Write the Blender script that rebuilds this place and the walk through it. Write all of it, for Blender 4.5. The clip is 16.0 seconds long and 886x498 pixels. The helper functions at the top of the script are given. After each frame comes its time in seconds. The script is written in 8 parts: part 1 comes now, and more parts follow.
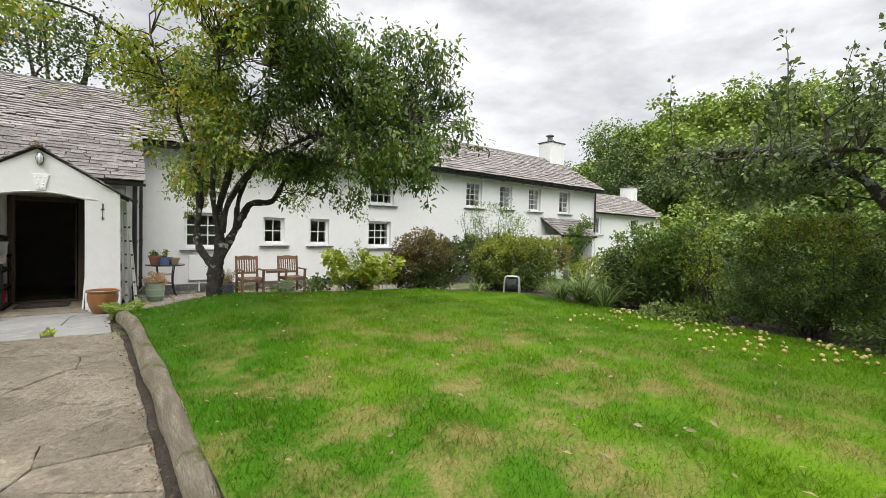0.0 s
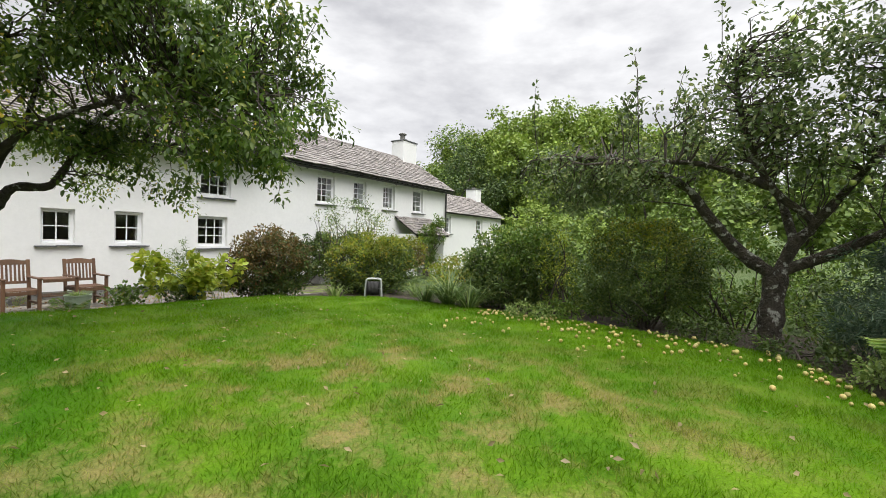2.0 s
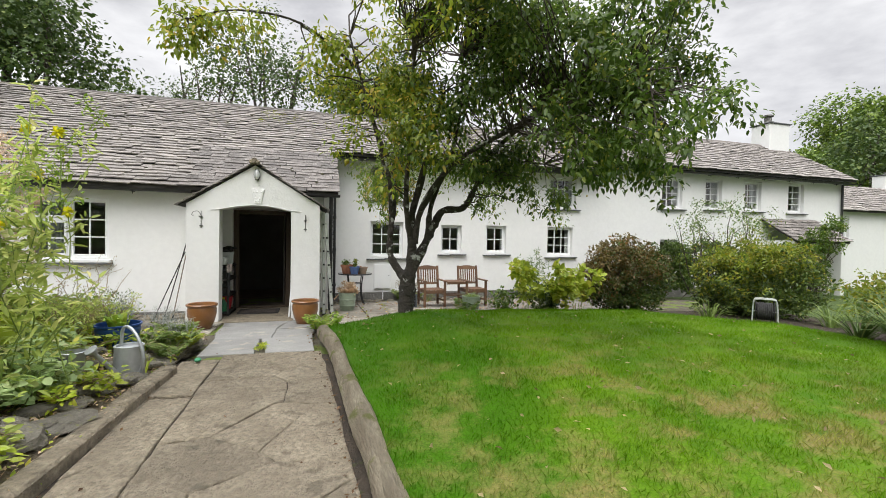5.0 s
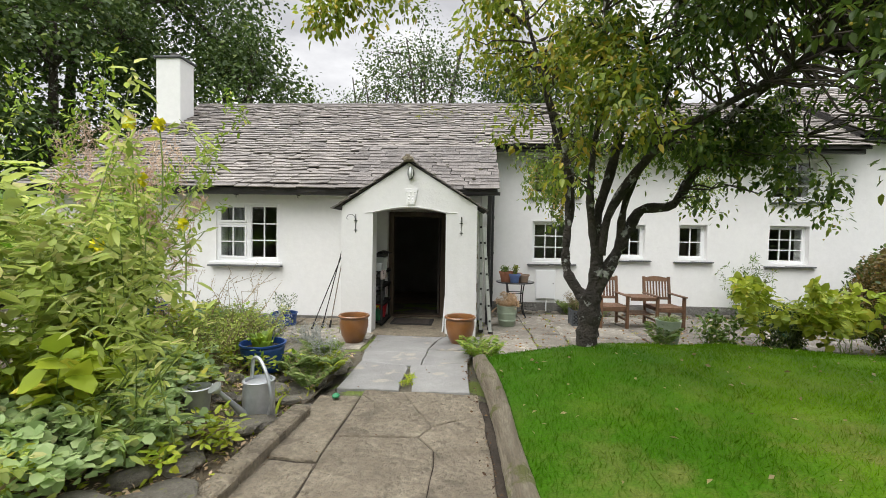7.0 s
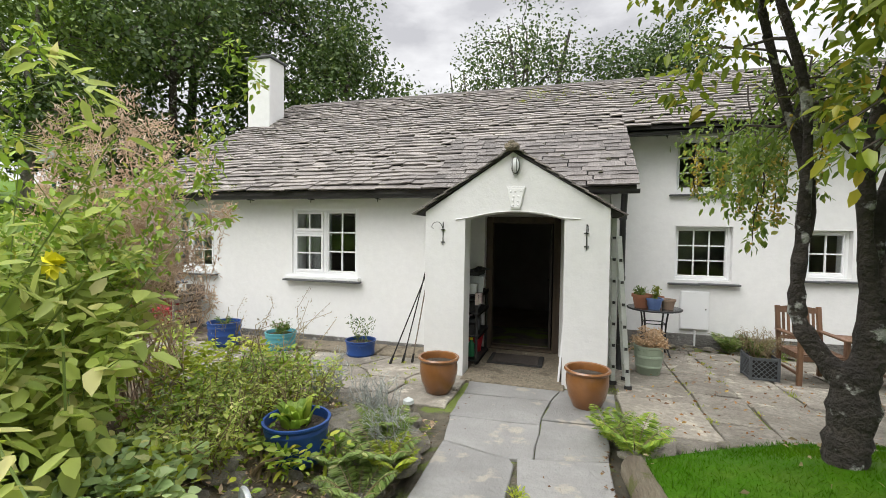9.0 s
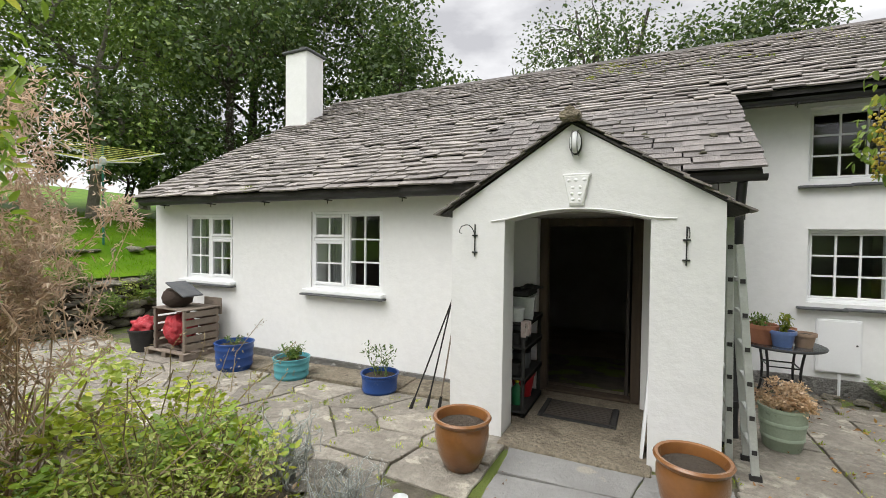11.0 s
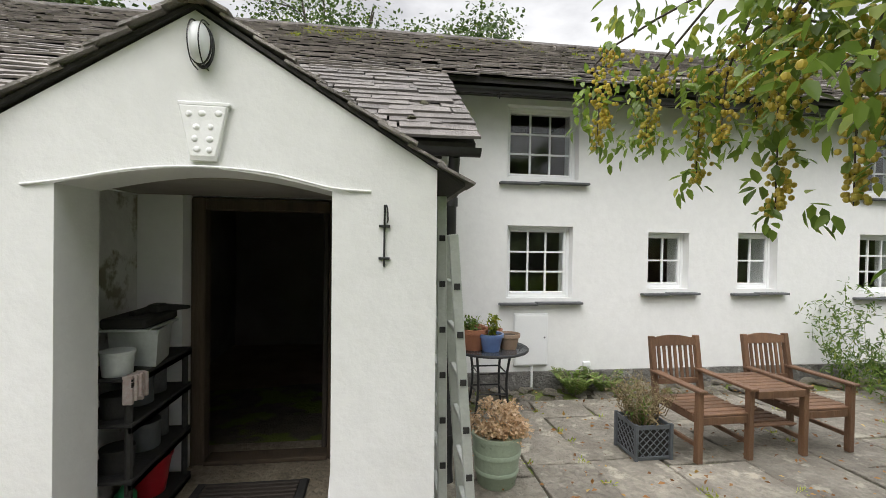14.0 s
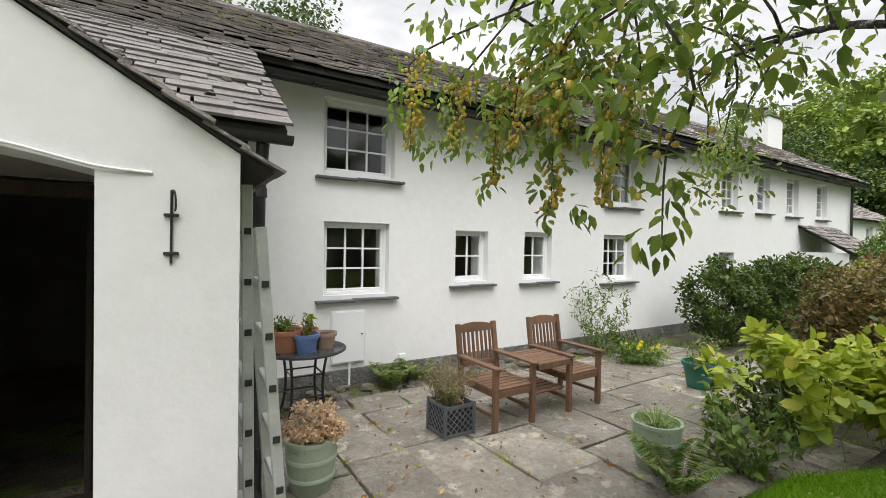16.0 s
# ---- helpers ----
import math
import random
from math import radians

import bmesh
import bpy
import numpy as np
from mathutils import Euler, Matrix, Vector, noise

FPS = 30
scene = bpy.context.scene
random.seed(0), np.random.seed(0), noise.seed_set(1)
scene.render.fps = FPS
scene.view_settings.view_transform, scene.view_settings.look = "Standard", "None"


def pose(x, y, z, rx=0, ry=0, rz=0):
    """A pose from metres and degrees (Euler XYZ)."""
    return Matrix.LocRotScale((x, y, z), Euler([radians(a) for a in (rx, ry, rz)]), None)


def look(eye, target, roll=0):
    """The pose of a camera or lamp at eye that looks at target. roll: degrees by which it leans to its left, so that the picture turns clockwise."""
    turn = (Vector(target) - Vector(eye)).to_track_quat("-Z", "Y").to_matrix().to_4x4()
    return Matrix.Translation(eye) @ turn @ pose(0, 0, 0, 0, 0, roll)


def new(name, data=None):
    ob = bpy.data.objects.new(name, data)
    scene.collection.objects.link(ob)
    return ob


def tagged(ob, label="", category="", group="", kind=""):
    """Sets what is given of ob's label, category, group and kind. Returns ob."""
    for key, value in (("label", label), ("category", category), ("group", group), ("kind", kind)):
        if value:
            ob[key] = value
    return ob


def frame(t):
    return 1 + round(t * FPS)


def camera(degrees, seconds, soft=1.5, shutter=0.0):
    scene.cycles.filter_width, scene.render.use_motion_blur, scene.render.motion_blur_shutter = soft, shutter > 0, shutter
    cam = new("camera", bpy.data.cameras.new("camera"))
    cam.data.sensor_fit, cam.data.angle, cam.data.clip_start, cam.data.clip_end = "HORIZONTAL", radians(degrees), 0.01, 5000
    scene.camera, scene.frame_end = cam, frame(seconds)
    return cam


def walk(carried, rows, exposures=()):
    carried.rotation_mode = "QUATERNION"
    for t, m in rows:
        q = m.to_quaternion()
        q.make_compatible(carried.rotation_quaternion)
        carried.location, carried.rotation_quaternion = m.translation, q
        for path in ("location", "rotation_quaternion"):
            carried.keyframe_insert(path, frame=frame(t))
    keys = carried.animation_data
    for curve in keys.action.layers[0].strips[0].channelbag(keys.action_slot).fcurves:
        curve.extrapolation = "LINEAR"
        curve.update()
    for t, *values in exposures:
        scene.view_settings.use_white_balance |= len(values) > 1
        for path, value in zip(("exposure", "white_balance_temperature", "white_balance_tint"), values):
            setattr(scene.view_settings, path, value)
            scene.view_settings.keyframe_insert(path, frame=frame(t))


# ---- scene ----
cam = camera(91.0, 16.0, 0.55)
METRES, EYE, TILT, LEAN, TURN = 8.0, 1.5, 0.0, 0.0, -36.4
ROWS = [
    (0.0, 0.0, 0.0, 0.0, 0.03, -1.45, -1.33),
    (0.5, -0.0045, 0.0161, -0.0008, -7.61, -1.35, -1.35),
    (1.0, -0.0017, 0.0316, -0.0031, -14.82, -1.34, -1.38),
    (1.5, -0.0037, 0.0589, -0.001, -19.94, -1.26, -1.43),
    (2.0, -0.0211, 0.0847, 0.0029, -19.85, -1.19, -1.62),
    (2.5, -0.047, 0.1046, 0.0057, -15.36, -1.05, -1.52),
    (3.0, -0.0732, 0.1172, 0.0067, -8.22, -0.93, -1.33),
    (3.5, -0.093, 0.1195, 0.0073, -0.68, -0.81, -1.17),
    (4.0, -0.1016, 0.1177, 0.0075, 6.87, -0.76, -1.08),
    (4.5, -0.1079, 0.1208, 0.0074, 13.32, -0.91, -1.01),
    (5.0, -0.117, 0.1368, 0.0071, 20.05, -1.16, -0.97),
    (7.5, -0.2519, 0.3148, 0.0307, 43.34, -2.03, -1.03),
    (8.0, -0.2905, 0.351, 0.0364, 46.13, -2.07, -1.01),
    (8.5, -0.3302, 0.3894, 0.0398, 49.31, -2.08, -1.0),
    (9.0, -0.3743, 0.4206, 0.0416, 53.1, -2.03, -0.87),
    (9.5, -0.4134, 0.4513, 0.0476, 56.88, -1.94, -0.84),
    (12.0, -0.5401, 0.6276, 0.0382, 62.32, -1.28, -0.71),
    (12.5, -0.5636, 0.6614, 0.0361, 54.2, -1.19, -0.93),
    (13.0, -0.5782, 0.6879, 0.0365, 45.34, -1.12, -1.06),
    (13.5, -0.5861, 0.7186, 0.0365, 36.58, -1.0, -1.01),
    (14.0, -0.5864, 0.7362, 0.0358, 28.55, -0.8, -0.91),
    (14.5, -0.5833, 0.7409, 0.0371, 21.99, -0.67, -0.97),
    (15.0, -0.5813, 0.7423, 0.0358, 15.62, -0.62, -1.01),
    (15.5, -0.5818, 0.7419, 0.0336, 9.45, -0.6, -1.06),
    (16.0, -0.586, 0.7413, 0.0335, 5.01, -0.66, -1.13),
]
walk(cam, [(t, pose(0, 0, EYE, TILT, LEAN, TURN) @ pose(METRES * x, METRES * y, METRES * z, 90 + pitch, roll, yaw)) for t, x, y, z, yaw, pitch, roll in ROWS])

# ---- world and light ----
world = bpy.data.worlds.new("overcast_sky")
scene.world = world
world.use_nodes = True
wn, wl = world.node_tree.nodes, world.node_tree.links
wn.clear()
w_out = wn.new("ShaderNodeOutputWorld")
w_sky = wn.new("ShaderNodeTexSky")
w_sky.sky_type, w_sky.sun_disc = "NISHITA", False
w_sky.sun_elevation, w_sky.sun_rotation = radians(52), radians(215)
w_bg1 = wn.new("ShaderNodeBackground")
w_bg1.inputs[1].default_value = 0.06
wl.new(w_sky.outputs[0], w_bg1.inputs[0])
w_tc = wn.new("ShaderNodeTexCoord")
w_map = wn.new("ShaderNodeMapping")
w_map.inputs["Scale"].default_value = (1.0, 1.0, 2.6)
wl.new(w_tc.outputs["Generated"], w_map.inputs[0])
w_noise = wn.new("ShaderNodeTexNoise")
w_noise.inputs["Scale"].default_value, w_noise.inputs["Detail"].default_value = 3.0, 8.0
w_noise.inputs["Roughness"].default_value = 0.56
wl.new(w_map.outputs[0], w_noise.inputs["Vector"])
w_ramp = wn.new("ShaderNodeValToRGB")
w_ramp.color_ramp.elements[0].position, w_ramp.color_ramp.elements[0].color = 0.36, (0.50, 0.50, 0.525, 1)
w_ramp.color_ramp.elements[1].position, w_ramp.color_ramp.elements[1].color = 0.62, (0.88, 0.88, 0.89, 1)
wl.new(w_noise.outputs[0], w_ramp.inputs[0])
w_bg2 = wn.new("ShaderNodeBackground")
w_bg2.inputs[1].default_value = 0.86
# an overcast sky is about three times as bright overhead as at the horizon
w_sep = wn.new("ShaderNodeSeparateXYZ")
wl.new(w_tc.outputs["Generated"], w_sep.inputs[0])
w_grad = wn.new("ShaderNodeMapRange")
w_grad.inputs[1].default_value, w_grad.inputs[2].default_value, w_grad.inputs[3].default_value, w_grad.inputs[4].default_value = 0.58, 1.0, 1.04, 4.7
wl.new(w_sep.outputs[2], w_grad.inputs[0])
w_mul = wn.new("ShaderNodeVectorMath")
w_mul.operation = "SCALE"
wl.new(w_ramp.outputs[0], w_mul.inputs[0])
wl.new(w_grad.outputs[0], w_mul.inputs["Scale"])
wl.new(w_mul.outputs[0], w_bg2.inputs[0])
w_mix = wn.new("ShaderNodeMixShader")
w_mix.inputs[0].default_value = 0.94
wl.new(w_bg1.outputs[0], w_mix.inputs[1])
wl.new(w_bg2.outputs[0], w_mix.inputs[2])
wl.new(w_mix.outputs[0], w_out.inputs[0])

sun_data = bpy.data.lights.new("sun", "SUN")
sun_data.energy, sun_data.angle, sun_data.color = 1.5, radians(45), (1.0, 0.98, 0.95)
scene.view_settings.exposure = 0.56
sun = new("sun", sun_data)
sun.matrix_world = look((-9, -14, 20), (0, 0, 0))


# ---- materials ----
def ramp_mix(nt, fac, a, b):
    m = nt.nodes.new("ShaderNodeMix")
    m.data_type = "RGBA"
    nt.links.new(fac, m.inputs[0])
    for slot, c in ((6, a), (7, b)):
        if isinstance(c, tuple):
            m.inputs[slot].default_value = (*c, 1)
        else:
            nt.links.new(c, m.inputs[slot])
    return m.outputs[2]


def noise_out(nt, scale, detail=4.0, rough=0.55, lo=0.35, hi=0.65, where="Object", stretch=None):
    tc = nt.nodes.new("ShaderNodeTexCoord")
    n = nt.nodes.new("ShaderNodeTexNoise")
    n.inputs["Scale"].default_value, n.inputs["Detail"].default_value, n.inputs["Roughness"].default_value = scale, detail, rough
    if stretch:
        mp = nt.nodes.new("ShaderNodeMapping")
        mp.inputs["Scale"].default_value = stretch
        nt.links.new(tc.outputs[where], mp.inputs[0])
        nt.links.new(mp.outputs[0], n.inputs["Vector"])
    else:
        nt.links.new(tc.outputs[where], n.inputs["Vector"])
    r = nt.nodes.new("ShaderNodeMapRange")
    r.inputs[1].default_value, r.inputs[2].default_value = lo, hi
    nt.links.new(n.outputs[0], r.inputs[0])
    return r.outputs[0]


def mat(name, c1, c2, scale=3.0, rough=0.8, bump=0.3, fine=45.0, metal=0.0, c3=None, spot=None, rand=0.0, per="object", stretch=None, depth=0.01, coat=0.0, spec=0.5, grit=0.5):
    """A surface of two colours mixed at a coarse scale, a finer grain, optional spots of a third colour and a random shade for each piece."""
    m = bpy.data.materials.new(name)
    m.use_nodes = True
    nt = m.node_tree
    bs = nt.nodes["Principled BSDF"]
    a = noise_out(nt, scale, 5.0, stretch=stretch)
    b = noise_out(nt, fine, 5.0, 0.65, stretch=stretch)
    col = ramp_mix(nt, a, c1, c2)
    dark = tuple((0.72 if grit < 0.6 else 0.5) * v for v in c1)
    g = nt.nodes.new("ShaderNodeMath")
    g.operation = "MULTIPLY"
    g.inputs[1].default_value = grit
    nt.links.new(b, g.inputs[0])
    col = ramp_mix(nt, g.outputs[0], col, dark)
    if c3:
        s = noise_out(nt, spot[0], 6.0, 0.6, spot[1], spot[1] + 0.07)
        col = ramp_mix(nt, s, col, c3)
    if rand:
        if per == "object":
            src = nt.nodes.new("ShaderNodeObjectInfo").outputs["Random"]
        else:
            src = nt.nodes.new("ShaderNodeNewGeometry").outputs["Random Per Island"]
        r = nt.nodes.new("ShaderNodeMapRange")
        r.inputs[3].default_value, r.inputs[4].default_value = 1 - rand, 1 + rand
        nt.links.new(src, r.inputs[0])
        hsv = nt.nodes.new("ShaderNodeHueSaturation")
        nt.links.new(r.outputs[0], hsv.inputs["Value"])
        nt.links.new(col, hsv.inputs["Color"])
        col = hsv.outputs[0]
    nt.links.new(col, bs.inputs["Base Color"])
    bs.inputs["Roughness"].default_value, bs.inputs["Metallic"].default_value = rough, metal
    bs.inputs["Specular IOR Level"].default_value = spec
    if coat:
        bs.inputs["Coat Weight"].default_value, bs.inputs["Coat Roughness"].default_value = coat, 0.12
    if bump:
        ad = nt.nodes.new("ShaderNodeMath")
        ad.inputs[1].default_value = 0.0
        nt.links.new(a, ad.inputs[0])
        nt.links.new(b, ad.inputs[1])
        bp = nt.nodes.new("ShaderNodeBump")
        bp.inputs["Strength"].default_value, bp.inputs["Distance"].default_value = bump, depth
        nt.links.new(ad.outputs[0], bp.inputs["Height"])
        nt.links.new(bp.outputs[0], bs.inputs["Normal"])
    return m


def leaf_mat(name, c1, c2, c3, share=0.72, rough=0.45, thin=0.38):
    """Leaves: each one takes a shade between c1 and c2, or at times c3; some light passes through."""
    m = bpy.data.materials.new(name)
    m.use_nodes = True
    nt = m.node_tree
    bs, out = nt.nodes["Principled BSDF"], nt.nodes["Material Output"]
    geo = nt.nodes.new("ShaderNodeNewGeometry").outputs["Random Per Island"]
    r = nt.nodes.new("ShaderNodeValToRGB")
    e = r.color_ramp.elements
    e[0].color, e[1].color, e[1].position = (*c1, 1), (*c3, 1), 1.0
    x = e.new(share)
    x.color = (*c2, 1)
    nt.links.new(geo, r.inputs[0])
    big = noise_out(nt, 1.3, 3.0)
    hsv = nt.nodes.new("ShaderNodeHueSaturation")
    mr = nt.nodes.new("ShaderNodeMapRange")
    mr.inputs[3].default_value, mr.inputs[4].default_value = 0.75, 1.25
    nt.links.new(big, mr.inputs[0])
    nt.links.new(mr.outputs[0], hsv.inputs["Value"])
    nt.links.new(r.outputs[0], hsv.inputs["Color"])
    nt.links.new(hsv.outputs[0], bs.inputs["Base Color"])
    bs.inputs["Roughness"].default_value = rough
    tr = nt.nodes.new("ShaderNodeBsdfTranslucent")
    nt.links.new(hsv.outputs[0], tr.inputs[0])
    mx = nt.nodes.new("ShaderNodeMixShader")
    mx.inputs[0].default_value = thin
    nt.links.new(bs.outputs[0], mx.inputs[1])
    nt.links.new(tr.outputs[0], mx.inputs[2])
    nt.links.new(mx.outputs[0], out.inputs[0])
    return m


def grass_mat(name, blade):
    """Lawn: darker, deeper green by the log, paler and worn to straw in the middle."""
    m = bpy.data.materials.new(name)
    m.use_nodes = True
    nt = m.node_tree
    bs, out = nt.nodes["Principled BSDF"], nt.nodes["Material Output"]

    def math_node(op, a, b):
        k = nt.nodes.new("ShaderNodeMath")
        k.operation, k.use_clamp = op, op != "ADD"
        for slot, v in ((0, a), (1, b)):
            if isinstance(v, float):
                k.inputs[slot].default_value = v
            else:
                nt.links.new(v, k.inputs[slot])
        return k.outputs[0]

    def span(v, lo, hi, c, d):
        r = nt.nodes.new("ShaderNodeMapRange")
        r.interpolation_type = "SMOOTHSTEP"
        r.inputs[1].default_value, r.inputs[2].default_value, r.inputs[3].default_value, r.inputs[4].default_value = lo, hi, c, d
        nt.links.new(v, r.inputs[0])
        return r.outputs[0]

    tc = nt.nodes.new("ShaderNodeTexCoord").outputs["Object"]
    sep = nt.nodes.new("ShaderNodeSeparateXYZ")
    nt.links.new(tc, sep.inputs[0])
    dist = nt.nodes.new("ShaderNodeVectorMath")
    dist.operation = "DISTANCE"
    flat = nt.nodes.new("ShaderNodeVectorMath")
    flat.operation = "MULTIPLY"
    flat.inputs[1].default_value = (1, 0.75, 0)
    nt.links.new(tc, flat.inputs[0])
    nt.links.new(flat.outputs[0], dist.inputs[0])
    dist.inputs[1].default_value = (2.4, 2.0, 0)
    col = ramp_mix(nt, noise_out(nt, 1.1, 4.0), (0.085, 0.19, 0.006), (0.145, 0.27, 0.01))
    log_side = math_node("MULTIPLY", span(math_node("ADD", sep.outputs[0], noise_out(nt, 0.9, 3.0)), 1.3, 2.9, 1.0, 0.0), 0.85)
    log_side = math_node("MULTIPLY", log_side, span(sep.outputs[0], -3.0, -1.5, 0.0, 1.0))
    col = ramp_mix(nt, log_side, col, (0.042, 0.135, 0.003))
    tufts = noise_out(nt, 5.5, 4.0, 0.6, 0.5, 0.72)
    col = ramp_mix(nt, math_node("MULTIPLY", tufts, 0.55), col, (0.06, 0.185, 0.004))
    dry = math_node("MULTIPLY", noise_out(nt, 2.0, 9.0, 0.72, 0.47, 0.62), span(dist.outputs["Value"], 0.9, 3.4, 1.0, 0.12))
    col = ramp_mix(nt, math_node("MULTIPLY", dry, 0.97), col, (0.29, 0.275, 0.075) if blade else (0.27, 0.225, 0.08))
    src = nt.nodes.new("ShaderNodeNewGeometry").outputs["Random Per Island"] if blade else noise_out(nt, 70, 4.0)
    hsv = nt.nodes.new("ShaderNodeHueSaturation")
    nt.links.new(span(src, 0.0, 1.0, 0.84 if blade else 0.6, 1.22 if blade else 0.85), hsv.inputs["Value"])
    nt.links.new(col, hsv.inputs["Color"])
    nt.links.new(hsv.outputs[0], bs.inputs["Base Color"])
    bs.inputs["Roughness"].default_value = 0.6
    bs.inputs["Specular IOR Level"].default_value = 0.08
    if blade:
        tr = nt.nodes.new("ShaderNodeBsdfTranslucent")
        nt.links.new(hsv.outputs[0], tr.inputs[0])
        mx = nt.nodes.new("ShaderNodeMixShader")
        mx.inputs[0].default_value = 0.45
        nt.links.new(bs.outputs[0], mx.inputs[1])
        nt.links.new(tr.outputs[0], mx.inputs[2])
        nt.links.new(mx.outputs[0], out.inputs[0])
    return m


RENDER_WHITE = mat("white_limewash", (0.82, 0.82, 0.81), (0.80, 0.802, 0.792), 0.9, 0.9, 0.16, 9, depth=0.012, c3=(0.775, 0.778, 0.76), spot=(1.3, 0.66), grit=0.16)
PEELING = mat("peeling_limewash", (0.76, 0.76, 0.75), (0.73, 0.73, 0.715), 1.5, 0.9, 0.16, 10, depth=0.012, c3=(0.50, 0.48, 0.43), spot=(3.2, 0.715), grit=0.16)
PLINTH = mat("grey_stone_plinth", (0.26, 0.25, 0.23), (0.17, 0.165, 0.15), 4, 0.92, 0.9, 22, depth=0.03, c3=(0.4, 0.39, 0.36), spot=(5, 0.58))
UPVC = mat("white_window_paint", (0.83, 0.84, 0.84), (0.80, 0.81, 0.82), 2, 0.35, 0.0, grit=0.08)
SLATE = mat("roof_slate", (0.33, 0.298, 0.272), (0.185, 0.166, 0.154), 3.2, 0.66, 0.9, 26, c3=(0.40, 0.37, 0.31), spot=(7, 0.61), rand=0.26, per="island")
SLATE_ONE = mat("roof_slate_piece", (0.24, 0.217, 0.2), (0.135, 0.121, 0.113), 1.7, 0.68, 0.9, 14, c3=(0.30, 0.27, 0.21), spot=(3.1, 0.6), rand=0.3)
SILL = mat("slate_sill", (0.13, 0.135, 0.14), (0.08, 0.085, 0.09), 5, 0.6, 0.5, 40)
BLACK = mat("black_painted_metal", (0.018, 0.018, 0.02), (0.03, 0.03, 0.03), 6, 0.45, 0.1)
FASCIA = mat("blackened_timber", (0.03, 0.028, 0.027), (0.055, 0.05, 0.045), 5, 0.8, 0.5, 30)
# whitish plaster coloured darker: the dimness of the rooms is in the colour
SHADED_PLASTER = mat("plaster_with_room_shade", (0.34, 0.315, 0.28), (0.24, 0.22, 0.20), 2, 0.95, 0.2)
ROOM_FLOOR = mat("worn_brown_floor", (0.38, 0.29, 0.20), (0.27, 0.20, 0.14), 3, 0.8, 0.3)
DOOR_DARK = mat("dark_interior_wood", (0.05, 0.038, 0.03), (0.03, 0.024, 0.02), 4, 0.7, 0.3, 30, stretch=(1, 1, 0.1))
FRAME_WOOD = mat("worn_brown_door_frame", (0.10, 0.07, 0.045), (0.055, 0.04, 0.028), 5, 0.75, 0.5, 30, stretch=(2, 2, 0.2))
CONCRETE = mat("weathered_concrete", (0.43, 0.365, 0.265), (0.28, 0.232, 0.165), 3.4, 0.92, 1.0, 24, c3=(0.19, 0.16, 0.115), spot=(5, 0.57), rand=0.16, depth=0.03, grit=0.9)
FLAG = mat("grey_flagstone", (0.42, 0.38, 0.315), (0.25, 0.225, 0.185), 3.2, 0.85, 0.9, 20, c3=(0.48, 0.44, 0.36), spot=(4.6, 0.58), rand=0.24, depth=0.02, grit=0.75)
SLAB = mat("blue_grey_slate_slab", (0.30, 0.295, 0.28), (0.215, 0.21, 0.2), 2.4, 0.72, 0.6, 24, c3=(0.34, 0.31, 0.26), spot=(3.4, 0.57), rand=0.12, grit=0.55)
JOINT = mat("earth_in_joints", (0.22, 0.195, 0.14), (0.12, 0.105, 0.075), 8, 0.98, 1.0, 50, c3=(0.20, 0.26, 0.05), spot=(2.2, 0.49), depth=0.02)
SOIL = mat("dark_soil", (0.11, 0.085, 0.06), (0.06, 0.048, 0.035), 5, 0.98, 1.0, 30, depth=0.03, c3=(0.10, 0.14, 0.03), spot=(3, 0.6))
BED_SOIL = mat("stony_bed_soil", (0.25, 0.20, 0.13), (0.13, 0.105, 0.07), 7, 0.98, 1.0, 34, depth=0.03, c3=(0.20, 0.22, 0.06), spot=(4, 0.55))
PEEL_INNER = mat("flaking_inner_limewash", (0.76, 0.76, 0.73), (0.66, 0.66, 0.63), 1.5, 0.9, 0.4, 9, depth=0.012, c3=(0.30, 0.28, 0.22), spot=(3.2, 0.535))
EARTH = mat("rough_grass_ground", (0.07, 0.12, 0.025), (0.11, 0.15, 0.04), 0.6, 0.95, 0.8, 14, depth=0.05)
ROCK = mat("garden_rock", (0.44, 0.40, 0.33), (0.28, 0.255, 0.21), 4, 0.9, 0.9, 25, c3=(0.36, 0.36, 0.15), spot=(5, 0.58), rand=0.3, depth=0.02, grit=0.7)
LOG = mat("weathered_log", (0.54, 0.46, 0.33), (0.27, 0.215, 0.145), 3.0, 0.9, 1.0, 18, stretch=(5, 0.7, 5), c3=(0.20, 0.21, 0.06), spot=(3.2, 0.55), depth=0.05, grit=0.75)
BARK = mat("lichened_bark", (0.125, 0.10, 0.075), (0.045, 0.037, 0.03), 9, 0.95, 1.0, 30, c3=(0.46, 0.45, 0.40), spot=(11, 0.555), depth=0.04, grit=0.8)
BARK_CRAB = mat("lichen_patched_bark", (0.11, 0.092, 0.075), (0.045, 0.038, 0.032), 6, 0.95, 1.0, 24, c3=(0.60, 0.60, 0.56), spot=(7.0, 0.57), depth=0.05, grit=0.8)
BARK_PALE = mat("pale_grey_bark", (0.30, 0.27, 0.22), (0.18, 0.16, 0.13), 5, 0.95, 0.8, 30, depth=0.03)
TWIG = mat("dark_twig", (0.075, 0.06, 0.048), (0.05, 0.04, 0.033), 10, 0.9, 0.3)
LAWN_BASE = grass_mat("lawn_turf", False)
LAWN_BLADE = grass_mat("lawn_blades", True)
LEAF_CRAB = leaf_mat("crab_apple_leaves", (0.045, 0.09, 0.016), (0.13, 0.205, 0.032), (0.25, 0.29, 0.05), 0.84, 0.4, 0.5)
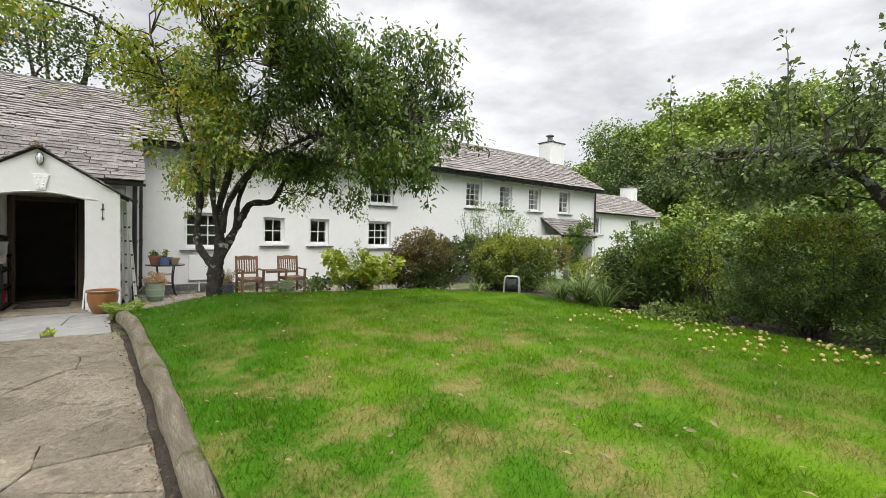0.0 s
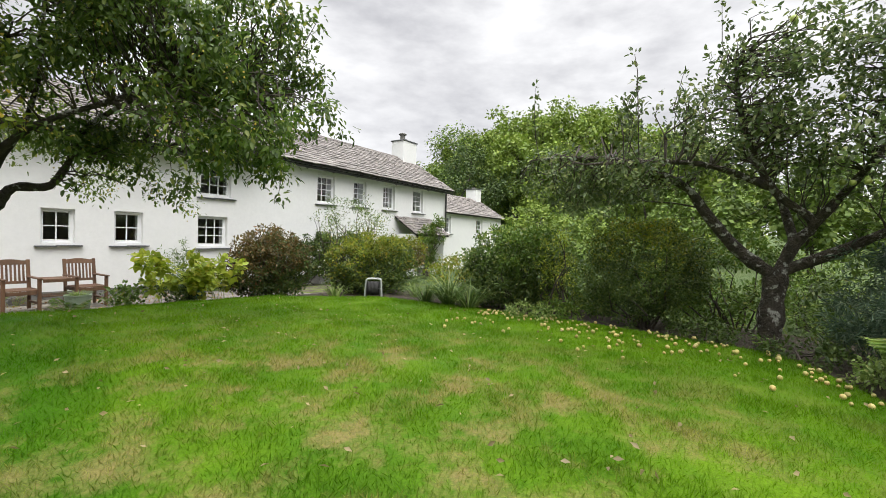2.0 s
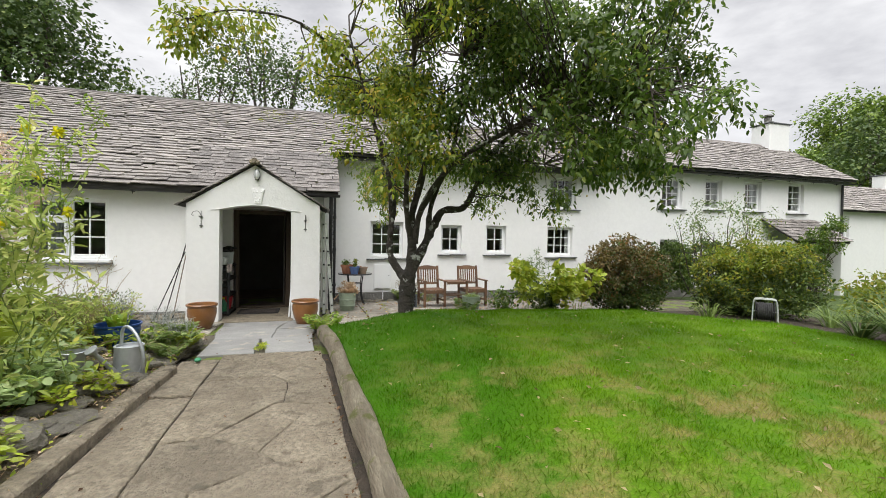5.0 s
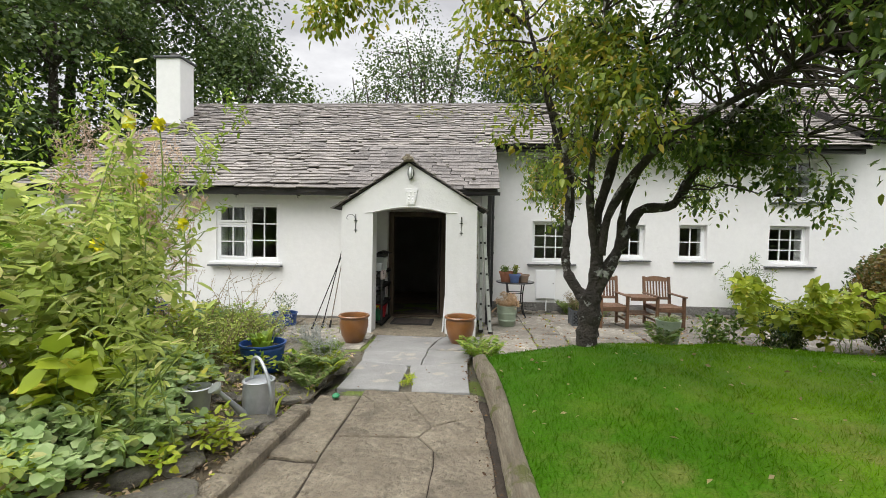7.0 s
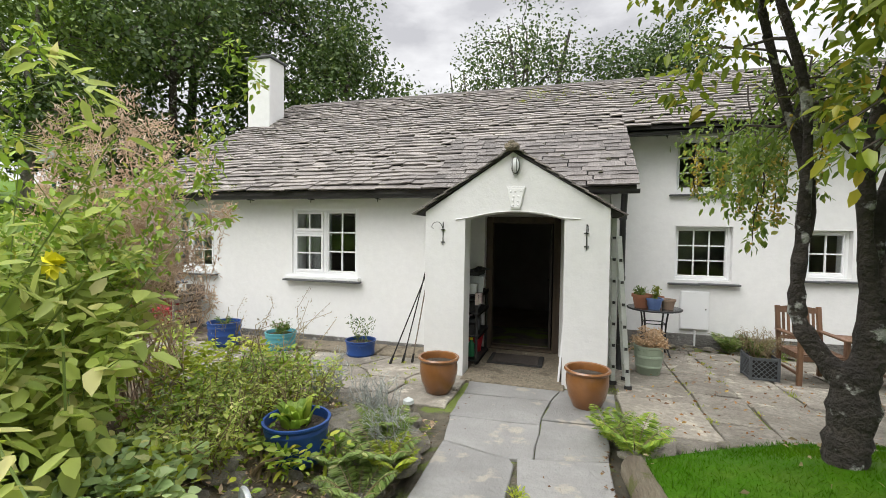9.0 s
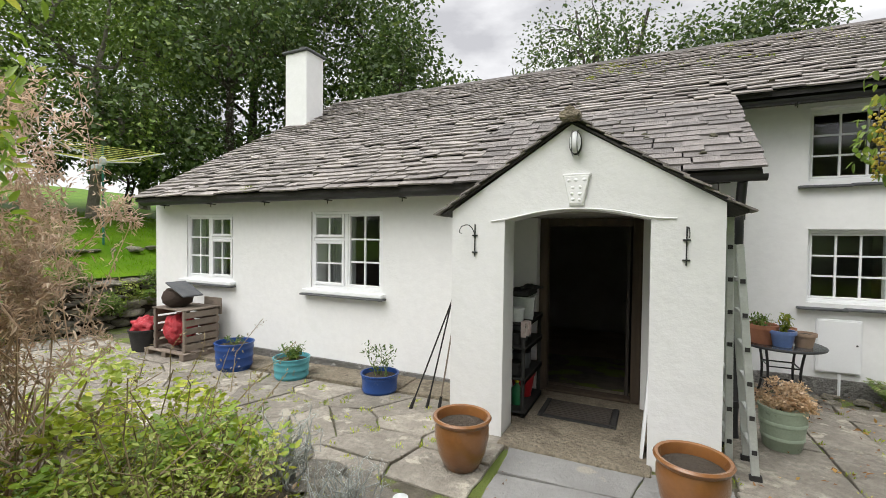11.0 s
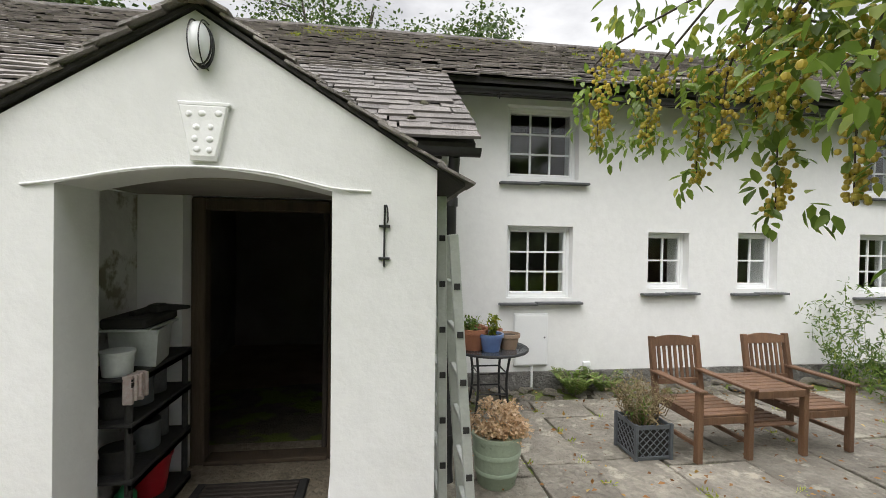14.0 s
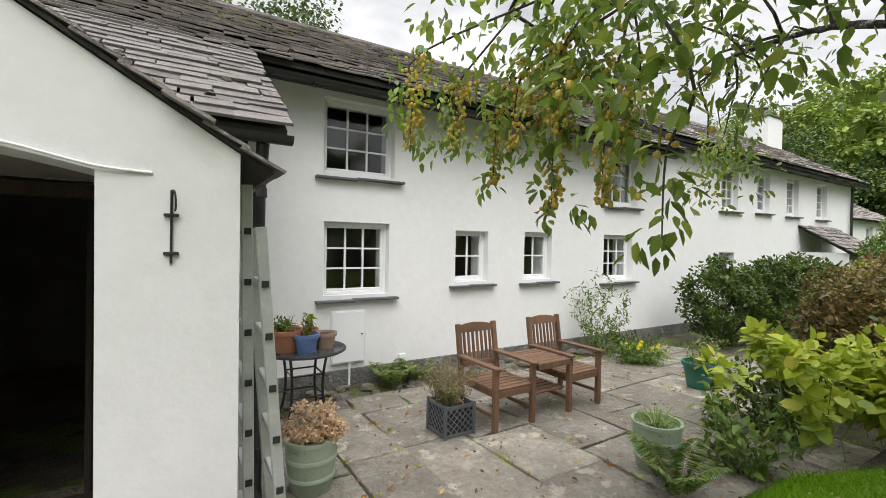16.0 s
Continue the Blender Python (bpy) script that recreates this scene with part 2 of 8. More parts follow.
# turning leaves, also paler to carry the sunlit side of the crown
LEAF_CRAB_GOLD = leaf_mat("crab_leaves_turning_and_sunlit", (0.14, 0.21, 0.02), (0.32, 0.38, 0.04), (0.54, 0.40, 0.05), 0.76, 0.4, 0.5)
# yellow-green foliage; on the lawn-edge shrubs it serves as painted top light
LEAF_GOLD = leaf_mat("yellow_green_leaves_and_lit_tops", (0.15, 0.21, 0.022), (0.27, 0.32, 0.03), (0.42, 0.33, 0.04), 0.72, 0.42, 0.5)
# paler copy of the crab leaves, with light from above in the colour
LEAF_NEAR = leaf_mat("crab_leaves_light_in_colour", (0.11, 0.18, 0.03), (0.22, 0.31, 0.05), (0.4, 0.42, 0.08), 0.84, 0.4, 0.5)
LEAF_BROWN = leaf_mat("brown_fallen_leaves", (0.14, 0.06, 0.02), (0.38, 0.18, 0.05), (0.62, 0.42, 0.12), 0.75)
LEAF_LITTER = leaf_mat("rotting_leaf_litter", (0.07, 0.035, 0.015), (0.17, 0.09, 0.035), (0.30, 0.2, 0.08), 0.8)
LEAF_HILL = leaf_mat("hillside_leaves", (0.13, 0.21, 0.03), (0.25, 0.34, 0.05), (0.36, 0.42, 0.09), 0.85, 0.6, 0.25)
LEAF_SILVER = leaf_mat("silver_grey_leaves", (0.34, 0.36, 0.33), (0.48, 0.50, 0.47), (0.55, 0.56, 0.5), 0.8)
LEAF_GERANIUM = leaf_mat("geranium_leaves", (0.30, 0.43, 0.17), (0.50, 0.62, 0.28), (0.58, 0.58, 0.28), 0.85)
LEAF_HEAD = leaf_mat("dried_flower_heads", (0.50, 0.35, 0.2), (0.68, 0.5, 0.32), (0.74, 0.58, 0.42), 0.7)
LEAF_APPLE = leaf_mat("apple_tree_leaves", (0.062, 0.10, 0.036), (0.15, 0.205, 0.06), (0.30, 0.32, 0.13), 0.82)
LEAF_DARK = leaf_mat("dark_hedge_leaves", (0.04, 0.075, 0.015), (0.09, 0.145, 0.022), (0.18, 0.22, 0.04), 0.86)
LEAF_MID = leaf_mat("mid_green_leaves", (0.075, 0.145, 0.02), (0.155, 0.245, 0.035), (0.3, 0.32, 0.06), 0.85)
LEAF_BRIGHT = leaf_mat("bright_young_leaves", (0.17, 0.3, 0.03), (0.32, 0.45, 0.05), (0.5, 0.5, 0.08), 0.8)
LEAF_RUST = leaf_mat("rusty_bush_leaves", (0.09, 0.075, 0.022), (0.17, 0.13, 0.035), (0.28, 0.14, 0.05), 0.8)
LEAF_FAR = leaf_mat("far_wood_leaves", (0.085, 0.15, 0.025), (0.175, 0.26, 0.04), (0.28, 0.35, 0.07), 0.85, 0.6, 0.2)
# darker copy of the far leaves: woodland shade is put into the colour
LEAF_SHADE = leaf_mat("wood_leaves_with_shade", (0.042, 0.08, 0.02), (0.10, 0.155, 0.035), (0.21, 0.26, 0.06), 0.86, 0.6, 0.28)
LEAF_STRAW = leaf_mat("dry_stems", (0.22, 0.17, 0.09), (0.32, 0.25, 0.13), (0.42, 0.33, 0.2), 0.7)
LEAF_PINK = leaf_mat("faded_pink_seed_heads", (0.50, 0.36, 0.25), (0.64, 0.48, 0.36), (0.72, 0.60, 0.46), 0.7)
LEAF_STRAP = leaf_mat("strap_leaves", (0.14, 0.22, 0.05), (0.27, 0.36, 0.09), (0.5, 0.5, 0.22), 0.85)
LEAF_BED = leaf_mat("bed_leaves", (0.30, 0.39, 0.08), (0.52, 0.60, 0.15), (0.72, 0.67, 0.3), 0.8, 0.5, 0.5)
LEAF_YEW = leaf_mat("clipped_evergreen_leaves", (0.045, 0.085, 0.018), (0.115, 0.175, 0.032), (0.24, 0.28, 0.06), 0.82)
LEAF_LIME = leaf_mat("golden_lobed_leaves", (0.26, 0.36, 0.03), (0.46, 0.52, 0.05), (0.62, 0.56, 0.09), 0.8)
LEAF_BLADE = leaf_mat("green_sword_leaves", (0.07, 0.13, 0.03), (0.17, 0.25, 0.06), (0.36, 0.38, 0.14), 0.85)
LEAF_BLUE = leaf_mat("blue_green_needles", (0.055, 0.1, 0.06), (0.11, 0.17, 0.1), (0.2, 0.25, 0.15), 0.85)


def glass_mat():
    m = bpy.data.materials.new("window_glass")
    m.use_nodes = True
    bs = m.node_tree.nodes["Principled BSDF"]
    bs.inputs["Transmission Weight"].default_value, bs.inputs["Roughness"].default_value, bs.inputs["IOR"].default_value = 1.0, 0.01, 1.45
    bs.inputs["Base Color"].default_value = (0.9, 0.93, 0.92, 1)
    return m


GLASS = glass_mat()


# ---- building helpers ----
class Shape:
    """Collects vertices and faces of one mesh."""

    def __init__(self):
        self.v, self.f = [], []

    def add(self, vs, fs, m=None):
        n = len(self.v)
        self.v += [tuple(m @ Vector(p)) for p in vs] if m is not None else [tuple(p) for p in vs]
        self.f += [tuple(n + i for i in q) for q in fs]
        return self

    def box(self, x0, x1, y0, y1, z0, z1, b=0.0, m=None):
        c = ((x0 + x1) / 2, (y0 + y1) / 2, (z0 + z1) / 2)
        h = (abs(x1 - x0) / 2, abs(y1 - y0) / 2, abs(z1 - z0) / 2)
        b = min(b, 0.45 * min(h))
        if b <= 0:
            vs = [(c[0] + sx * h[0], c[1] + sy * h[1], c[2] + sz * h[2]) for sx in (-1, 1) for sy in (-1, 1) for sz in (-1, 1)]
            return self.add(vs, [(0, 1, 3, 2), (4, 6, 7, 5), (0, 4, 5, 1), (2, 3, 7, 6), (0, 2, 6, 4), (1, 5, 7, 3)], m)
        vs, ix = [], {}
        for s in [(sx, sy, sz) for sx in (-1, 1) for sy in (-1, 1) for sz in (-1, 1)]:
            for a in range(3):
                ix[s, a] = len(vs)
                vs.append(tuple(c[k] + s[k] * (h[k] - (0 if k == a else b)) for k in range(3)))
        fs = [tuple(ix[s, a] for a in range(3)) for s in {k[0] for k in ix}]
        for a in range(3):
            p, q = (a + 1) % 3, (a + 2) % 3
            for sa in (-1, 1):
                ring = []
                for sp, sq in ((-1, -1), (1, -1), (1, 1), (-1, 1)):
                    s = [0, 0, 0]
                    s[a], s[p], s[q] = sa, sp, sq
                    ring.append(ix[tuple(s), a])
                fs.append(tuple(ring))
            for sp in (-1, 1):
                for sq in (-1, 1):
                    s0, s1 = [0, 0, 0], [0, 0, 0]
                    s0[a], s1[a] = -1, 1
                    s0[p] = s1[p] = sp
                    s0[q] = s1[q] = sq
                    s0, s1 = tuple(s0), tuple(s1)
                    fs.append((ix[s0, p], ix[s1, p], ix[s1, q], ix[s0, q]))
        return self.add(vs, fs, m)

    def tube(self, pts, r, n=7, cap=True, m=None):
        pts = [Vector(p) for p in pts]
        rs = list(r) if isinstance(r, (list, tuple)) else [r] * len(pts)
        vs, fs = [], []
        side = None
        for i, p in enumerate(pts):
            d = (pts[min(i + 1, len(pts) - 1)] - pts[max(i - 1, 0)]).normalized()
            if side is None:
                side = d.cross(Vector((0, 0, 1)) if abs(d.z) < 0.9 else Vector((1, 0, 0))).normalized()
            side = (side - d * side.dot(d)).normalized()
            up = d.cross(side)
            for k in range(n):
                a = 2 * math.pi * k / n
                vs.append(p + rs[i] * (math.cos(a) * side + math.sin(a) * up))
        for i in range(len(pts) - 1):
            for k in range(n):
                k2 = (k + 1) % n
                fs.append((i * n + k, i * n + k2, (i + 1) * n + k2, (i + 1) * n + k))
        if cap:
            fs.append(tuple(range(n)))
            fs.append(tuple(range((len(pts) - 1) * n, len(pts) * n)))
        return self.add(vs, fs, m)

    def lathe(self, prof, n=28, m=None, sx=1.0, sy=1.0):
        vs = [(r * sx * math.cos(2 * math.pi * k / n), r * sy * math.sin(2 * math.pi * k / n), z) for r, z in prof for k in range(n)]
        fs = [(i * n + k, i * n + (k + 1) % n, (i + 1) * n + (k + 1) % n, (i + 1) * n + k) for i in range(len(prof) - 1) for k in range(n)]
        if prof[0][0] > 0.001:
            fs.append(tuple(range(n)))
        if prof[-1][0] > 0.001:
            fs.append(tuple(range((len(prof) - 1) * n, len(prof) * n)))
        return self.add(vs, fs, m)

    def prism(self, poly, z0, z1, b=0.0, m=None):
        """An upright prism over a convex outline, its top edge eased by b."""
        n = len(poly)
        cx, cy = sum(p[0] for p in poly) / n, sum(p[1] for p in poly) / n
        vs = [(x, y, z0) for x, y in poly] + [(x, y, z1 - b) for x, y in poly]
        rings = 2
        if b:
            for x, y in poly:
                d = math.hypot(x - cx, y - cy)
                k = max(0.0, 1 - 1.3 * b / max(d, 0.01))
                vs.append((cx + (x - cx) * k, cy + (y - cy) * k, z1))
            rings = 3
        fs = [(r * n + i, r * n + (i + 1) % n, (r + 1) * n + (i + 1) % n, (r + 1) * n + i) for r in range(rings - 1) for i in range(n)]
        fs.append(tuple(range((rings - 1) * n, rings * n)))
        return self.add(vs, fs, m)

    def mesh(self, name, material, smooth=False):
        me = bpy.data.meshes.new(name)
        me.from_pydata(self.v, [], self.f)
        if len(self.f) < 30000:
            bm = bmesh.new()
            bm.from_mesh(me)
            bmesh.ops.recalc_face_normals(bm, faces=bm.faces)
            bm.to_mesh(me)
            bm.free()
        me.materials.append(material)
        if smooth:
            me.polygons.foreach_set("use_smooth", [True] * len(me.polygons))
            me.set_sharp_from_angle(angle=radians(42))
        return me


def part(name, shape, material, parent=None, label="", smooth=False):
    """Links a shape as one mesh object under a thing or a part."""
    ob = new(name, shape.mesh(name, material, smooth))
    ob.parent = parent
    return tagged(ob, label)


def thing(name, label, category, at=(0, 0, 0), rz=0.0, group="", kind=""):
    ob = new(name)
    ob.matrix_basis = pose(*at, 0, 0, rz)
    ob.empty_display_size = 0.1
    return tagged(ob, label, category, group, kind)


def structure(name, shape, material, label, category, smooth=False):
    return tagged(part(name, shape, material, None, "", smooth), label, category, "", "structure")


def leaf_mesh(name, P, D, S, material, asp=0.42, fold=0.3, seed=0, oval=False):
    """Many folded leaves in one mesh: P bases, D directions, S lengths."""
    g = np.random.default_rng(seed)
    n = len(P)
    D = D / np.maximum(np.linalg.norm(D, axis=1, keepdims=True), 1e-6)
    side = np.cross(D, 0.55 * g.normal(size=(n, 3)) + [0, 0, 1])
    side /= np.maximum(np.linalg.norm(side, axis=1, keepdims=True), 1e-6)
    up = np.cross(side, D)
    S = np.asarray(S).reshape(-1, 1) * np.ones((n, 1))
    if oval:
        a, b = P + 0.27 * S * D + fold * 0.22 * S * up, P + 0.68 * S * D + fold * 0.18 * S * up
        w, tip = asp / 2 * S * side, P + S * D - fold * 0.15 * S * up
        V = np.stack([P, a + w, b + 0.8 * w, tip, b - 0.8 * w, a - w], 1).reshape(-1, 3)
        base = (np.arange(n) * 6)[:, None]
        F = np.concatenate([base + [[0, 1, 2]], base + [[0, 2, 3]], base + [[0, 3, 4]], base + [[0, 4, 5]]], 1).reshape(-1)
    else:
        mid = P + 0.45 * S * D + fold * 0.3 * S * up
        V = np.stack([P, mid + asp / 2 * S * side, P + S * D, mid - asp / 2 * S * side], 1).reshape(-1, 3)
        base = (np.arange(n) * 4)[:, None]
        F = np.concatenate([base + [[0, 1, 2]], base + [[0, 2, 3]]], 1).reshape(-1)
    me = bpy.data.meshes.new(name)
    me.vertices.add(len(V))
    me.vertices.foreach_set("co", V.astype(np.float32).ravel())
    me.loops.add(len(F))
    me.loops.foreach_set("vertex_index", F.astype(np.int32))
    me.polygons.add(len(F) // 3)
    me.polygons.foreach_set("loop_start", np.arange(0, len(F), 3, dtype=np.int32))
    me.update(calc_edges=True)
    me.materials.append(material)
    return me


def leaves(name, P, D, S, material, parent, asp=0.42, fold=0.3, seed=0, label="", oval=False):
    ob = new(name, leaf_mesh(name, np.asarray(P, float), np.asarray(D, float), S, material, asp, fold, seed, oval))
    ob.parent = parent
    tagged(ob, label, "", "", "stuff")
    return ob


def clumps(centres, radii, per, droop=0.3, out=None, seed=0, flat=0.85):
    """Leaf bases and directions scattered about clump centres."""
    g = np.random.default_rng(seed)
    C = np.repeat(np.asarray(centres, float), per, axis=0)
    R = np.repeat(np.asarray(radii, float) * np.ones(len(centres)), per)[:, None]
    off = g.normal(size=C.shape)
    off /= np.maximum(np.linalg.norm(off, axis=1, keepdims=True), 1e-6)
    off *= g.random((len(C), 1)) ** 0.5
    P = C + off * R * [1, 1, flat]
    D = off + 0.6 * g.normal(size=C.shape) - [0, 0, droop]
    return P, D


def in_blobs(blobs, n, seed, shell=0.35):
    """Random points in a union of ellipsoids (x, y, z, rx, ry, rz), thicker towards the outside."""
    g = np.random.default_rng(seed)
    B = np.asarray(blobs, float)
    vol = B[:, 3] * B[:, 4] * B[:, 5]
    k = g.choice(len(B), size=n, p=vol / vol.sum())
    d = g.normal(size=(n, 3))
    d /= np.linalg.norm(d, axis=1, keepdims=True)
    r = (shell + (1 - shell) * g.random((n, 1)) ** 0.6)
    return B[k, :3] + d * r * B[k, 3:]


def bent(a, b, sag, g, n=5):
    """A wavering line from a to b."""
    a, b = Vector(a), Vector(b)
    w = (b - a).length * 0.07
    pts = []
    for i in range(n + 1):
        k = i / n
        p = a.lerp(b, k) + Vector((0, 0, sag * 4 * k * (1 - k)))
        if 0 < i < n:
            p += Vector((g.gauss(0, w), g.gauss(0, w), g.gauss(0, w)))
        pts.append(p)
    return pts


def branch_out(shape, nodes, targets, g, r0=0.012, r1=0.003, sag=0.08, n=5):
    """Thin boughs from the nearest node of the limbs to each target."""
    N = np.asarray([tuple(p) for p in nodes])
    for t in targets:
        d = np.linalg.norm(N - np.asarray(t), axis=1) + 0.6 * np.maximum(0, N[:, 2] - t[2])
        a = N[int(np.argmin(d))]
        pts = bent(a, t, sag * float(np.linalg.norm(a - np.asarray(t))), g, n)
        shape.tube(pts, [r0 + (r1 - r0) * i / n for i in range(n + 1)], 5, False)


def smooth_line(pts, n=6):
    """A Catmull-Rom line through the points."""
    P = [Vector(p) for p in pts]
    out = []
    for i in range(len(P) - 1):
        a, b, c, d = P[max(i - 1, 0)], P[i], P[i + 1], P[min(i + 2, len(P) - 1)]
        for k in range(n):
            t = k / n
            out.append(0.5 * ((2 * b) + (c - a) * t + (2 * a - 5 * b + 4 * c - d) * t * t + (3 * b - a - 3 * c + d) * t ** 3))
    out.append(P[-1])
    return out


# ---- ground ----
def path_z(y):
    return float(np.interp(y, [-6, 0, 3.6, 7.2, 8.2, 9.4], [-0.1, -0.05, 0.2, 0.24, 0.18, 0.11]))


LOG_Y = [-6.0, 0.0, 2.4, 3.6, 4.6, 5.6, 6.6, 7.6]
LOG_X = [0.62, 0.42, 0.33, 0.28, 0.23, 0.18, 0.12, 0.02]
EDGE_Y = [-6, -2.5, -0.5, -0.3, 0.2, 1.5, 3.0, 5.0, 6.2, 7.0, 7.7, 8.4, 8.78, 8.95]
EDGE_X = [3.4, 4.0, 4.4, 5.3, 6.35, 6.6, 6.65, 6.65, 6.6, 5.9, 5.1, 3.95, 3.2, 2.6]


def lawn_left(y):
    return float(np.interp(y, LOG_Y + [8.12, 8.6, 8.95], [x + 0.035 for x in LOG_X] + [0.78, 1.35, 2.5]))


def lawn_right(y):
    return float(np.interp(y, EDGE_Y, EDGE_X))


def lawn_z(x, y):
    e = max(0.0, min(1.0, (x - lawn_left(y)) / 1.6))
    e = e * e * (3 - 2 * e)
    near = float(np.interp(y, [-6, -1, 2.5], [-0.12, -0.06, 0]))
    f = float(np.interp(x, [3, 6.5], [0, -0.06]))
    far = float(np.interp(y, [7.6, 8.95], [0, -0.18]))
    tree = 0.10 * math.exp(-((x - 1.13) ** 2 + (y - 7.4) ** 2) / 0.9)
    return 0.31 + 0.145 * e + near + f + far + tree + 0.015 * noise.noise((x * 0.9, y * 0.9, 3.0))


g_sh = Shape()
gx = [-400, -120, -60, -30, -20, 20, 40, 60, 120, 400]
gy = [-400, -120, -50, -25, -12, 12, 18, 30, 60, 120, 400]


def far_z(x, y):
    r = math.hypot(x - 3, y - 6)
    return -0.16 + 0.0 if r < 26 else -0.16 + min(6.0, (r - 26) * 0.05)


g_sh.add([(x, y, far_z(x, y)) for y in gy for x in gx], [(j * 10 + i, j * 10 + i + 1, j * 10 + 11 + i, j * 10 + 10 + i) for j in range(10) for i in range(9)])
structure("ground", g_sh, EARTH, "rough grassy ground around the cottage", "ground")

lawn_sh = Shape()
ly = [-6 + 14.95 * k / 90 for k in range(91)]
for y in ly:
    a, b = lawn_left(y), lawn_right(y)
    lawn_sh.v += [(a + (b - a) * i / 44, y, lawn_z(a + (b - a) * i / 44, y)) for i in range(45)] + [(b + 0.02, y, -0.1)]
lawn_sh.f = [(j * 46 + i, j * 46 + i + 1, j * 46 + 47 + i, j * 46 + 46 + i) for j in range(90) for i in range(45)]
lawn = structure("lawn", lawn_sh, LAWN_BASE, "green lawn with worn straw-coloured patches", "lawn", True)


def grass_blades(name, zone, n, h0, h1, seed, height, parent, material=LAWN_BLADE):
    g = np.random.default_rng(seed)
    P, S = [], []
    while len(P) < n:
        x, y, ok = zone(g)
        if ok:
            P.append((x, y, height(x, y) - 0.005))
    P = np.asarray(P)
    D = np.column_stack([g.normal(0, 0.75, n), g.normal(0, 0.75, n), np.ones(n)])
    tuft = np.array([noise.noise((p[0] * 2.3, p[1] * 2.3, 7.0)) for p in P])
    S = (h0 + (h1 - h0) * g.random(n)) * (1 + 0.55 * tuft)
    return leaves(name, P, D, S, material, parent, 0.105, 0.06, seed)


def lawn_zone(g):
    y = 8.95 - 9.6 * g.random() ** 0.82
    a, b = lawn_left(y), lawn_right(y)
    x = a + (b - a) * g.random()
    return x, y, True


grass_blades("grass", lawn_zone, 235000, 0.022, 0.052, 5, lawn_z, lawn)

# ---- log edging beside the path ----
log_sh = Shape()
lp = smooth_line([(x - 0.01, y, path_z(y) + 0.075 + 0.012 * math.sin(3 * y)) for x, y in zip(LOG_X, LOG_Y)], 40)
log_sh.tube(lp, [0.084 + 0.012 * noise.noise((p.x * 3, p.y * 1.7, 0)) for p in lp], 30)
ln_ = []
for x, y, z in log_sh.v:
    cx = float(np.interp(y, LOG_Y, LOG_X)) - 0.01
    cz = path_z(y) + 0.075
    d = Vector((x - cx, 0, z - cz))
    k = 1 + 0.20 * noise.noise((x * 9, y * 0.9, z * 9)) + 0.10 * noise.noise((x * 24, y * 1.6, z * 24)) + 0.06 * noise.noise((x * 14, y * 9, z * 14))
    ln_.append((cx + d.x * k, y, cz + d.z * k))
log_sh.v = ln_
log_edging = tagged(part("log_edging", log_sh, LOG, None, "", True), "long weathered mossy log edging between path and lawn", "log")

# ---- house walls ----
def wall_with_holes(x0, x1, z0, z1, y0, y1, holes):
    """A thick wall along x with openings (x0, x1, z0, z1) right through it."""
    xs = sorted({x0, x1, *[h[0] for h in holes], *[h[1] for h in holes]})
    zs = sorted({z0, z1, *[h[2] for h in holes], *[h[3] for h in holes]})
    sh = Shape()

    def solid(i, k):
        if not (0 <= i < len(xs) - 1 and 0 <= k < len(zs) - 1):
            return False
        cx, cz = (xs[i] + xs[i + 1]) / 2, (zs[k] + zs[k + 1]) / 2
        return not any(h[0] < cx < h[1] and h[2] < cz < h[3] for h in holes)

    for i in range(len(xs) - 1):
        for k in range(len(zs) - 1):
            if not solid(i, k):
                continue
            a, b, c, d = xs[i], xs[i + 1], zs[k], zs[k + 1]
            quads = [[(a, y0, c), (b, y0, c), (b, y0, d), (a, y0, d)], [(a, y1, c), (a, y1, d), (b, y1, d), (b, y1, c)]]
            if not solid(i - 1, k):
                quads.append([(a, y0, c), (a, y0, d), (a, y1, d), (a, y1, c)])
            if not solid(i + 1, k):
                quads.append([(b, y0, c), (b, y1, c), (b, y1, d), (b, y0, d)])
            if not solid(i, k - 1):
                quads.append([(a, y0, c), (a, y1, c), (b, y1, c), (b, y0, c)])
            if not solid(i, k + 1):
                quads.append([(a, y0, d), (b, y0, d), (b, y1, d), (a, y1, d)])
            for q in quads:
                sh.add(q, [(0, 1, 2, 3)])
    return sh


YM, YW, YP = 12.85, 10.77, 9.58
# x0, x1, z0, z1 of each opening, panes across and up, kind
MAIN_WINDOWS = [
    (1.27, 2.14, 1.10, 2.02, 3, 3), (1.25, 2.2, 2.62, 3.54, 3, 3), (3.19, 3.78, 1.22, 1.97, 2, 2), (4.51, 5.12, 1.22, 1.99, 2, 2),
    (6.44, 7.28, 1.16, 2.0, 3, 3), (6.5, 7.38, 2.57, 3.47, 3, 3),
    (10.52, 11.32, 2.72, 3.70, 3, 4), (12.27, 12.97, 2.76, 3.72, 2, 4), (13.97, 14.72, 2.76, 3.75, 3, 4), (15.98, 16.75, 2.76, 3.78, 2, 4),
    (10.48, 11.2, 0.66, 1.70, 2, 3), (15.5, 16.4, 0.1, 2.0, 1, 1),
]
WING_WINDOWS = [(-4.94, -3.71, 1.12, 2.21), (-7.70, -6.55, 1.13, 2.20)]
structure("wall_main", wall_with_holes(0.2, 18.75, 0.17, 3.80, YM, YM + 0.45, [w[:4] for w in MAIN_WINDOWS]), RENDER_WHITE, "thick white limewashed front wall of the long farmhouse", "wall")
structure("wall_main_upper", Shape().box(8.0, 18.75, YM + 0.002, YM + 0.45, 3.802, 4.05), RENDER_WHITE, "white wall head of the taller farmhouse part", "wall")
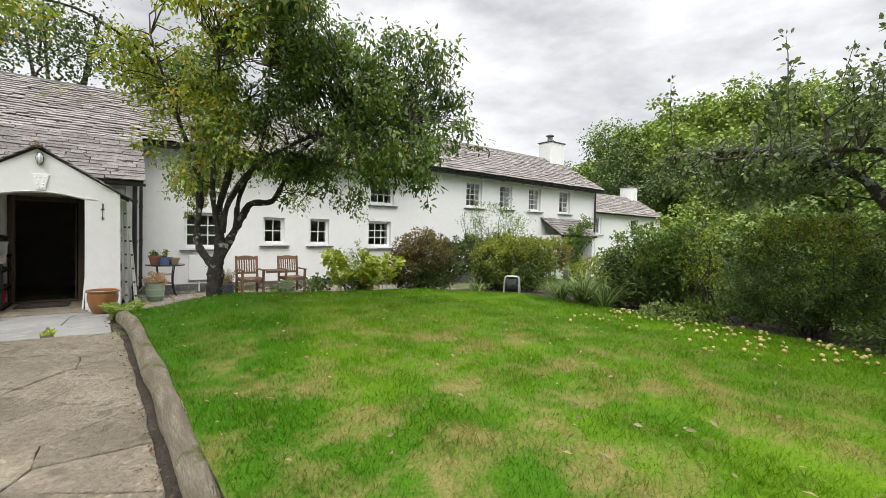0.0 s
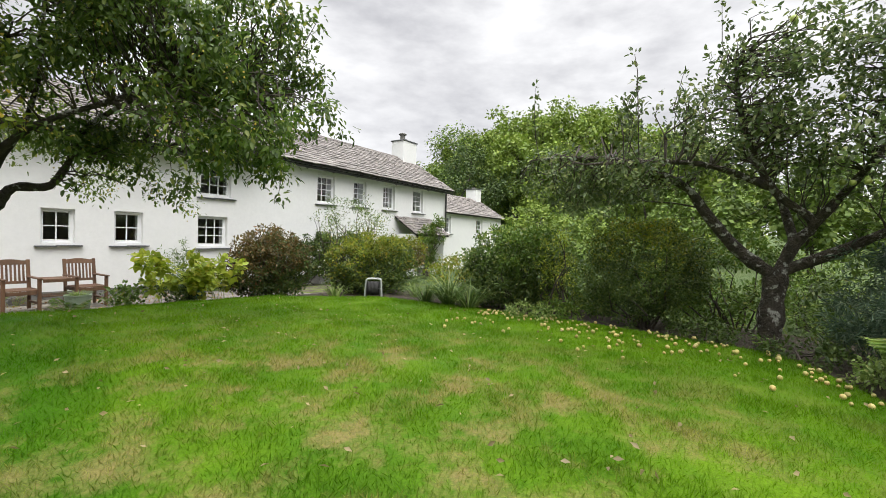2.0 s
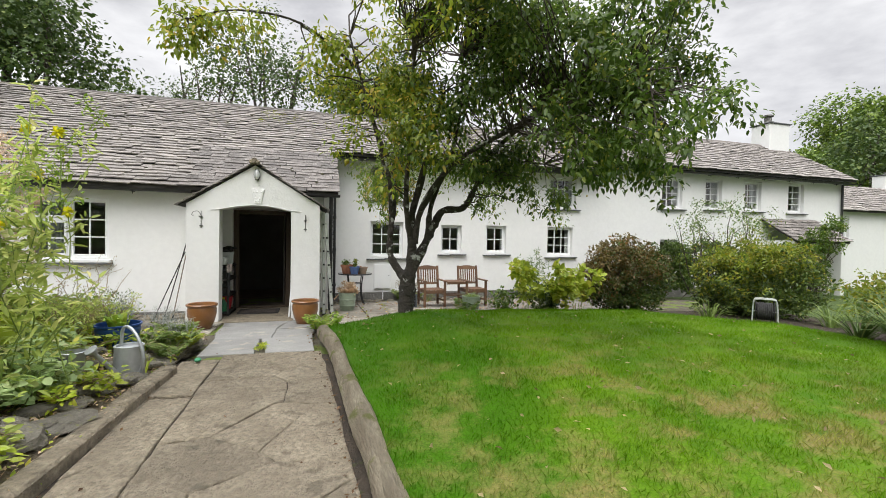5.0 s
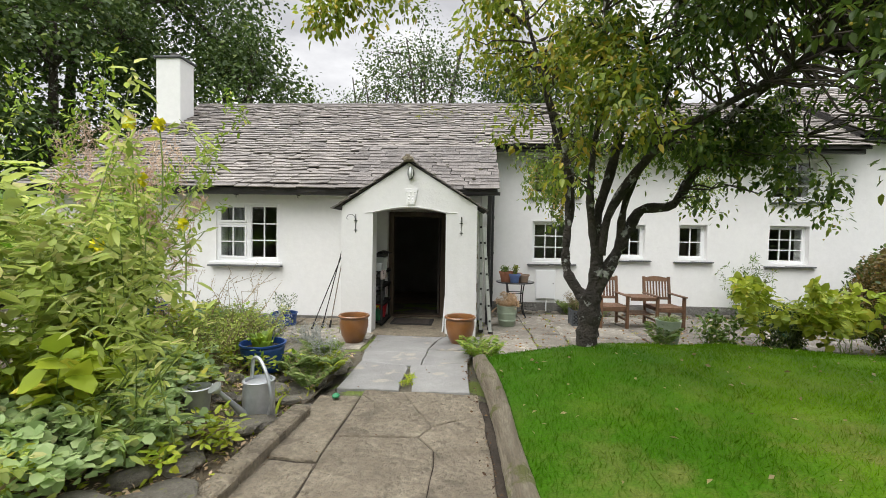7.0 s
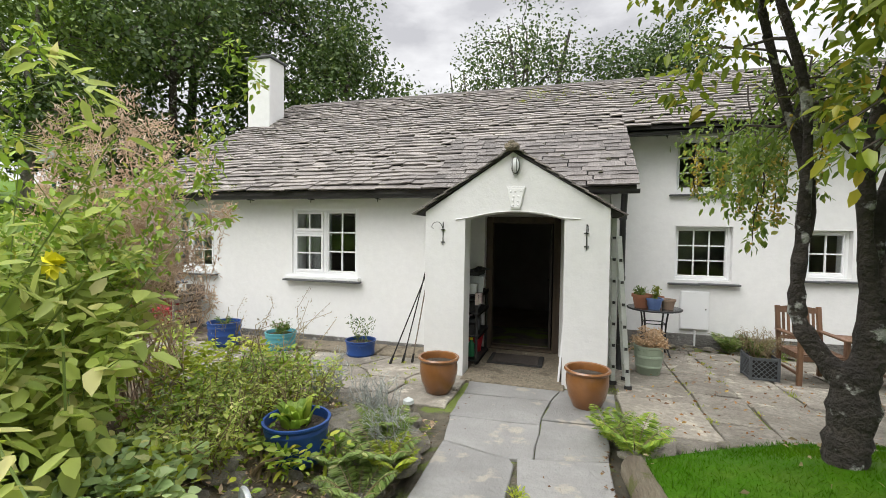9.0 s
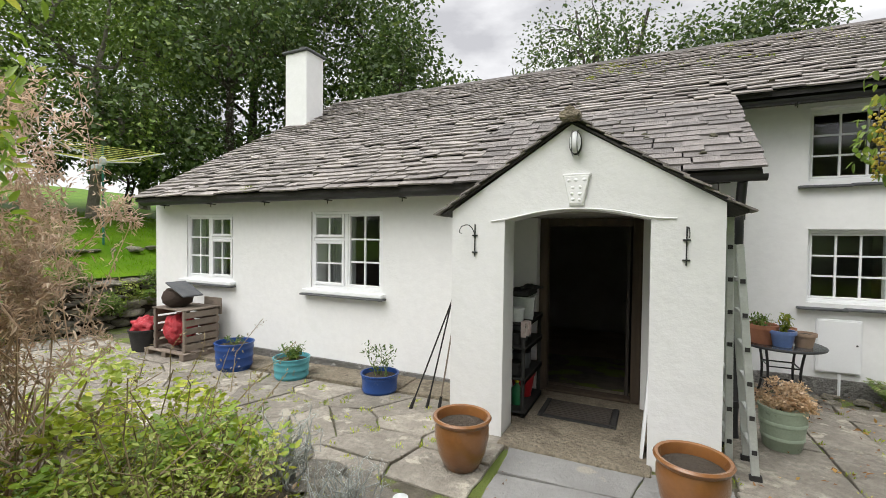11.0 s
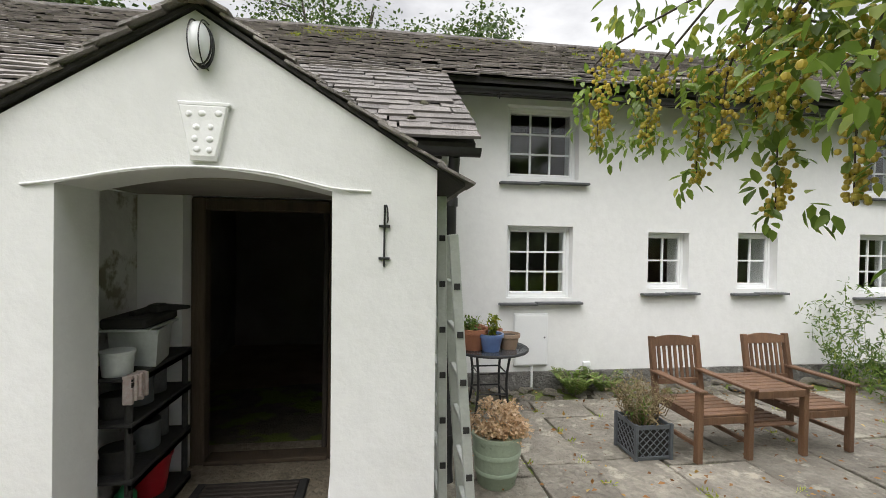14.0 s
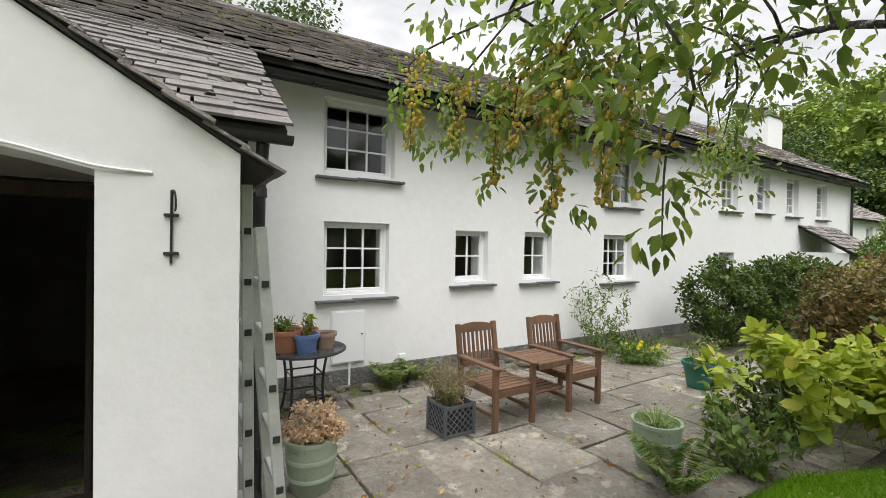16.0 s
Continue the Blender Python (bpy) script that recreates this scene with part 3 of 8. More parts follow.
structure("wall_wing", wall_with_holes(-8.55, 0.05, 0.12, 2.52, YW, YW + 0.45, [w[:4] for w in WING_WINDOWS] + [(-1.66, -0.58, 0.12, 2.1)]), RENDER_WHITE, "white limewashed front wall of the low cottage wing", "wall")
structure("plinth_main", Shape().box(0.3, 18.7, YM - 0.035, YM + 0.4, -0.16, 0.168), PLINTH, "rough grey stone plinth under the farmhouse wall", "plinth")
structure("plinth_wing", Shape().box(-8.5, -2.2, YW - 0.04, YW + 0.4, -0.16, 0.118), PLINTH, "grey rendered plinth under the wing wall", "plinth")
# closing walls behind the fronts
gable = Shape()
for x0, x1 in ((-8.55, -8.1),):
    gable.add([(x0, YW + 0.452, -0.1), (x0, 18.4, -0.1), (x0, 18.4, 2.5), (x0, 14.7, 4.95), (x0, YW + 0.452, 2.5), (x1, YW + 0.452, -0.1), (x1, 18.4, -0.1), (x1, 18.4, 2.5), (x1, 14.7, 4.95), (x1, YW + 0.452, 2.5)],
              [(0, 1, 2, 3, 4), (5, 6, 7, 8, 9), (0, 1, 6, 5), (1, 2, 7, 6), (2, 3, 8, 7), (3, 4, 9, 8), (4, 0, 5, 9)])
structure("wall_gable_wing", gable, RENDER_WHITE, "white gable wall of the cottage wing", "wall")
cheek = Shape()
cheek.add([(0.06, YW + 0.02, -0.1), (0.198, YW + 0.02, -0.1), (0.198, YM + 0.44, -0.1), (0.06, YM + 0.44, -0.1), (0.06, YW + 0.02, 2.5), (0.198, YW + 0.02, 2.5), (0.198, YM + 0.44, 3.8), (0.06, YM + 0.44, 3.8)],
          [(0, 1, 2, 3), (4, 5, 6, 7), (0, 1, 5, 4), (1, 2, 6, 5), (2, 3, 7, 6), (3, 0, 4, 7)])
structure("wall_cheek", cheek, RENDER_WHITE, "white end wall of the wing beside the farmhouse", "wall")
g2 = Shape()
for x0 in (18.3,):
    x1 = 18.75
    pr = [(YM + 0.452, -0.1), (17.6, -0.1), (17.6, 4.0), (15.2, 5.6), (YM + 0.452, 4.05)]
    g2.add([(x0, *p) for p in pr] + [(x1, *p) for p in pr], [(0, 1, 2, 3, 4), (5, 6, 7, 8, 9)] + [(i, (i + 1) % 5, 5 + (i + 1) % 5, 5 + i) for i in range(5)])
structure("wall_gable_main", g2, RENDER_WHITE, "white gable wall of the farmhouse", "wall")
structure("wall_back", Shape().box(-8.1, 18.3, 17.6, 18.0, -0.1, 2.5), RENDER_WHITE, "plain rear wall of the house", "wall")
rooms = Shape()
rooms.box(-8.1, 0.05, YW + 0.47, YM + 0.3, -0.05, 0.02).box(-8.1, 18.3, YM + 0.301, 17.6, -0.05, 0.02)
structure("floor", rooms, ROOM_FLOOR, "worn brown floor inside the house", "floor")
structure("ceiling", Shape().box(-8.1, 18.3, YM + 0.46, 17.6, 2.28, 2.4).box(-8.1, 0.05, YW + 0.46, YM + 0.455, 2.28, 2.4), SHADED_PLASTER, "low plaster ceiling with shade in its colour", "ceiling")
parts_in = Shape()
parts_in.box(-8.1, 18.3, 15.2, 15.3, 0.02, 2.28).box(0.2, 18.3, 15.2, 15.3, 2.4, 3.8)
for x in (-2.8, 0.1, 2.7, 5.8, 9.0, 12.6, 15.3):
    parts_in.box(x, x + 0.09, YM + 0.46 if x > 0.15 else YW + 0.47, 15.2, 0.02, 2.28)
    if x > 0.15:
        parts_in.box(x, x + 0.09, YM + 0.46, 15.2, 2.4, 3.8)
structure("partition", parts_in, SHADED_PLASTER, "inner walls seen through the windows, shade in their colour", "wall")

# ---- windows ----
def leaded(sh_frame, sh_bar, sh_glass, x0, x1, z0, z1, y, nx, nz, fw=0.042, rows=None):
    """One sash: a frame, glazing bars and its panes."""
    sh_frame.box(x0, x0 + fw, y, y + 0.05, z0, z1, 0.006).box(x1 - fw, x1, y, y + 0.05, z0, z1, 0.006)
    sh_frame.box(x0 + fw, x1 - fw, y + 0.001, y + 0.05, z0, z0 + fw, 0.006).box(x0 + fw, x1 - fw, y + 0.001, y + 0.05, z1 - fw, z1, 0.006)
    a, b, c, d = x0 + fw, x1 - fw, z0 + fw, z1 - fw
    zs = [c + (d - c) * k / nz for k in range(nz + 1)]
    for i in range(1, nx):
        x = a + (b - a) * i / nx
        sh_bar.box(x - 0.011, x + 0.011, y + 0.012, y + 0.04, c, d)
    for k in range(1, nz):
        sh_bar.box(a, b, y + 0.013, y + 0.039, zs[k] - 0.011, zs[k] + 0.011)
    for i in range(nx):
        for k in range(nz):
            xa, xb = a + (b - a) * i / nx, a + (b - a) * (i + 1) / nx
            sh_glass.append((xa + 0.006, xb - 0.006, zs[k] + 0.006, zs[k + 1] - 0.006, y + 0.024))


def make_window(i, w, y, recess, wing=False):
    x0, x1, z0, z1 = w[:4]
    ob = thing(f"window_{i}", "white-framed small-paned casement window in a limewashed wall", "window", (0, 0, 0), 0, "cottage windows", "structure")
    fr, bar, panes = Shape(), Shape(), []
    f = 0.045
    yy = y + recess
    fr.box(x0, x0 + f, yy, yy + 0.07, z0, z1, 0.006).box(x1 - f, x1, yy, yy + 0.07, z0, z1, 0.006)
    fr.box(x0 + f, x1 - f, yy + 0.001, yy + 0.069, z0, z0 + f, 0.006).box(x0 + f, x1 - f, yy + 0.001, yy + 0.069, z1 - f, z1, 0.006)
    if wing:
        xm = x0 + (x1 - x0) * 0.5
        zt = z0 + (z1 - z0) * 0.64
        fr.box(xm - 0.03, xm + 0.03, yy + 0.002, yy + 0.068, z0 + f, z1 - f, 0.006)
        sides = ((x0 + f, xm - 0.03, True), (xm + 0.03, x1 - f, False)) if i == 13 else ((x0 + f, xm - 0.03, False), (xm + 0.03, x1 - f, True))
        for a, b, split in sides:
            if split:
                fr.box(a, b, yy + 0.003, yy + 0.067, zt - 0.022, zt + 0.022, 0.006)
                leaded(fr, bar, panes, a, b, zt + 0.024, z1 - f, yy - 0.012, 2, 1)
                leaded(fr, bar, panes, a, b, z0 + f, zt - 0.024, yy - 0.012, 2, 2)
            else:
                leaded(fr, bar, panes, a, b, z0 + f, z1 - f, yy + 0.008, 2, 3, 0.03)
    else:
        leaded(fr, bar, panes, x0 + f, x1 - f, z0 + f, z1 - f, yy + 0.006, w[4], w[5], 0.03)
    wf = part("window_frame", fr, UPVC, ob, "white painted frame")
    part("glazing_bar", bar, UPVC, wf)
    for a, b, c, d, py in panes:
        p = part("pane", Shape().box(a, b, py, py + 0.004, c, d), GLASS, ob, "clear glass")
        p.visible_shadow = False
    s = Shape()
    if wing:
        s.box(x0 - 0.09, x1 + 0.05, y - 0.10, yy + 0.05, z0 - 0.075, z0 - 0.015, 0.01)
        part("window_sill", s, UPVC, ob, "white painted sill")
        part("sill_slate", Shape().box(x0 - 0.12, x1 + 0.06, y - 0.11, y + 0.02, z0 - 0.105, z0 - 0.078, 0.006), SILL, ob, "thin slate under the sill")
    else:
        z = z0 - 0.05
        s.box(x0 - 0.1, x0 + (x1 - x0) * 0.45, y - 0.09, yy + 0.03, z - 0.035, z - 0.004, 0.008)
        s.box(x0 + (x1 - x0) * 0.43, x1 + 0.12, y - 0.095, yy + 0.03, z - 0.022, z + 0.008, 0.008)
        part("window_sill", s, SILL, ob, "dark uneven slate sill")
        part("bed", Shape().box(x0 + 0.004, x1 - 0.004, y + 0.01, yy + 0.06, z0 - 0.04, z0 - 0.001), UPVC, ob)
    return ob


for i, w in enumerate(MAIN_WINDOWS[:11]):
    make_window(i + 1, w, YM, 0.11)
for i, w in enumerate(WING_WINDOWS):
    make_window(13 + i, w, YW, 0.02, True)
# farmhouse door under its little slate canopy, half hidden by bushes
fd = thing("door_1", "white panelled farmhouse door half hidden by bushes", "door", kind="structure")
part("door_leaf", Shape().box(15.52, 16.38, YM + 0.12, YM + 0.17, 0.1, 2.0, 0.01), UPVC, fd)
for zz in ((0.25, 0.95), (1.1, 1.85)):
    for xx in ((15.62, 15.91), (15.99, 16.28)):
        part("panel", Shape().box(*xx, YM + 0.105, YM + 0.118, *zz, 0.008), UPVC, fd)

# ---- roofs ----
SLOPE = 0.63


def roof_z(y):
    return 2.45 + SLOPE * (y - 10.4)


def lay_slates(sh, pieces, x0, x1, ya, za, yb, zb, pick, seed, step=0.155, verge=None, cut=None):
    """Courses of overlapping slates up a slope from (ya, za) to (yb, zb)."""
    g = random.Random(seed)
    run, rise = yb - ya, zb - za
    length = math.hypot(run, rise)
    u = Vector((0, run / length, rise / length))
    nrm = Vector((0, -rise / length, run / length))
    n = int(length / step)
    for j in range(n):
        s = j * length / n
        left = x0 + (verge(s / length) if verge else 0) + g.uniform(-0.03, 0.0)
        x = left
        wide = g.uniform(0.24, 0.36) * (1.15 - 0.45 * j / n)
        while x < x1:
            w = min(wide * g.uniform(0.65, 1.35), x1 - x + 0.02)
            if w > 0.06 and not (cut and cut(x, x + w, s / length)):
                o = Vector((x, ya, za)) + u * (s - 0.012 + g.uniform(-0.024, 0.02)) + nrm * (0.030 + g.uniform(0, 0.012))
                tilt = g.uniform(-0.016, 0.016)
                lift = -0.028
                ln = step * 1.25
                m = Matrix((( w - 0.006, 0, 0, o.x), (0, u.y * ln + nrm.y * lift, nrm.y * 0.019, o.y), (tilt, u.z * ln + nrm.z * lift, nrm.z * 0.019, o.z), (0, 0, 0, 1)))
                if pick and pick(x, s):
                    pieces.append(m)
                else:
                    sh.add([(0, 0, 0), (1, 0, 0), (1, 1, 0), (0, 1, 0), (0, 0, 1), (1, 0, 1), (1, 1, 1), (0, 1, 1)], [(4, 5, 6, 7), (0, 1, 5, 4), (0, 4, 7, 3), (1, 2, 6, 5)], m)
            x += w


def roof(name, label, planes, deck, pick=None):
    ob = thing(name, label, "roof", kind="structure")
    part("deck", deck, FASCIA, ob, "dark timber roof deck")
    sh, pieces = Shape(), []
    for k, p in enumerate(planes):
        lay_slates(sh, pieces, *p[:6], pick, 11 + k, *p[6:])
    rest = part("slate", sh, SLATE, ob, "uneven grey slates")
    tagged(rest, kind="stuff")
    ROOF_PIECES.append((ob, pieces))
    return ob


def slab_deck(sh, x0, x1, ya, za, yb, zb, th=0.07, x0b=None):
    x0b = x0 if x0b is None else x0b
    sh.add([(x0, ya, za - th), (x1, ya, za - th), (x1, yb, zb - th), (x0b, yb, zb - th), (x0, ya, za), (x1, ya, za), (x1, yb, zb), (x0b, yb, zb)],
           [(0, 1, 2, 3), (4, 5, 6, 7), (0, 1, 5, 4), (1, 2, 6, 5), (2, 3, 7, 6), (3, 0, 4, 7)])
    return sh


ROOF_PIECES = []
RIDGE = roof_z(14.7)
EM = 12.28
dk = slab_deck(Shape(), -8.55, 0.33, 10.42, roof_z(10.42), 14.7, RIDGE, 0.06, -7.75)
slab_deck(dk, 0.33, 8.0, EM, roof_z(EM), 14.7, RIDGE, 0.06)
slab_deck(dk, -8.55, 8.0, 18.6, 2.7, 14.7, RIDGE, 0.06, -7.75)
roof("roof_wing", "long uneven grey slate roof with moss and lichen", [
    (-8.6, 0.35, 10.4, roof_z(10.4), 14.7, RIDGE, 0.14, lambda k: 0.85 * k),
    (0.35, 8.0, EM - 0.03, roof_z(EM - 0.03), 14.7, RIDGE, 0.14),
], dk, lambda x, s: -2.6 < x < 0.3 and s < 1.9)
dk = slab_deck(Shape(), 8.0, 18.85, 12.5, 3.98, 15.2, 5.68, 0.07)
slab_deck(dk, 8.0, 18.85, 17.9, 3.98, 15.2, 5.68, 0.07)
dk.add([(8.02, 12.6, 3.75), (8.02, 17.8, 3.0), (8.02, 17.8, 4.0), (8.02, 15.2, 5.62), (8.02, 12.6, 3.98), (8.1, 12.6, 3.75), (8.1, 17.8, 3.0), (8.1, 17.8, 4.0), (8.1, 15.2, 5.62), (8.1, 12.6, 3.98)],
       [(0, 1, 2, 3, 4), (5, 6, 7, 8, 9), (0, 1, 6, 5), (1, 2, 7, 6), (2, 3, 8, 7), (3, 4, 9, 8), (4, 0, 5, 9)])
roof("roof_main", "smooth grey slate roof of the taller farmhouse", [(8.0, 18.85, 12.47, 3.965, 15.2, 5.68, 0.2)], dk)
ridge_sh = Shape().tube([(-7.8, 14.7, RIDGE + 0.0), (8.0, 14.7, RIDGE + 0.0)], 0.07, 8)
structure("ridge_wing", ridge_sh, SLATE_ONE, "rounded slate ridge capping of the wing", "roof ridge", True)
structure("ridge_main", Shape().tube([(8.0, 15.2, 5.68), (18.85, 15.2, 5.68)], 0.08, 8), SLATE_ONE, "rounded ridge capping of the farmhouse", "roof ridge", True)

# gutters, fascias, downpipes
def gutter(name, x0, x1, y, z, label):
    sh = Shape()
    n = 9
    pts = [(math.cos(math.pi * k / (n - 1)), -math.sin(math.pi * k / (n - 1))) for k in range(n)]
    vs = [(x, y + 0.055 * c, z + 0.055 * s) for x in (x0, x1) for c, s in pts]
    vs += [(x, y + 0.047 * c, z + 0.047 * s) for x in (x0, x1) for c, s in pts]
    fs = [(i, i + 1, n + i + 1, n + i) for i in range(n - 1)] + [(2 * n + i, 2 * n + i + 1, 3 * n + i + 1, 3 * n + i) for i in range(n - 1)]
    fs += [tuple(range(n)), tuple(range(n, 2 * n)), (0, n, 3 * n, 2 * n), (n - 1, 2 * n - 1, 4 * n - 1, 3 * n - 1)]
    sh.add(vs, fs)
    ob = thing(name, label, "gutter")
    part("channel", sh, BLACK, ob, "", True)
    k = x0 + 0.6
    while k < x1 - 0.1:
        part("bracket", Shape().box(k, k + 0.02, y - 0.06, y + 0.09, z - 0.068, z - 0.054).box(k + 0.004, k + 0.014, y + 0.0, y + 0.008, z - 0.11, z - 0.068), BLACK, ob)
        k += 1.15
    return ob


gutter("gutter", -8.45, -2.3, 10.47, 2.40, "black half-round gutter under the wing eaves")
gutter("gutter", -0.25, 0.37, 10.46, 2.43, "black gutter end beside the porch")
gutter("gutter", 0.4, 7.9, 12.36, roof_z(EM) - 0.09, "black gutter under the farmhouse eaves")
gutter("gutter", 8.05, 18.8, 12.52, 3.86, "black gutter along the tall farmhouse eaves")
structure("fascia_wing", Shape().box(-8.4, 0.12, 10.56, 10.60, 2.38, 2.5), FASCIA, "dark timber fascia board of the wing", "fascia")
structure("fascia_main", Shape().box(0.34, 8.0, 12.42, 12.46, 3.50, 3.67).box(0.34, 0.40, 12.3, 12.85, 3.46, 3.62), FASCIA, "blackened timber fascia of the farmhouse", "fascia")
structure("soffit", Shape().box(0.41, 7.98, 12.465, 12.848, 3.62, 3.64).box(8.0, 18.7, 12.6, 12.848, 3.9, 3.92).box(-8.4, 0.05, 10.605, 10.768, 2.44, 2.46), FASCIA, "dark soffit boards under the eaves", "soffit")


def downpipe(x, y, z0, z1, r=0.036, bend=None):
    ob = thing("downpipe", "black iron downpipe against the white wall", "downpipe", (x, y, z0))
    pts = [(0, 0, 0.0), (0, 0, z1 - z0)] if not bend else [(0, -0.08, 0), (0, 0, 0.1), (0, 0, z1 - z0 - 0.3), (*bend, z1 - z0)]
    part("pipe", Shape().tube(pts, r, 12), BLACK, ob, "", True)
    for k in (0.3, 1.2, 2.0):
        if k < z1 - z0 - 0.3:
            part("collar", Shape().tube([(0, 0, k), (0, 0, k + 0.06)], r + 0.009, 12), BLACK, ob)
    return ob


downpipe(0.20, 10.62, 0.05, 2.38, 0.04, (0.0, -0.12))
downpipe(0.36, 12.72, 0.05, 3.55, 0.034)
downpipe(18.6, 12.78, 0.0, 3.85, 0.04)

# chimneys
def chimney(name, x0, x1, y0, y1, z0, z1, label):
    ob = thing(name, label, "chimney", ((x0 + x1) / 2, (y0 + y1) / 2, z0))
    a, b = (x1 - x0) / 2, (y1 - y0) / 2
    part("shaft", Shape().box(-a, a, -b, b, 0, z1 - z0, 0.02), RENDER_WHITE, ob, "white rendered stack")
    part("capping", Shape().box(-a - 0.05, a + 0.05, -b - 0.05, b + 0.05, z1 - z0 + 0.001, z1 - z0 + 0.045, 0.01), SILL, ob, "slate capping")
    part("pot", Shape().lathe([(0.12, 0), (0.13, 0.02), (0.11, 0.05), (0.11, 0.12), (0.125, 0.14), (0.09, 0.14), (0.09, 0.02)], 16, Matrix.Translation((0, 0, z1 - z0 + 0.046))), PLINTH, ob, "short clay pot", True)
    return ob


chimney("chimney", -8.06, -7.42, 13.33, 13.87, 4.05, 5.95, "tall white chimney on the wing roof")
chimney("chimney", 17.6, 18.7, 14.8, 15.6, 5.2, 6.55, "broad white chimney on the farmhouse ridge")
part("flue_cowl", Shape().lathe([(0.13, 0), (0.13, 0.3), (0.2, 0.31), (0.2, 0.36), (0.02, 0.42)], 14, Matrix.Translation((-0.15, 0, 1.42))), PLINTH, bpy.data.objects["chimney.001"], "metal cowl", True)

# ---- far extension beyond the farmhouse ----
structure("wall_extension", wall_with_holes(18.77, 26.5, -0.1, 3.05, 13.6, 14.0, [(19.6, 20.4, 1.9, 2.8), (23.2, 24.0, 1.9, 2.8)]), RENDER_WHITE, "white wall of the lower far extension", "wall")
make_window(15, (19.6, 20.4, 1.9, 2.8, 2, 3), 13.6, 0.1)
make_window(16, (23.2, 24.0, 1.9, 2.8, 2, 3), 13.6, 0.1)
structure("room_extension", Shape().box(18.8, 26.4, 15.0, 15.1, -0.1, 3.0).box(18.8, 26.4, 14.01, 15.0, 2.95, 3.04), SHADED_PLASTER, "room behind the extension windows, shade in its colour", "wall")
dk = slab_deck(Shape(), 18.85, 26.7, 13.35, 3.0, 15.6, 4.35, 0.06)
slab_deck(dk, 18.85, 26.7, 17.8, 3.0, 15.6, 4.35, 0.06)
roof("roof_extension", "grey slate roof of the far extension", [(18.85, 26.7, 13.33, 2.99, 15.6, 4.35, 0.22)], dk)
chimney("chimney", 25.9, 26.6, 15.2, 16.0, 3.9, 5.0, "small white chimney on the extension")
# slate canopy over the farmhouse entrance
cp = Shape()
slab_deck(cp, 14.75, 17.2, 11.65, 1.72, 12.84, 2.48, 0.06)
roof("roof_canopy", "slate lean-to roof over the farmhouse entrance", [(14.7, 17.25, 11.62, 1.71, 12.83, 2.48, 0.18)], cp)
structure("wall_canopy", Shape().box(14.8, 15.0, 11.75, 12.84, -0.1, 1.74).box(16.95, 17.15, 11.75, 12.84, -0.1, 1.74), RENDER_WHITE, "white side walls of the entrance lean-to", "wall")

# ---- porch ----
pz = 0.13
arch = [(-0.515 - 1.15 * k / 14, 2.015 + 0.085 * math.sin(math.pi * k / 14)) for k in range(15)]
outline = [(-2.17, -0.05), (-2.165, 2.10), (-1.11, 2.79), (-0.03, 2.13), (-0.02, -0.05), (-0.505, -0.05)] + arch + [(-1.67, -0.05)]
pf = Shape()
n = len(outline)
pf.add([(x, YP, z) for x, z in outline] + [(x, YP + 0.30, z) for x, z in outline], [tuple(range(n)), tuple(range(n, 2 * n))] + [(i, (i + 1) % n, n + (i + 1) % n, n + i) for i in range(n)])
porch_front = structure("wall_porch_front", pf, PEELING, "white porch gable wall with a shallow arched opening and flaking paint", "wall")
structure("wall_porch_side_west", Shape().box(-2.12, -1.95, YP + 0.302, YW - 0.002, -0.05, 2.08), PEEL_INNER, "white side wall of the porch", "wall")
structure("wall_porch_side_east", Shape().box(-0.2, 0.0, YP + 0.302, YW - 0.002, -0.05, 2.08), PEEL_INNER, "white side wall of the porch", "wall")
structure("floor_porch", Shape().box(-1.95, -0.2, YP + 0.302, YW + 0.46, -0.05, pz).box(-1.66, -0.47, YP - 0.16, YP + 0.3, -0.05, pz, 0.012), CONCRETE, "worn concrete porch floor and doorstep", "floor")
structure("ceiling_porch", Shape().box(-1.95, -0.2, YP + 0.302, YW - 0.002, 2.09, 2.13), SHADED_PLASTER, "porch ceiling with shade in its colour", "ceiling")
drip = Shape()
drip.tube(smooth_line([(-1.79, YP - 0.005, 2.005), (-1.62, YP - 0.012, 2.03), (-1.35, YP - 0.012, 2.085), (-1.07, YP - 0.012, 2.105), (-0.78, YP - 0.012, 2.085), (-0.52, YP - 0.012, 2.03), (-0.34, YP - 0.002, 2.02)], 5), 0.006, 8)
structure("trim_arch", drip, RENDER_WHITE, "raised plaster lip over the porch arch", "trim", True)
proof = Shape()
for sx, xa, za in ((-1, -2.28, 2.055), (1, 0.10, 2.055)):
    ya, yb, yc = YP - 0.02, 10.62, 10.98
    proof.add([(xa, ya, za), (-1.11, ya, 2.80), (-1.11, yc, 2.80), (xa, yb, za), (xa, ya, za + 0.018), (-1.11, ya, 2.82), (-1.11, yc, 2.82), (xa, yb, za + 0.018)],
              [(0, 1, 2, 3), (4, 5, 6, 7), (0, 1, 5, 4), (1, 2, 6, 5), (2, 3, 7, 6), (3, 0, 4, 7)])
pr = thing("roof_porch", "small slate porch roof with ragged slate edges", "roof", kind="structure")
part("deck", proof, FASCIA, pr)
g = random.Random(4)
ps = Shape()
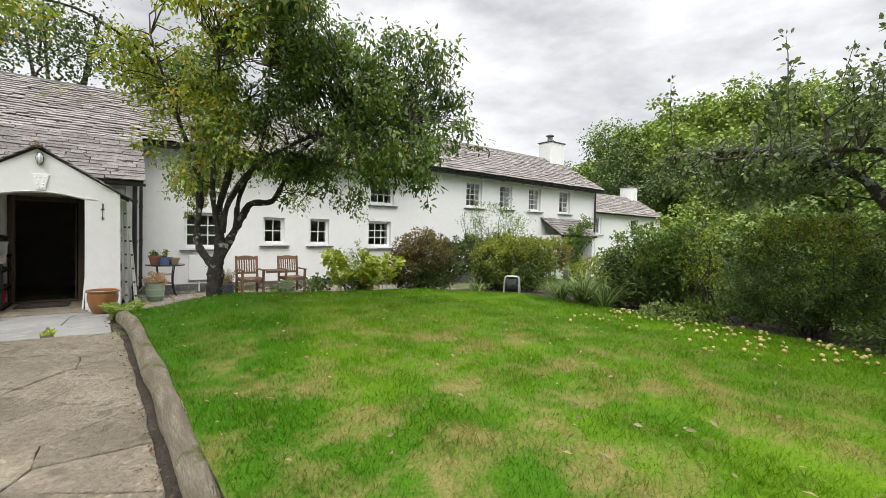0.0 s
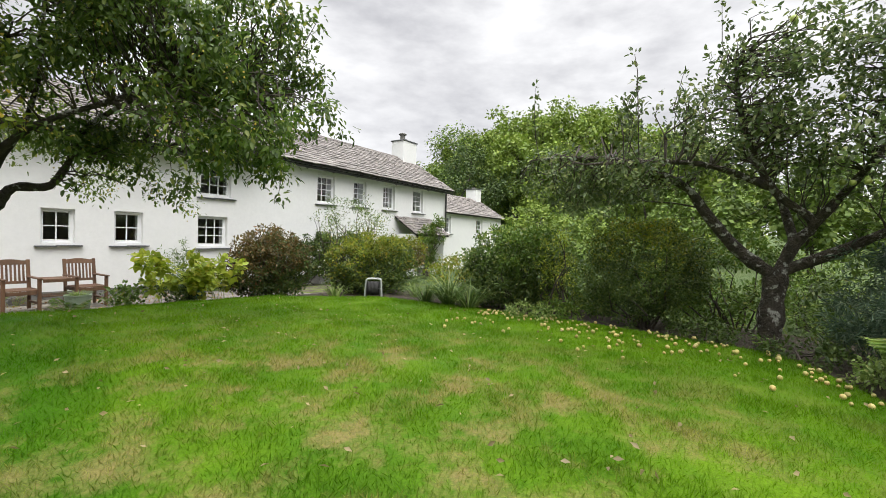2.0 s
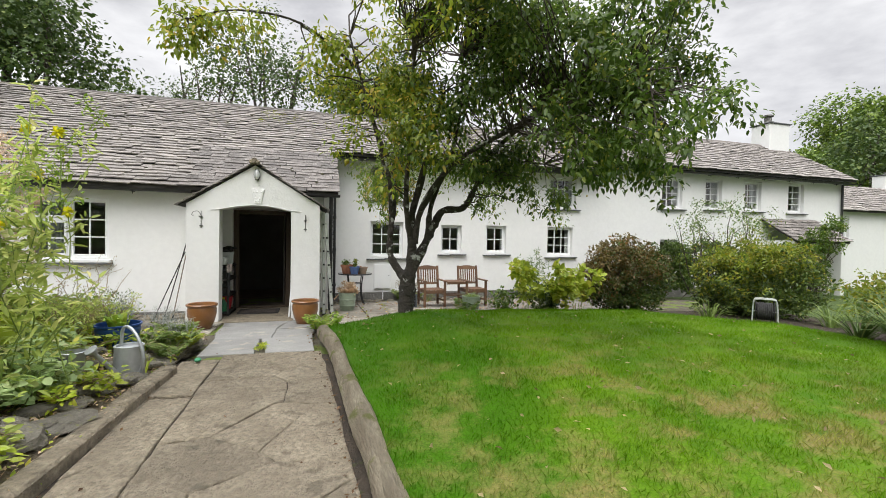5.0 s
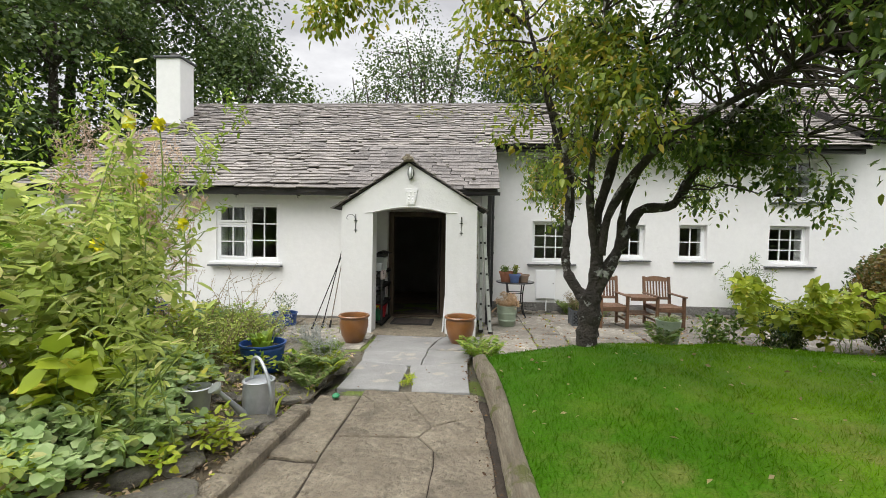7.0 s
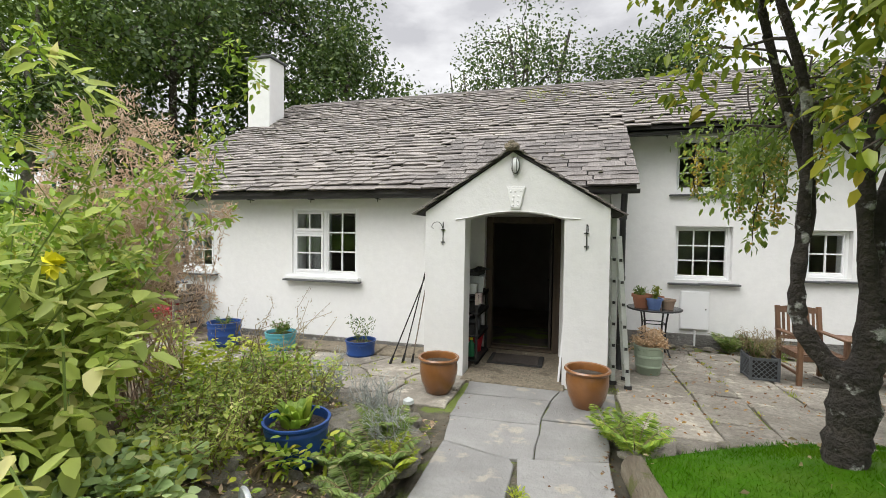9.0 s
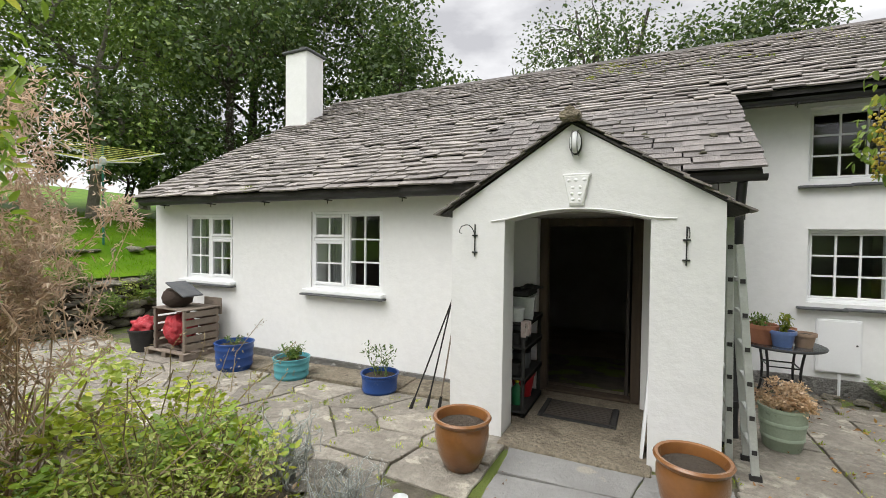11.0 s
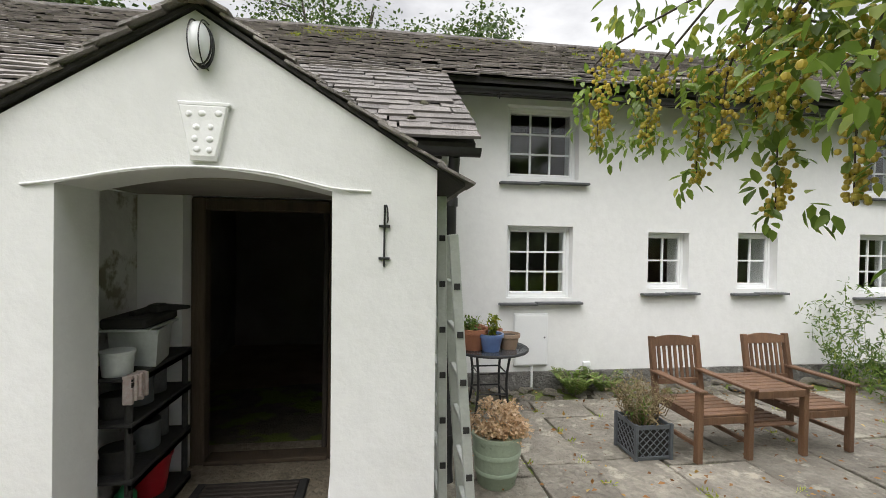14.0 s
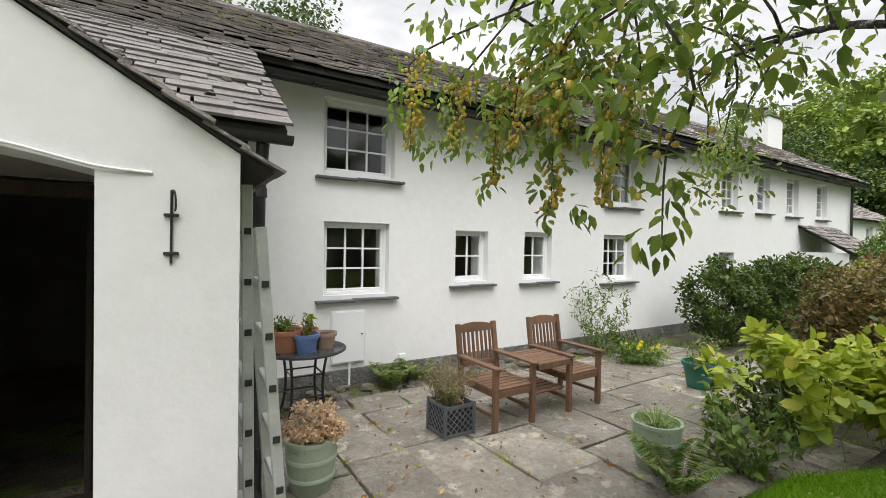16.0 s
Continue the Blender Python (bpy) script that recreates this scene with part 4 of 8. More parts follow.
for sx, xa, za in ((-1, -2.31, 2.06), (1, 0.13, 2.06)):
    L = math.hypot(xa + 1.11, 2.84 - za)
    u = Vector(((-1.11 - xa) / L, 0, (2.84 - za) / L))
    nr = Vector((-u.z if u.x > 0 else u.z, 0, abs(u.x)))
    for j in range(9):
        y = YP - 0.055
        while y < 10.40 + max(0.0, (za + (2.84 - za) * j / 9 - 2.40) / SLOPE):
            w = g.uniform(0.18, 0.34)
            o = Vector((xa, y + g.uniform(-0.02, 0.02) * (y < YP), za)) + u * (L * j / 9 - 0.01) + nr * (0.004 + g.uniform(0, 0.012))
            m = Matrix(((u.x * L / 7.4 + nr.x * -0.02, 0, nr.x * 0.013, o.x), (0, w - 0.005, 0, o.y), (u.z * L / 7.4 - 0.02 * nr.z, 0, nr.z * 0.013, o.z), (0, 0, 0, 1)))
            ps.add([(0, 0, 0), (1, 0, 0), (1, 1, 0), (0, 1, 0), (0, 0, 1), (1, 0, 1), (1, 1, 1), (0, 1, 1)], [(4, 5, 6, 7), (0, 1, 5, 4), (0, 4, 7, 3), (1, 2, 6, 5), (3, 2, 6, 7), (0, 1, 2, 3)], m)
            y += w
tagged(part("slate", ps, SLATE, pr, "uneven slates"), kind="stuff")
part("ridge_cap", Shape().tube([(-1.11, YP - 0.14, 2.86), (-1.11, 10.98, 2.87)], 0.045, 8).box(-1.19, -1.03, YP - 0.15, YP - 0.02, 2.80, 2.87, 0.02), CONCRETE, pr, "mortared ridge cap", True)
# inner doorway
df = thing("door_frame", "worn brown timber frame of the open inner doorway", "door frame")
part("jamb", Shape().box(-1.655, -1.56, YW + 0.12, YW + 0.24, pz, 2.09, 0.01), FRAME_WOOD, df)
part("jamb", Shape().box(-0.68, -0.585, YW + 0.12, YW + 0.24, pz, 2.09, 0.01), FRAME_WOOD, df)
part("lintel", Shape().box(-1.56, -0.68, YW + 0.121, YW + 0.239, 2.0, 2.09, 0.01), FRAME_WOOD, df)
part("threshold", Shape().box(-1.56, -0.68, YW + 0.10, YW + 0.26, pz + 0.001, pz + 0.035, 0.008), FRAME_WOOD, df)
od = thing("open_door", "dark inner door standing open into an unlit room", "door", (-0.70, YW + 0.26, pz + 0.02))
odl = part("door_leaf", Shape().box(-0.04, 0, 0.0, 0.85, 0, 1.9, 0.008), DOOR_DARK, od)
part("handle", Shape().tube([(-0.04, 0.78, 0.95), (-0.09, 0.78, 0.95), (-0.09, 0.68, 0.95)], 0.009, 8), BLACK, odl)

# ---- trees ----
def crown_clumps(base, blobs, n, seed, z_min=-9.0):
    C = in_blobs(blobs, n, seed)
    return C[C[:, 2] > z_min]


def far_tree(at, h, spread, seed, leaf, n_clump, per, size, trunk_mat=BARK, thin=1.0, name="tree", label="broadleaf tree in full leaf behind the house", low=0.28, stems=1):
    """A woodland tree: tapered trunk, limbs and an uneven crown of leaf clumps."""
    g = random.Random(seed)
    ob = thing(name, label, "tree", at)
    tr = Shape()
    nodes = []
    for s in range(stems):
        lean = Vector((g.uniform(-0.12, 0.12) * h * (stems > 1) + g.uniform(-0.3, 0.3), g.uniform(-0.05, 0.05) * h, 0))
        pts = [Vector((0.12 * s, 0, -0.2)) + lean * (k / 6) ** 1.4 + Vector((g.gauss(0, 0.06), g.gauss(0, 0.06), h * 0.86 * k / 6)) for k in range(7)]
        r0 = 0.022 * h / math.sqrt(stems)
        tr.tube(pts, [r0 * (1 - 0.13 * k) for k in range(7)], 8)
        nodes += pts[2:]
    blobs = []
    for k in range(9):
        a = 2 * math.pi * k / 9 + g.uniform(-0.3, 0.3)
        rr = spread * g.uniform(0.35, 0.75)
        z = h * g.uniform(low + 0.14, 0.82)
        q = spread * g.uniform(0.34, 0.55)
        blobs.append((rr * math.cos(a), rr * math.sin(a), z, q, q, q * 0.8))
        e = Vector((rr * math.cos(a) * 0.8, rr * math.sin(a) * 0.8, z))
        low_nodes = [q_ for q_ in nodes if q_.z < z - 0.06 * h] or nodes[:1]
        b = bent(min(low_nodes, key=lambda q_: (q_ - e).length + g.uniform(0, 0.1 * h)), e, 0.12, g)
        tr.tube(b, [0.009 * h * (1 - 0.15 * i) / math.sqrt(stems) for i in range(len(b))], 6, False)
        nodes += b[2:]
    blobs.append((0, 0, h * 0.86, spread * 0.5, spread * 0.5, h * 0.14))
    part("trunk", tr, trunk_mat, ob, "", True)
    C = crown_clumps(at, blobs, int(0.8 * n_clump), seed)
    tw = Shape()
    branch_out(tw, nodes, C[::3], g, 0.02 * h / 10, 0.008, 0.05, 3)
    tagged(part("twig", tw, TWIG, ob), kind="stuff")
    fine = 0.85 if name == "tree" else 1.0
    P, D = clumps(C, 0.085 * h * thin ** 0.3, int(per * 1.55 / fine ** 1.6), 0.4, seed=seed)
    leaves("crown", P, D, 0.72 * fine * size * np.random.default_rng(seed).uniform(0.6, 1.3, len(P)), leaf, ob, 0.78, 0.3, seed)
    return ob


# crab apple on the lawn beside the porch
ct = thing("crab_apple_tree", "gnarled crab apple tree with yellow fruit on the lawn", "tree", (1.13, 7.55, 0.5))
CT = Vector((1.13, 7.55, 0.5))
limbs = [
    ([(1.16, 7.6, 0.35), (1.16, 7.6, 0.6), (1.18, 7.59, 0.85), (1.17, 7.59, 1.1)], 0.112, 0.115),
    ([(1.14, 7.62, 1.0), (1.0, 7.68, 1.2), (0.94, 7.72, 1.38), (0.95, 7.75, 1.7), (0.99, 7.76, 2.22), (0.82, 7.72, 2.7), (0.56, 7.62, 3.6)], 0.066, 0.024),
    ([(1.17, 7.57, 1.02), (1.23, 7.55, 1.36), (1.21, 7.55, 1.85), (1.32, 7.5, 2.34), (1.43, 7.4, 2.93), (1.58, 7.3, 3.6)], 0.08, 0.026),
    ([(1.2, 7.57, 1.05), (1.42, 7.55, 1.5), (1.56, 7.58, 1.78), (1.7, 7.6, 1.99), (2.02, 7.6, 2.05), (2.17, 7.5, 2.36), (2.3, 7.3, 2.8), (2.9, 6.8, 3.4)], 0.076, 0.026),
    ([(1.26, 7.52, 1.5), (1.34, 7.45, 2.0), (1.7, 7.1, 2.6), (2.3, 6.6, 3.0), (3.0, 6.2, 3.4), (3.6, 6.0, 3.4)], 0.055, 0.02),
    ([(0.98, 7.76, 2.2), (1.05, 8.1, 2.7), (1.2, 8.5, 3.1), (1.25, 9.0, 3.25), (1.35, 9.5, 3.1)], 0.038, 0.012),
    ([(0.96, 7.75, 1.9), (0.85, 7.5, 2.6), (0.6, 7.3, 3.2), (0.3, 7.3, 4.2)], 0.036, 0.014),
    ([(2.05, 7.58, 2.1), (2.4, 7.9, 2.6), (2.8, 8.5, 3.0), (3.0, 9.1, 3.1)], 0.04, 0.014),
    ([(1.23, 7.55, 1.45), (1.12, 7.45, 1.95), (1.1, 7.35, 2.5), (1.15, 7.2, 3.2), (1.1, 7.1, 4.2)], 0.05, 0.018),
    ([(1.45, 7.56, 1.55), (1.5, 7.5, 2.1), (1.75, 7.5, 2.7), (1.9, 7.5, 3.4), (1.9, 7.4, 4.2)], 0.045, 0.016),
    ([(2.2, 7.48, 2.4), (2.8, 7.6, 2.75), (3.4, 7.7, 2.8)], 0.03, 0.012),
    ([(0.4, 7.3, 3.8), (-0.3, 7.15, 4.2), (-1.0, 7.05, 4.2), (-1.5, 7.0, 4.0)], 0.02, 0.008),
]
crab_nodes = []
for k, (pts, r0, r1) in enumerate(limbs):
    sm = smooth_line(pts, 5)
    g = random.Random(k)
    rad = [(r0 + (r1 - r0) * (i / (len(sm) - 1)) ** 0.8) * (1 + 0.2 * g.uniform(-1, 1)) for i in range(len(sm))]
    if k == 0:
        rad[0], rad[1], rad[2] = 0.155, 0.135, 0.122
    sh = Shape().tube([p - CT for p in sm], rad, 10)
    part("trunk" if k == 0 else "limb", sh, BARK_CRAB, ct, "", True)
    crab_nodes += sm[max(3, len(sm) // 3):] if k else []
crab_blobs = [
    (-1.4, 7.0, 4.0, 0.5, 0.45, 0.3), (2.2, 6.4, 4.5, 1.5, 1.3, 0.6),
    (1.33, 7.14, 3.16, 1.13, 1.24, 0.9), (0.77, 7.59, 3.36, 0.69, 1.03, 1.03), (0.82, 7.94, 2.74, 0.46, 0.46, 0.57), (1.47, 7.27, 4.34, 1.48, 1.7, 0.79),
    (2.44, 6.89, 3.5, 1.14, 1.26, 0.97), (2.5, 7.76, 2.75, 0.89, 0.78, 0.56), (3.42, 7.68, 2.61, 0.49, 0.55, 0.49), (2.94, 9.17, 3.02, 0.91, 0.91, 0.62),
    (3.65, 5.98, 3.26, 0.9, 1.01, 0.96), (3.78, 5.81, 2.97, 0.45, 0.57, 0.51), (3.38, 6.4, 4.07, 1.25, 1.25, 0.68), (1.07, 8.57, 3.59, 1.02, 0.91, 0.68),
    (2.17, 8.73, 3.53, 1.02, 1.02, 0.57), (3, 5.16, 3.06, 0.79, 0.79, 0.68), (0.25, 7.5, 4.25, 0.5, 0.6, 0.5),
]
# leaf masses hang in boughs, with gaps between them
g_ = np.random.default_rng(21)
B_ = in_blobs(crab_blobs, 165, 21, 0.3)
C = np.repeat(B_, 12, axis=0)
C += g_.normal(size=C.shape) * [0.17, 0.17, 0.08] - np.column_stack([np.zeros((len(C), 2)), np.abs(g_.normal(0, 0.2, len(C)))])
back = (C[:, 1] > 7.9) & (g_.random(len(C)) < 0.84)
stems_clear = (np.hypot(C[:, 0] - 1.35, C[:, 1] - 7.5) < 0.75) & (C[:, 2] < 2.55)
C = C[((C[:, 0] > -0.25) | (C[:, 2] > 3.5)) & (C[:, 2] > 1.95) & ~stems_clear & ~back & ~((np.hypot(C[:, 0] + 0.25, C[:, 1] - 7.4) < 1.15) & (C[:, 2] < 3.2))]
# weeping ends
g = random.Random(8)
weep = []
for x, y, z, drop in ((-1.4, 7.0, 4.1, 0.35), (-1.15, 7.05, 4.15, 0.3), (-1.6, 6.95, 3.95, 0.3), (-0.85, 7.1, 4.2, 0.25), (3.68, 7.75, 2.4, 0.5), (3.5, 7.6, 2.4, 0.45), (3.2, 7.7, 2.4, 0.35), (3.9, 6.0, 2.7, 0.4), (3.7, 5.7, 2.75, 0.4), (3.2, 9.3, 2.6, 0.4), (2.9, 9.0, 2.6, 0.35), (0.68, 8.25, 2.6, 0.45), (0.8, 8.0, 2.6, 0.4), (0.3, 7.6, 3.0, 0.3), (2.4, 7.9, 2.4, 0.35), (1.0, 8.8, 2.95, 0.35)):
    weep += [(x + g.gauss(0, 0.07), y + g.gauss(0, 0.07), z - drop * k / 5) for k in range(6)]
tw = Shape()
g = random.Random(5)
branch_out(tw, crab_nodes, [tuple(c) for c in C[::2]] + weep[::6], g, 0.012, 0.004, 0.06, 4)
tw.v = [(x - CT.x, y - CT.y, z - CT.z) for x, y, z in tw.v]
tagged(part("twig", tw, TWIG, ct), kind="stuff")
C2 = np.concatenate([C, np.asarray(weep)]) - np.asarray(CT)
# low-x side gets the gold copy: yellowing plus sunlight put into leaf colour
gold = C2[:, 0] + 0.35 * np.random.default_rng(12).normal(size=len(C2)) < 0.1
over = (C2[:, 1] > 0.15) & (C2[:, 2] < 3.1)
for ids, mt, sd, lab, small in ((~gold & ~over, LEAF_CRAB, 3, "", 1.0), (gold & ~over, LEAF_CRAB_GOLD, 4, "yellowing leaves, paler for the sunlit side", 1.0), (over, LEAF_NEAR, 14, "leaves coloured paler as if lit from above", 0.72)):
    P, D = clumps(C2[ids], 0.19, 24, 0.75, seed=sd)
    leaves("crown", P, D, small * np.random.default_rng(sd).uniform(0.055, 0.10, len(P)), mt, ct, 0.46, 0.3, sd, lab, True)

# apple tree at the far side of the lawn
at_ = thing("apple_tree", "spreading old apple tree with green apples and upright shoots", "tree", (6.84, 0.25, 0.4))
AT = Vector((6.84, 0.25, 0.4))
limbs = [
    ([(6.84, 0.25, 0.3), (6.84, 0.24, 0.8), (6.86, 0.2, 1.3)], 0.14, 0.12),
    ([(6.84, 0.22, 1.2), (6.8, 0.6, 1.5), (6.78, 0.95, 1.95), (6.75, 1.2, 2.3), (6.6, 1.75, 2.6), (6.4, 2.4, 2.72), (6.2, 3.1, 2.7)], 0.085, 0.02),
    ([(6.84, 0.2, 1.2), (6.85, 0.05, 1.6), (6.8, -0.1, 1.85), (6.7, 0.3, 2.25), (6.6, 0.6, 3.0), (6.5, 0.7, 3.7)], 0.08, 0.02),
    ([(6.86, 0.2, 1.25), (6.8, -0.3, 1.5), (6.6, -0.8, 1.8), (6.3, -1.5, 2.1), (5.9, -2.2, 2.3)], 0.075, 0.02),
    ([(6.8, -0.1, 1.8), (6.7, -0.5, 2.4), (6.6, -0.9, 3.1), (6.5, -1.2, 3.9)], 0.055, 0.016),
    ([(6.7, 0.3, 2.25), (6.4, 0.9, 2.5), (6.1, 1.5, 2.55), (5.7, 2.2, 2.5)], 0.05, 0.014),
    ([(6.85, 0.05, 1.6), (7.2, 0.2, 2.2), (7.6, 0.5, 2.8), (7.9, 0.6, 3.4)], 0.055, 0.016),
]
nodes = []
for k, (pts, r0, r1) in enumerate(limbs):
    sm = smooth_line(pts, 5)
    g = random.Random(40 + k)
    rad = [(r0 + (r1 - r0) * i / (len(sm) - 1)) * (1 + 0.14 * g.uniform(-1, 1)) for i in range(len(sm))]
    part("trunk" if k == 0 else "limb", Shape().tube([p - AT for p in sm], rad, 9), BARK, at_, "", True)
    nodes += sm[len(sm) // 3:] if k else []
apple_blobs = [(6.5, 2.2, 2.55, 0.9, 1.2, 0.42), (6.6, 0.5, 3.1, 1.0, 1.1, 0.8), (6.4, -1.1, 2.8, 1.1, 1.2, 0.9), (6.1, -2.0, 2.5, 0.9, 1.0, 0.8), (6.6, -0.4, 3.8, 1.0, 1.2, 0.6), (7.6, 0.5, 3.0, 0.9, 1.0, 0.7), (7.2, 2.4, 2.5, 0.9, 1.1, 0.6)]
C = in_blobs(apple_blobs, 600, 31, 0.15)
g = random.Random(6)
tw = Shape()
branch_out(tw, nodes, C, g, 0.013, 0.004, 0.10, 4)
shoots = []
for k in range(60):
    a = nodes[g.randrange(len(nodes))]
    top = Vector((a.x + g.gauss(0, 0.18), a.y + g.gauss(0, 0.18), a.z + g.uniform(0.5, 1.35)))
    tw.tube(bent(a, top, 0, g, 3), [0.007, 0.006, 0.005, 0.003], 4, False)
    shoots += [tuple(Vector(a).lerp(top, q / 9)) for q in range(3, 10)]
tw.v = [(x - AT.x, y - AT.y, z - AT.z) for x, y, z in tw.v]
tagged(part("twig", tw, TWIG, at_), kind="stuff")
P, D = clumps(C - np.asarray(AT), 0.2, 34, 0.2, seed=9)
P2, D2 = clumps(np.asarray(shoots) - np.asarray(AT), 0.06, 7, -0.6, seed=10)
P, D = np.concatenate([P, P2]), np.concatenate([D, D2])
leaves("crown", P, D, np.random.default_rng(9).uniform(0.045, 0.085, len(P)), LEAF_APPLE, at_, 0.5, 0.3, 9, "", True)

# ---- bushes round the lawn ----
def bush(name, label, at, blobs, n, per, size, leaf, seed, asp=0.5, r=0.12, droop=0.0, stems=14, second=None, wood=TWIG, level=1.0):
    ob = thing(name, label, "bush", at)
    g = random.Random(seed)
    sh = Shape()
    C = in_blobs(blobs, n, seed, 0.45)
    C = C[C[:, 2] > 0.06]
    for k in range(stems):
        c = C[g.randrange(len(C))]
        sh.tube(bent((g.gauss(0, 0.1), g.gauss(0, 0.1), -0.06), c, 0.05, g, 4), [0.016, 0.013, 0.011, 0.008, 0.004], 5, False)
    tagged(part("stem", sh, wood, ob), kind="stuff")
    P, D = clumps(C, r, per, droop, seed=seed)
    P[:, 2] = np.maximum(P[:, 2], 0.02)
    D[:, 2] *= level
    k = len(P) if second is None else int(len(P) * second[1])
    # the first leaf material takes the top and low-x side, the second the rest
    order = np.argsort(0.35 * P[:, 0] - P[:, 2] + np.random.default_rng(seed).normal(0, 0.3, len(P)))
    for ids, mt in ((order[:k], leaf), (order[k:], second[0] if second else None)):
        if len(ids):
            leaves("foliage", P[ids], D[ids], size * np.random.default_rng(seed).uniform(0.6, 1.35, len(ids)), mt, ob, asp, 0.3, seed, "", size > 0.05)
    return ob


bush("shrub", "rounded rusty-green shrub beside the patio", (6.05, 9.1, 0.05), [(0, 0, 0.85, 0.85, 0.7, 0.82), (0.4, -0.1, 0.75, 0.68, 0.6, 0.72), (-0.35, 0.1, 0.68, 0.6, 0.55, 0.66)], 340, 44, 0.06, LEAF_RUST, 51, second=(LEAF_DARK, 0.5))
# paler top leaves on the next shrubs put the highlights into the leaf colour
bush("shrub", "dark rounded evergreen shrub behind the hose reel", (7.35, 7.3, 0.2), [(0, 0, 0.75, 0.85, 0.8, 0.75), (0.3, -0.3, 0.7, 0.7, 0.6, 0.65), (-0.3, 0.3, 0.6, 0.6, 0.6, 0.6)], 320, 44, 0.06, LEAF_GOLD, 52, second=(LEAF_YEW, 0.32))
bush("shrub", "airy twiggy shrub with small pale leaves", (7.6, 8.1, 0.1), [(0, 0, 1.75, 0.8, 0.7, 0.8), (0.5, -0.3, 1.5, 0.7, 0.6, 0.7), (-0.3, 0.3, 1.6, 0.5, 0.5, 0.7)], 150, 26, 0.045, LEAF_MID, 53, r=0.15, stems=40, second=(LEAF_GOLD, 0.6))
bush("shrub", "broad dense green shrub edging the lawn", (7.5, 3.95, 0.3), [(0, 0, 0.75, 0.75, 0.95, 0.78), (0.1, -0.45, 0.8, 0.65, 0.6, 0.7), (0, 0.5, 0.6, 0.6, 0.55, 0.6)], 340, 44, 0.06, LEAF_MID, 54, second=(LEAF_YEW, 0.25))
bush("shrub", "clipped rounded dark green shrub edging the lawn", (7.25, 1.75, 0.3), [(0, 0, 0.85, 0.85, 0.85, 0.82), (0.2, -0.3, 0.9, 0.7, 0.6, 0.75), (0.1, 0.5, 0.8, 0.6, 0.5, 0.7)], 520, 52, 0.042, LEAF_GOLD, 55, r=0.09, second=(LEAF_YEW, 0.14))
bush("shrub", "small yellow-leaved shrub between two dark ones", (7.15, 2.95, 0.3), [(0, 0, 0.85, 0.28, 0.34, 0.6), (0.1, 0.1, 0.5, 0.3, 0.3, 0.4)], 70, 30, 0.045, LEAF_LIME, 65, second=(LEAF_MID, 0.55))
bush("conifer_shrub", "spreading blue-green conifer at the lawn corner", (5.9, -1.3, 0.25), [(0, 0, 0.5, 1.0, 0.9, 0.55), (0.7, 0.4, 0.75, 0.8, 0.7, 0.7), (0.5, -0.7, 0.6, 0.9, 0.8, 0.6)], 260, 60, 0.09, LEAF_BLUE, 56, 0.14, 0.15)
bush("shrub", "leafy shrub under the apple tree", (8.4, 0.6, 0.2), [(0, 0, 0.9, 0.7, 0.9, 0.8), (0.3, 1.0, 0.8, 0.7, 0.7, 0.7)], 200, 40, 0.06, LEAF_MID, 57)
bush("hedge_shrub", "dense glossy laurel shrub by the far wall", (8.2, 11.6, 0.0), [(0, 0, 0.85, 1.0, 0.6, 0.75), (1.3, -0.2, 0.9, 1.0, 0.7, 0.75), (2.6, -0.2, 0.9, 0.9, 0.7, 0.8)], 420, 50, 0.075, LEAF_DARK, 58)
bush("hedge_shrub", "yellowing shrub in front of the entrance", (11.6, 10.4, 0.0), [(0, 0, 0.9, 0.9, 0.7, 0.75), (1.2, 0.2, 1.0, 0.9, 0.7, 0.7)], 260, 45, 0.07, LEAF_GOLD, 59, second=(LEAF_RUST, 0.6))
bush("climber", "loose climbing rose against the farmhouse wall", (15.2, 11.4, 0.0), [(0, 0, 1.3, 0.5, 0.4, 1.0), (0.4, -0.2, 1.9, 0.5, 0.4, 0.7)], 110, 40, 0.07, LEAF_MID, 60, stems=22)

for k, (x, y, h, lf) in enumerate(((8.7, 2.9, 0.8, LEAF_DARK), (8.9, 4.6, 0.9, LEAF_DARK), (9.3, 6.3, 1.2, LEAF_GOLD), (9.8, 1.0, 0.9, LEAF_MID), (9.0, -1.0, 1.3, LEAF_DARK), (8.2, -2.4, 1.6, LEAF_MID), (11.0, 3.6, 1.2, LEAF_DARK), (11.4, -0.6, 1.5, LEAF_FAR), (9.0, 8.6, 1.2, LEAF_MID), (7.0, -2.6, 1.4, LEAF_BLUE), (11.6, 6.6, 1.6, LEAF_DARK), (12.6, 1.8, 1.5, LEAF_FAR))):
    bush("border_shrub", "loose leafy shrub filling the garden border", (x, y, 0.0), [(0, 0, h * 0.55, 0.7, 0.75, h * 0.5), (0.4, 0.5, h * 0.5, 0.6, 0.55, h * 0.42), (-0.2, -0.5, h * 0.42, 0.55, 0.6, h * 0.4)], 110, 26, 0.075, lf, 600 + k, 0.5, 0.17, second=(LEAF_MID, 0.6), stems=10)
for k, (x, y) in enumerate(((6.75, 2.9), (6.7, 0.9), (6.5, 3.2), (7.6, 2.8), (6.2, 0.0), (5.5, -0.65), (7.5, -0.6), (7.9, 5.2))):
    bush("low_plant", "low leafy ground cover in the shrub border", (x, y, 0.3), [(0, 0, 0.12, 0.35, 0.4, 0.2)], 50, 24, 0.055, (LEAF_MID, LEAF_DARK, LEAF_STRAP)[k % 3], 640 + k, 0.4, 0.1, stems=4)

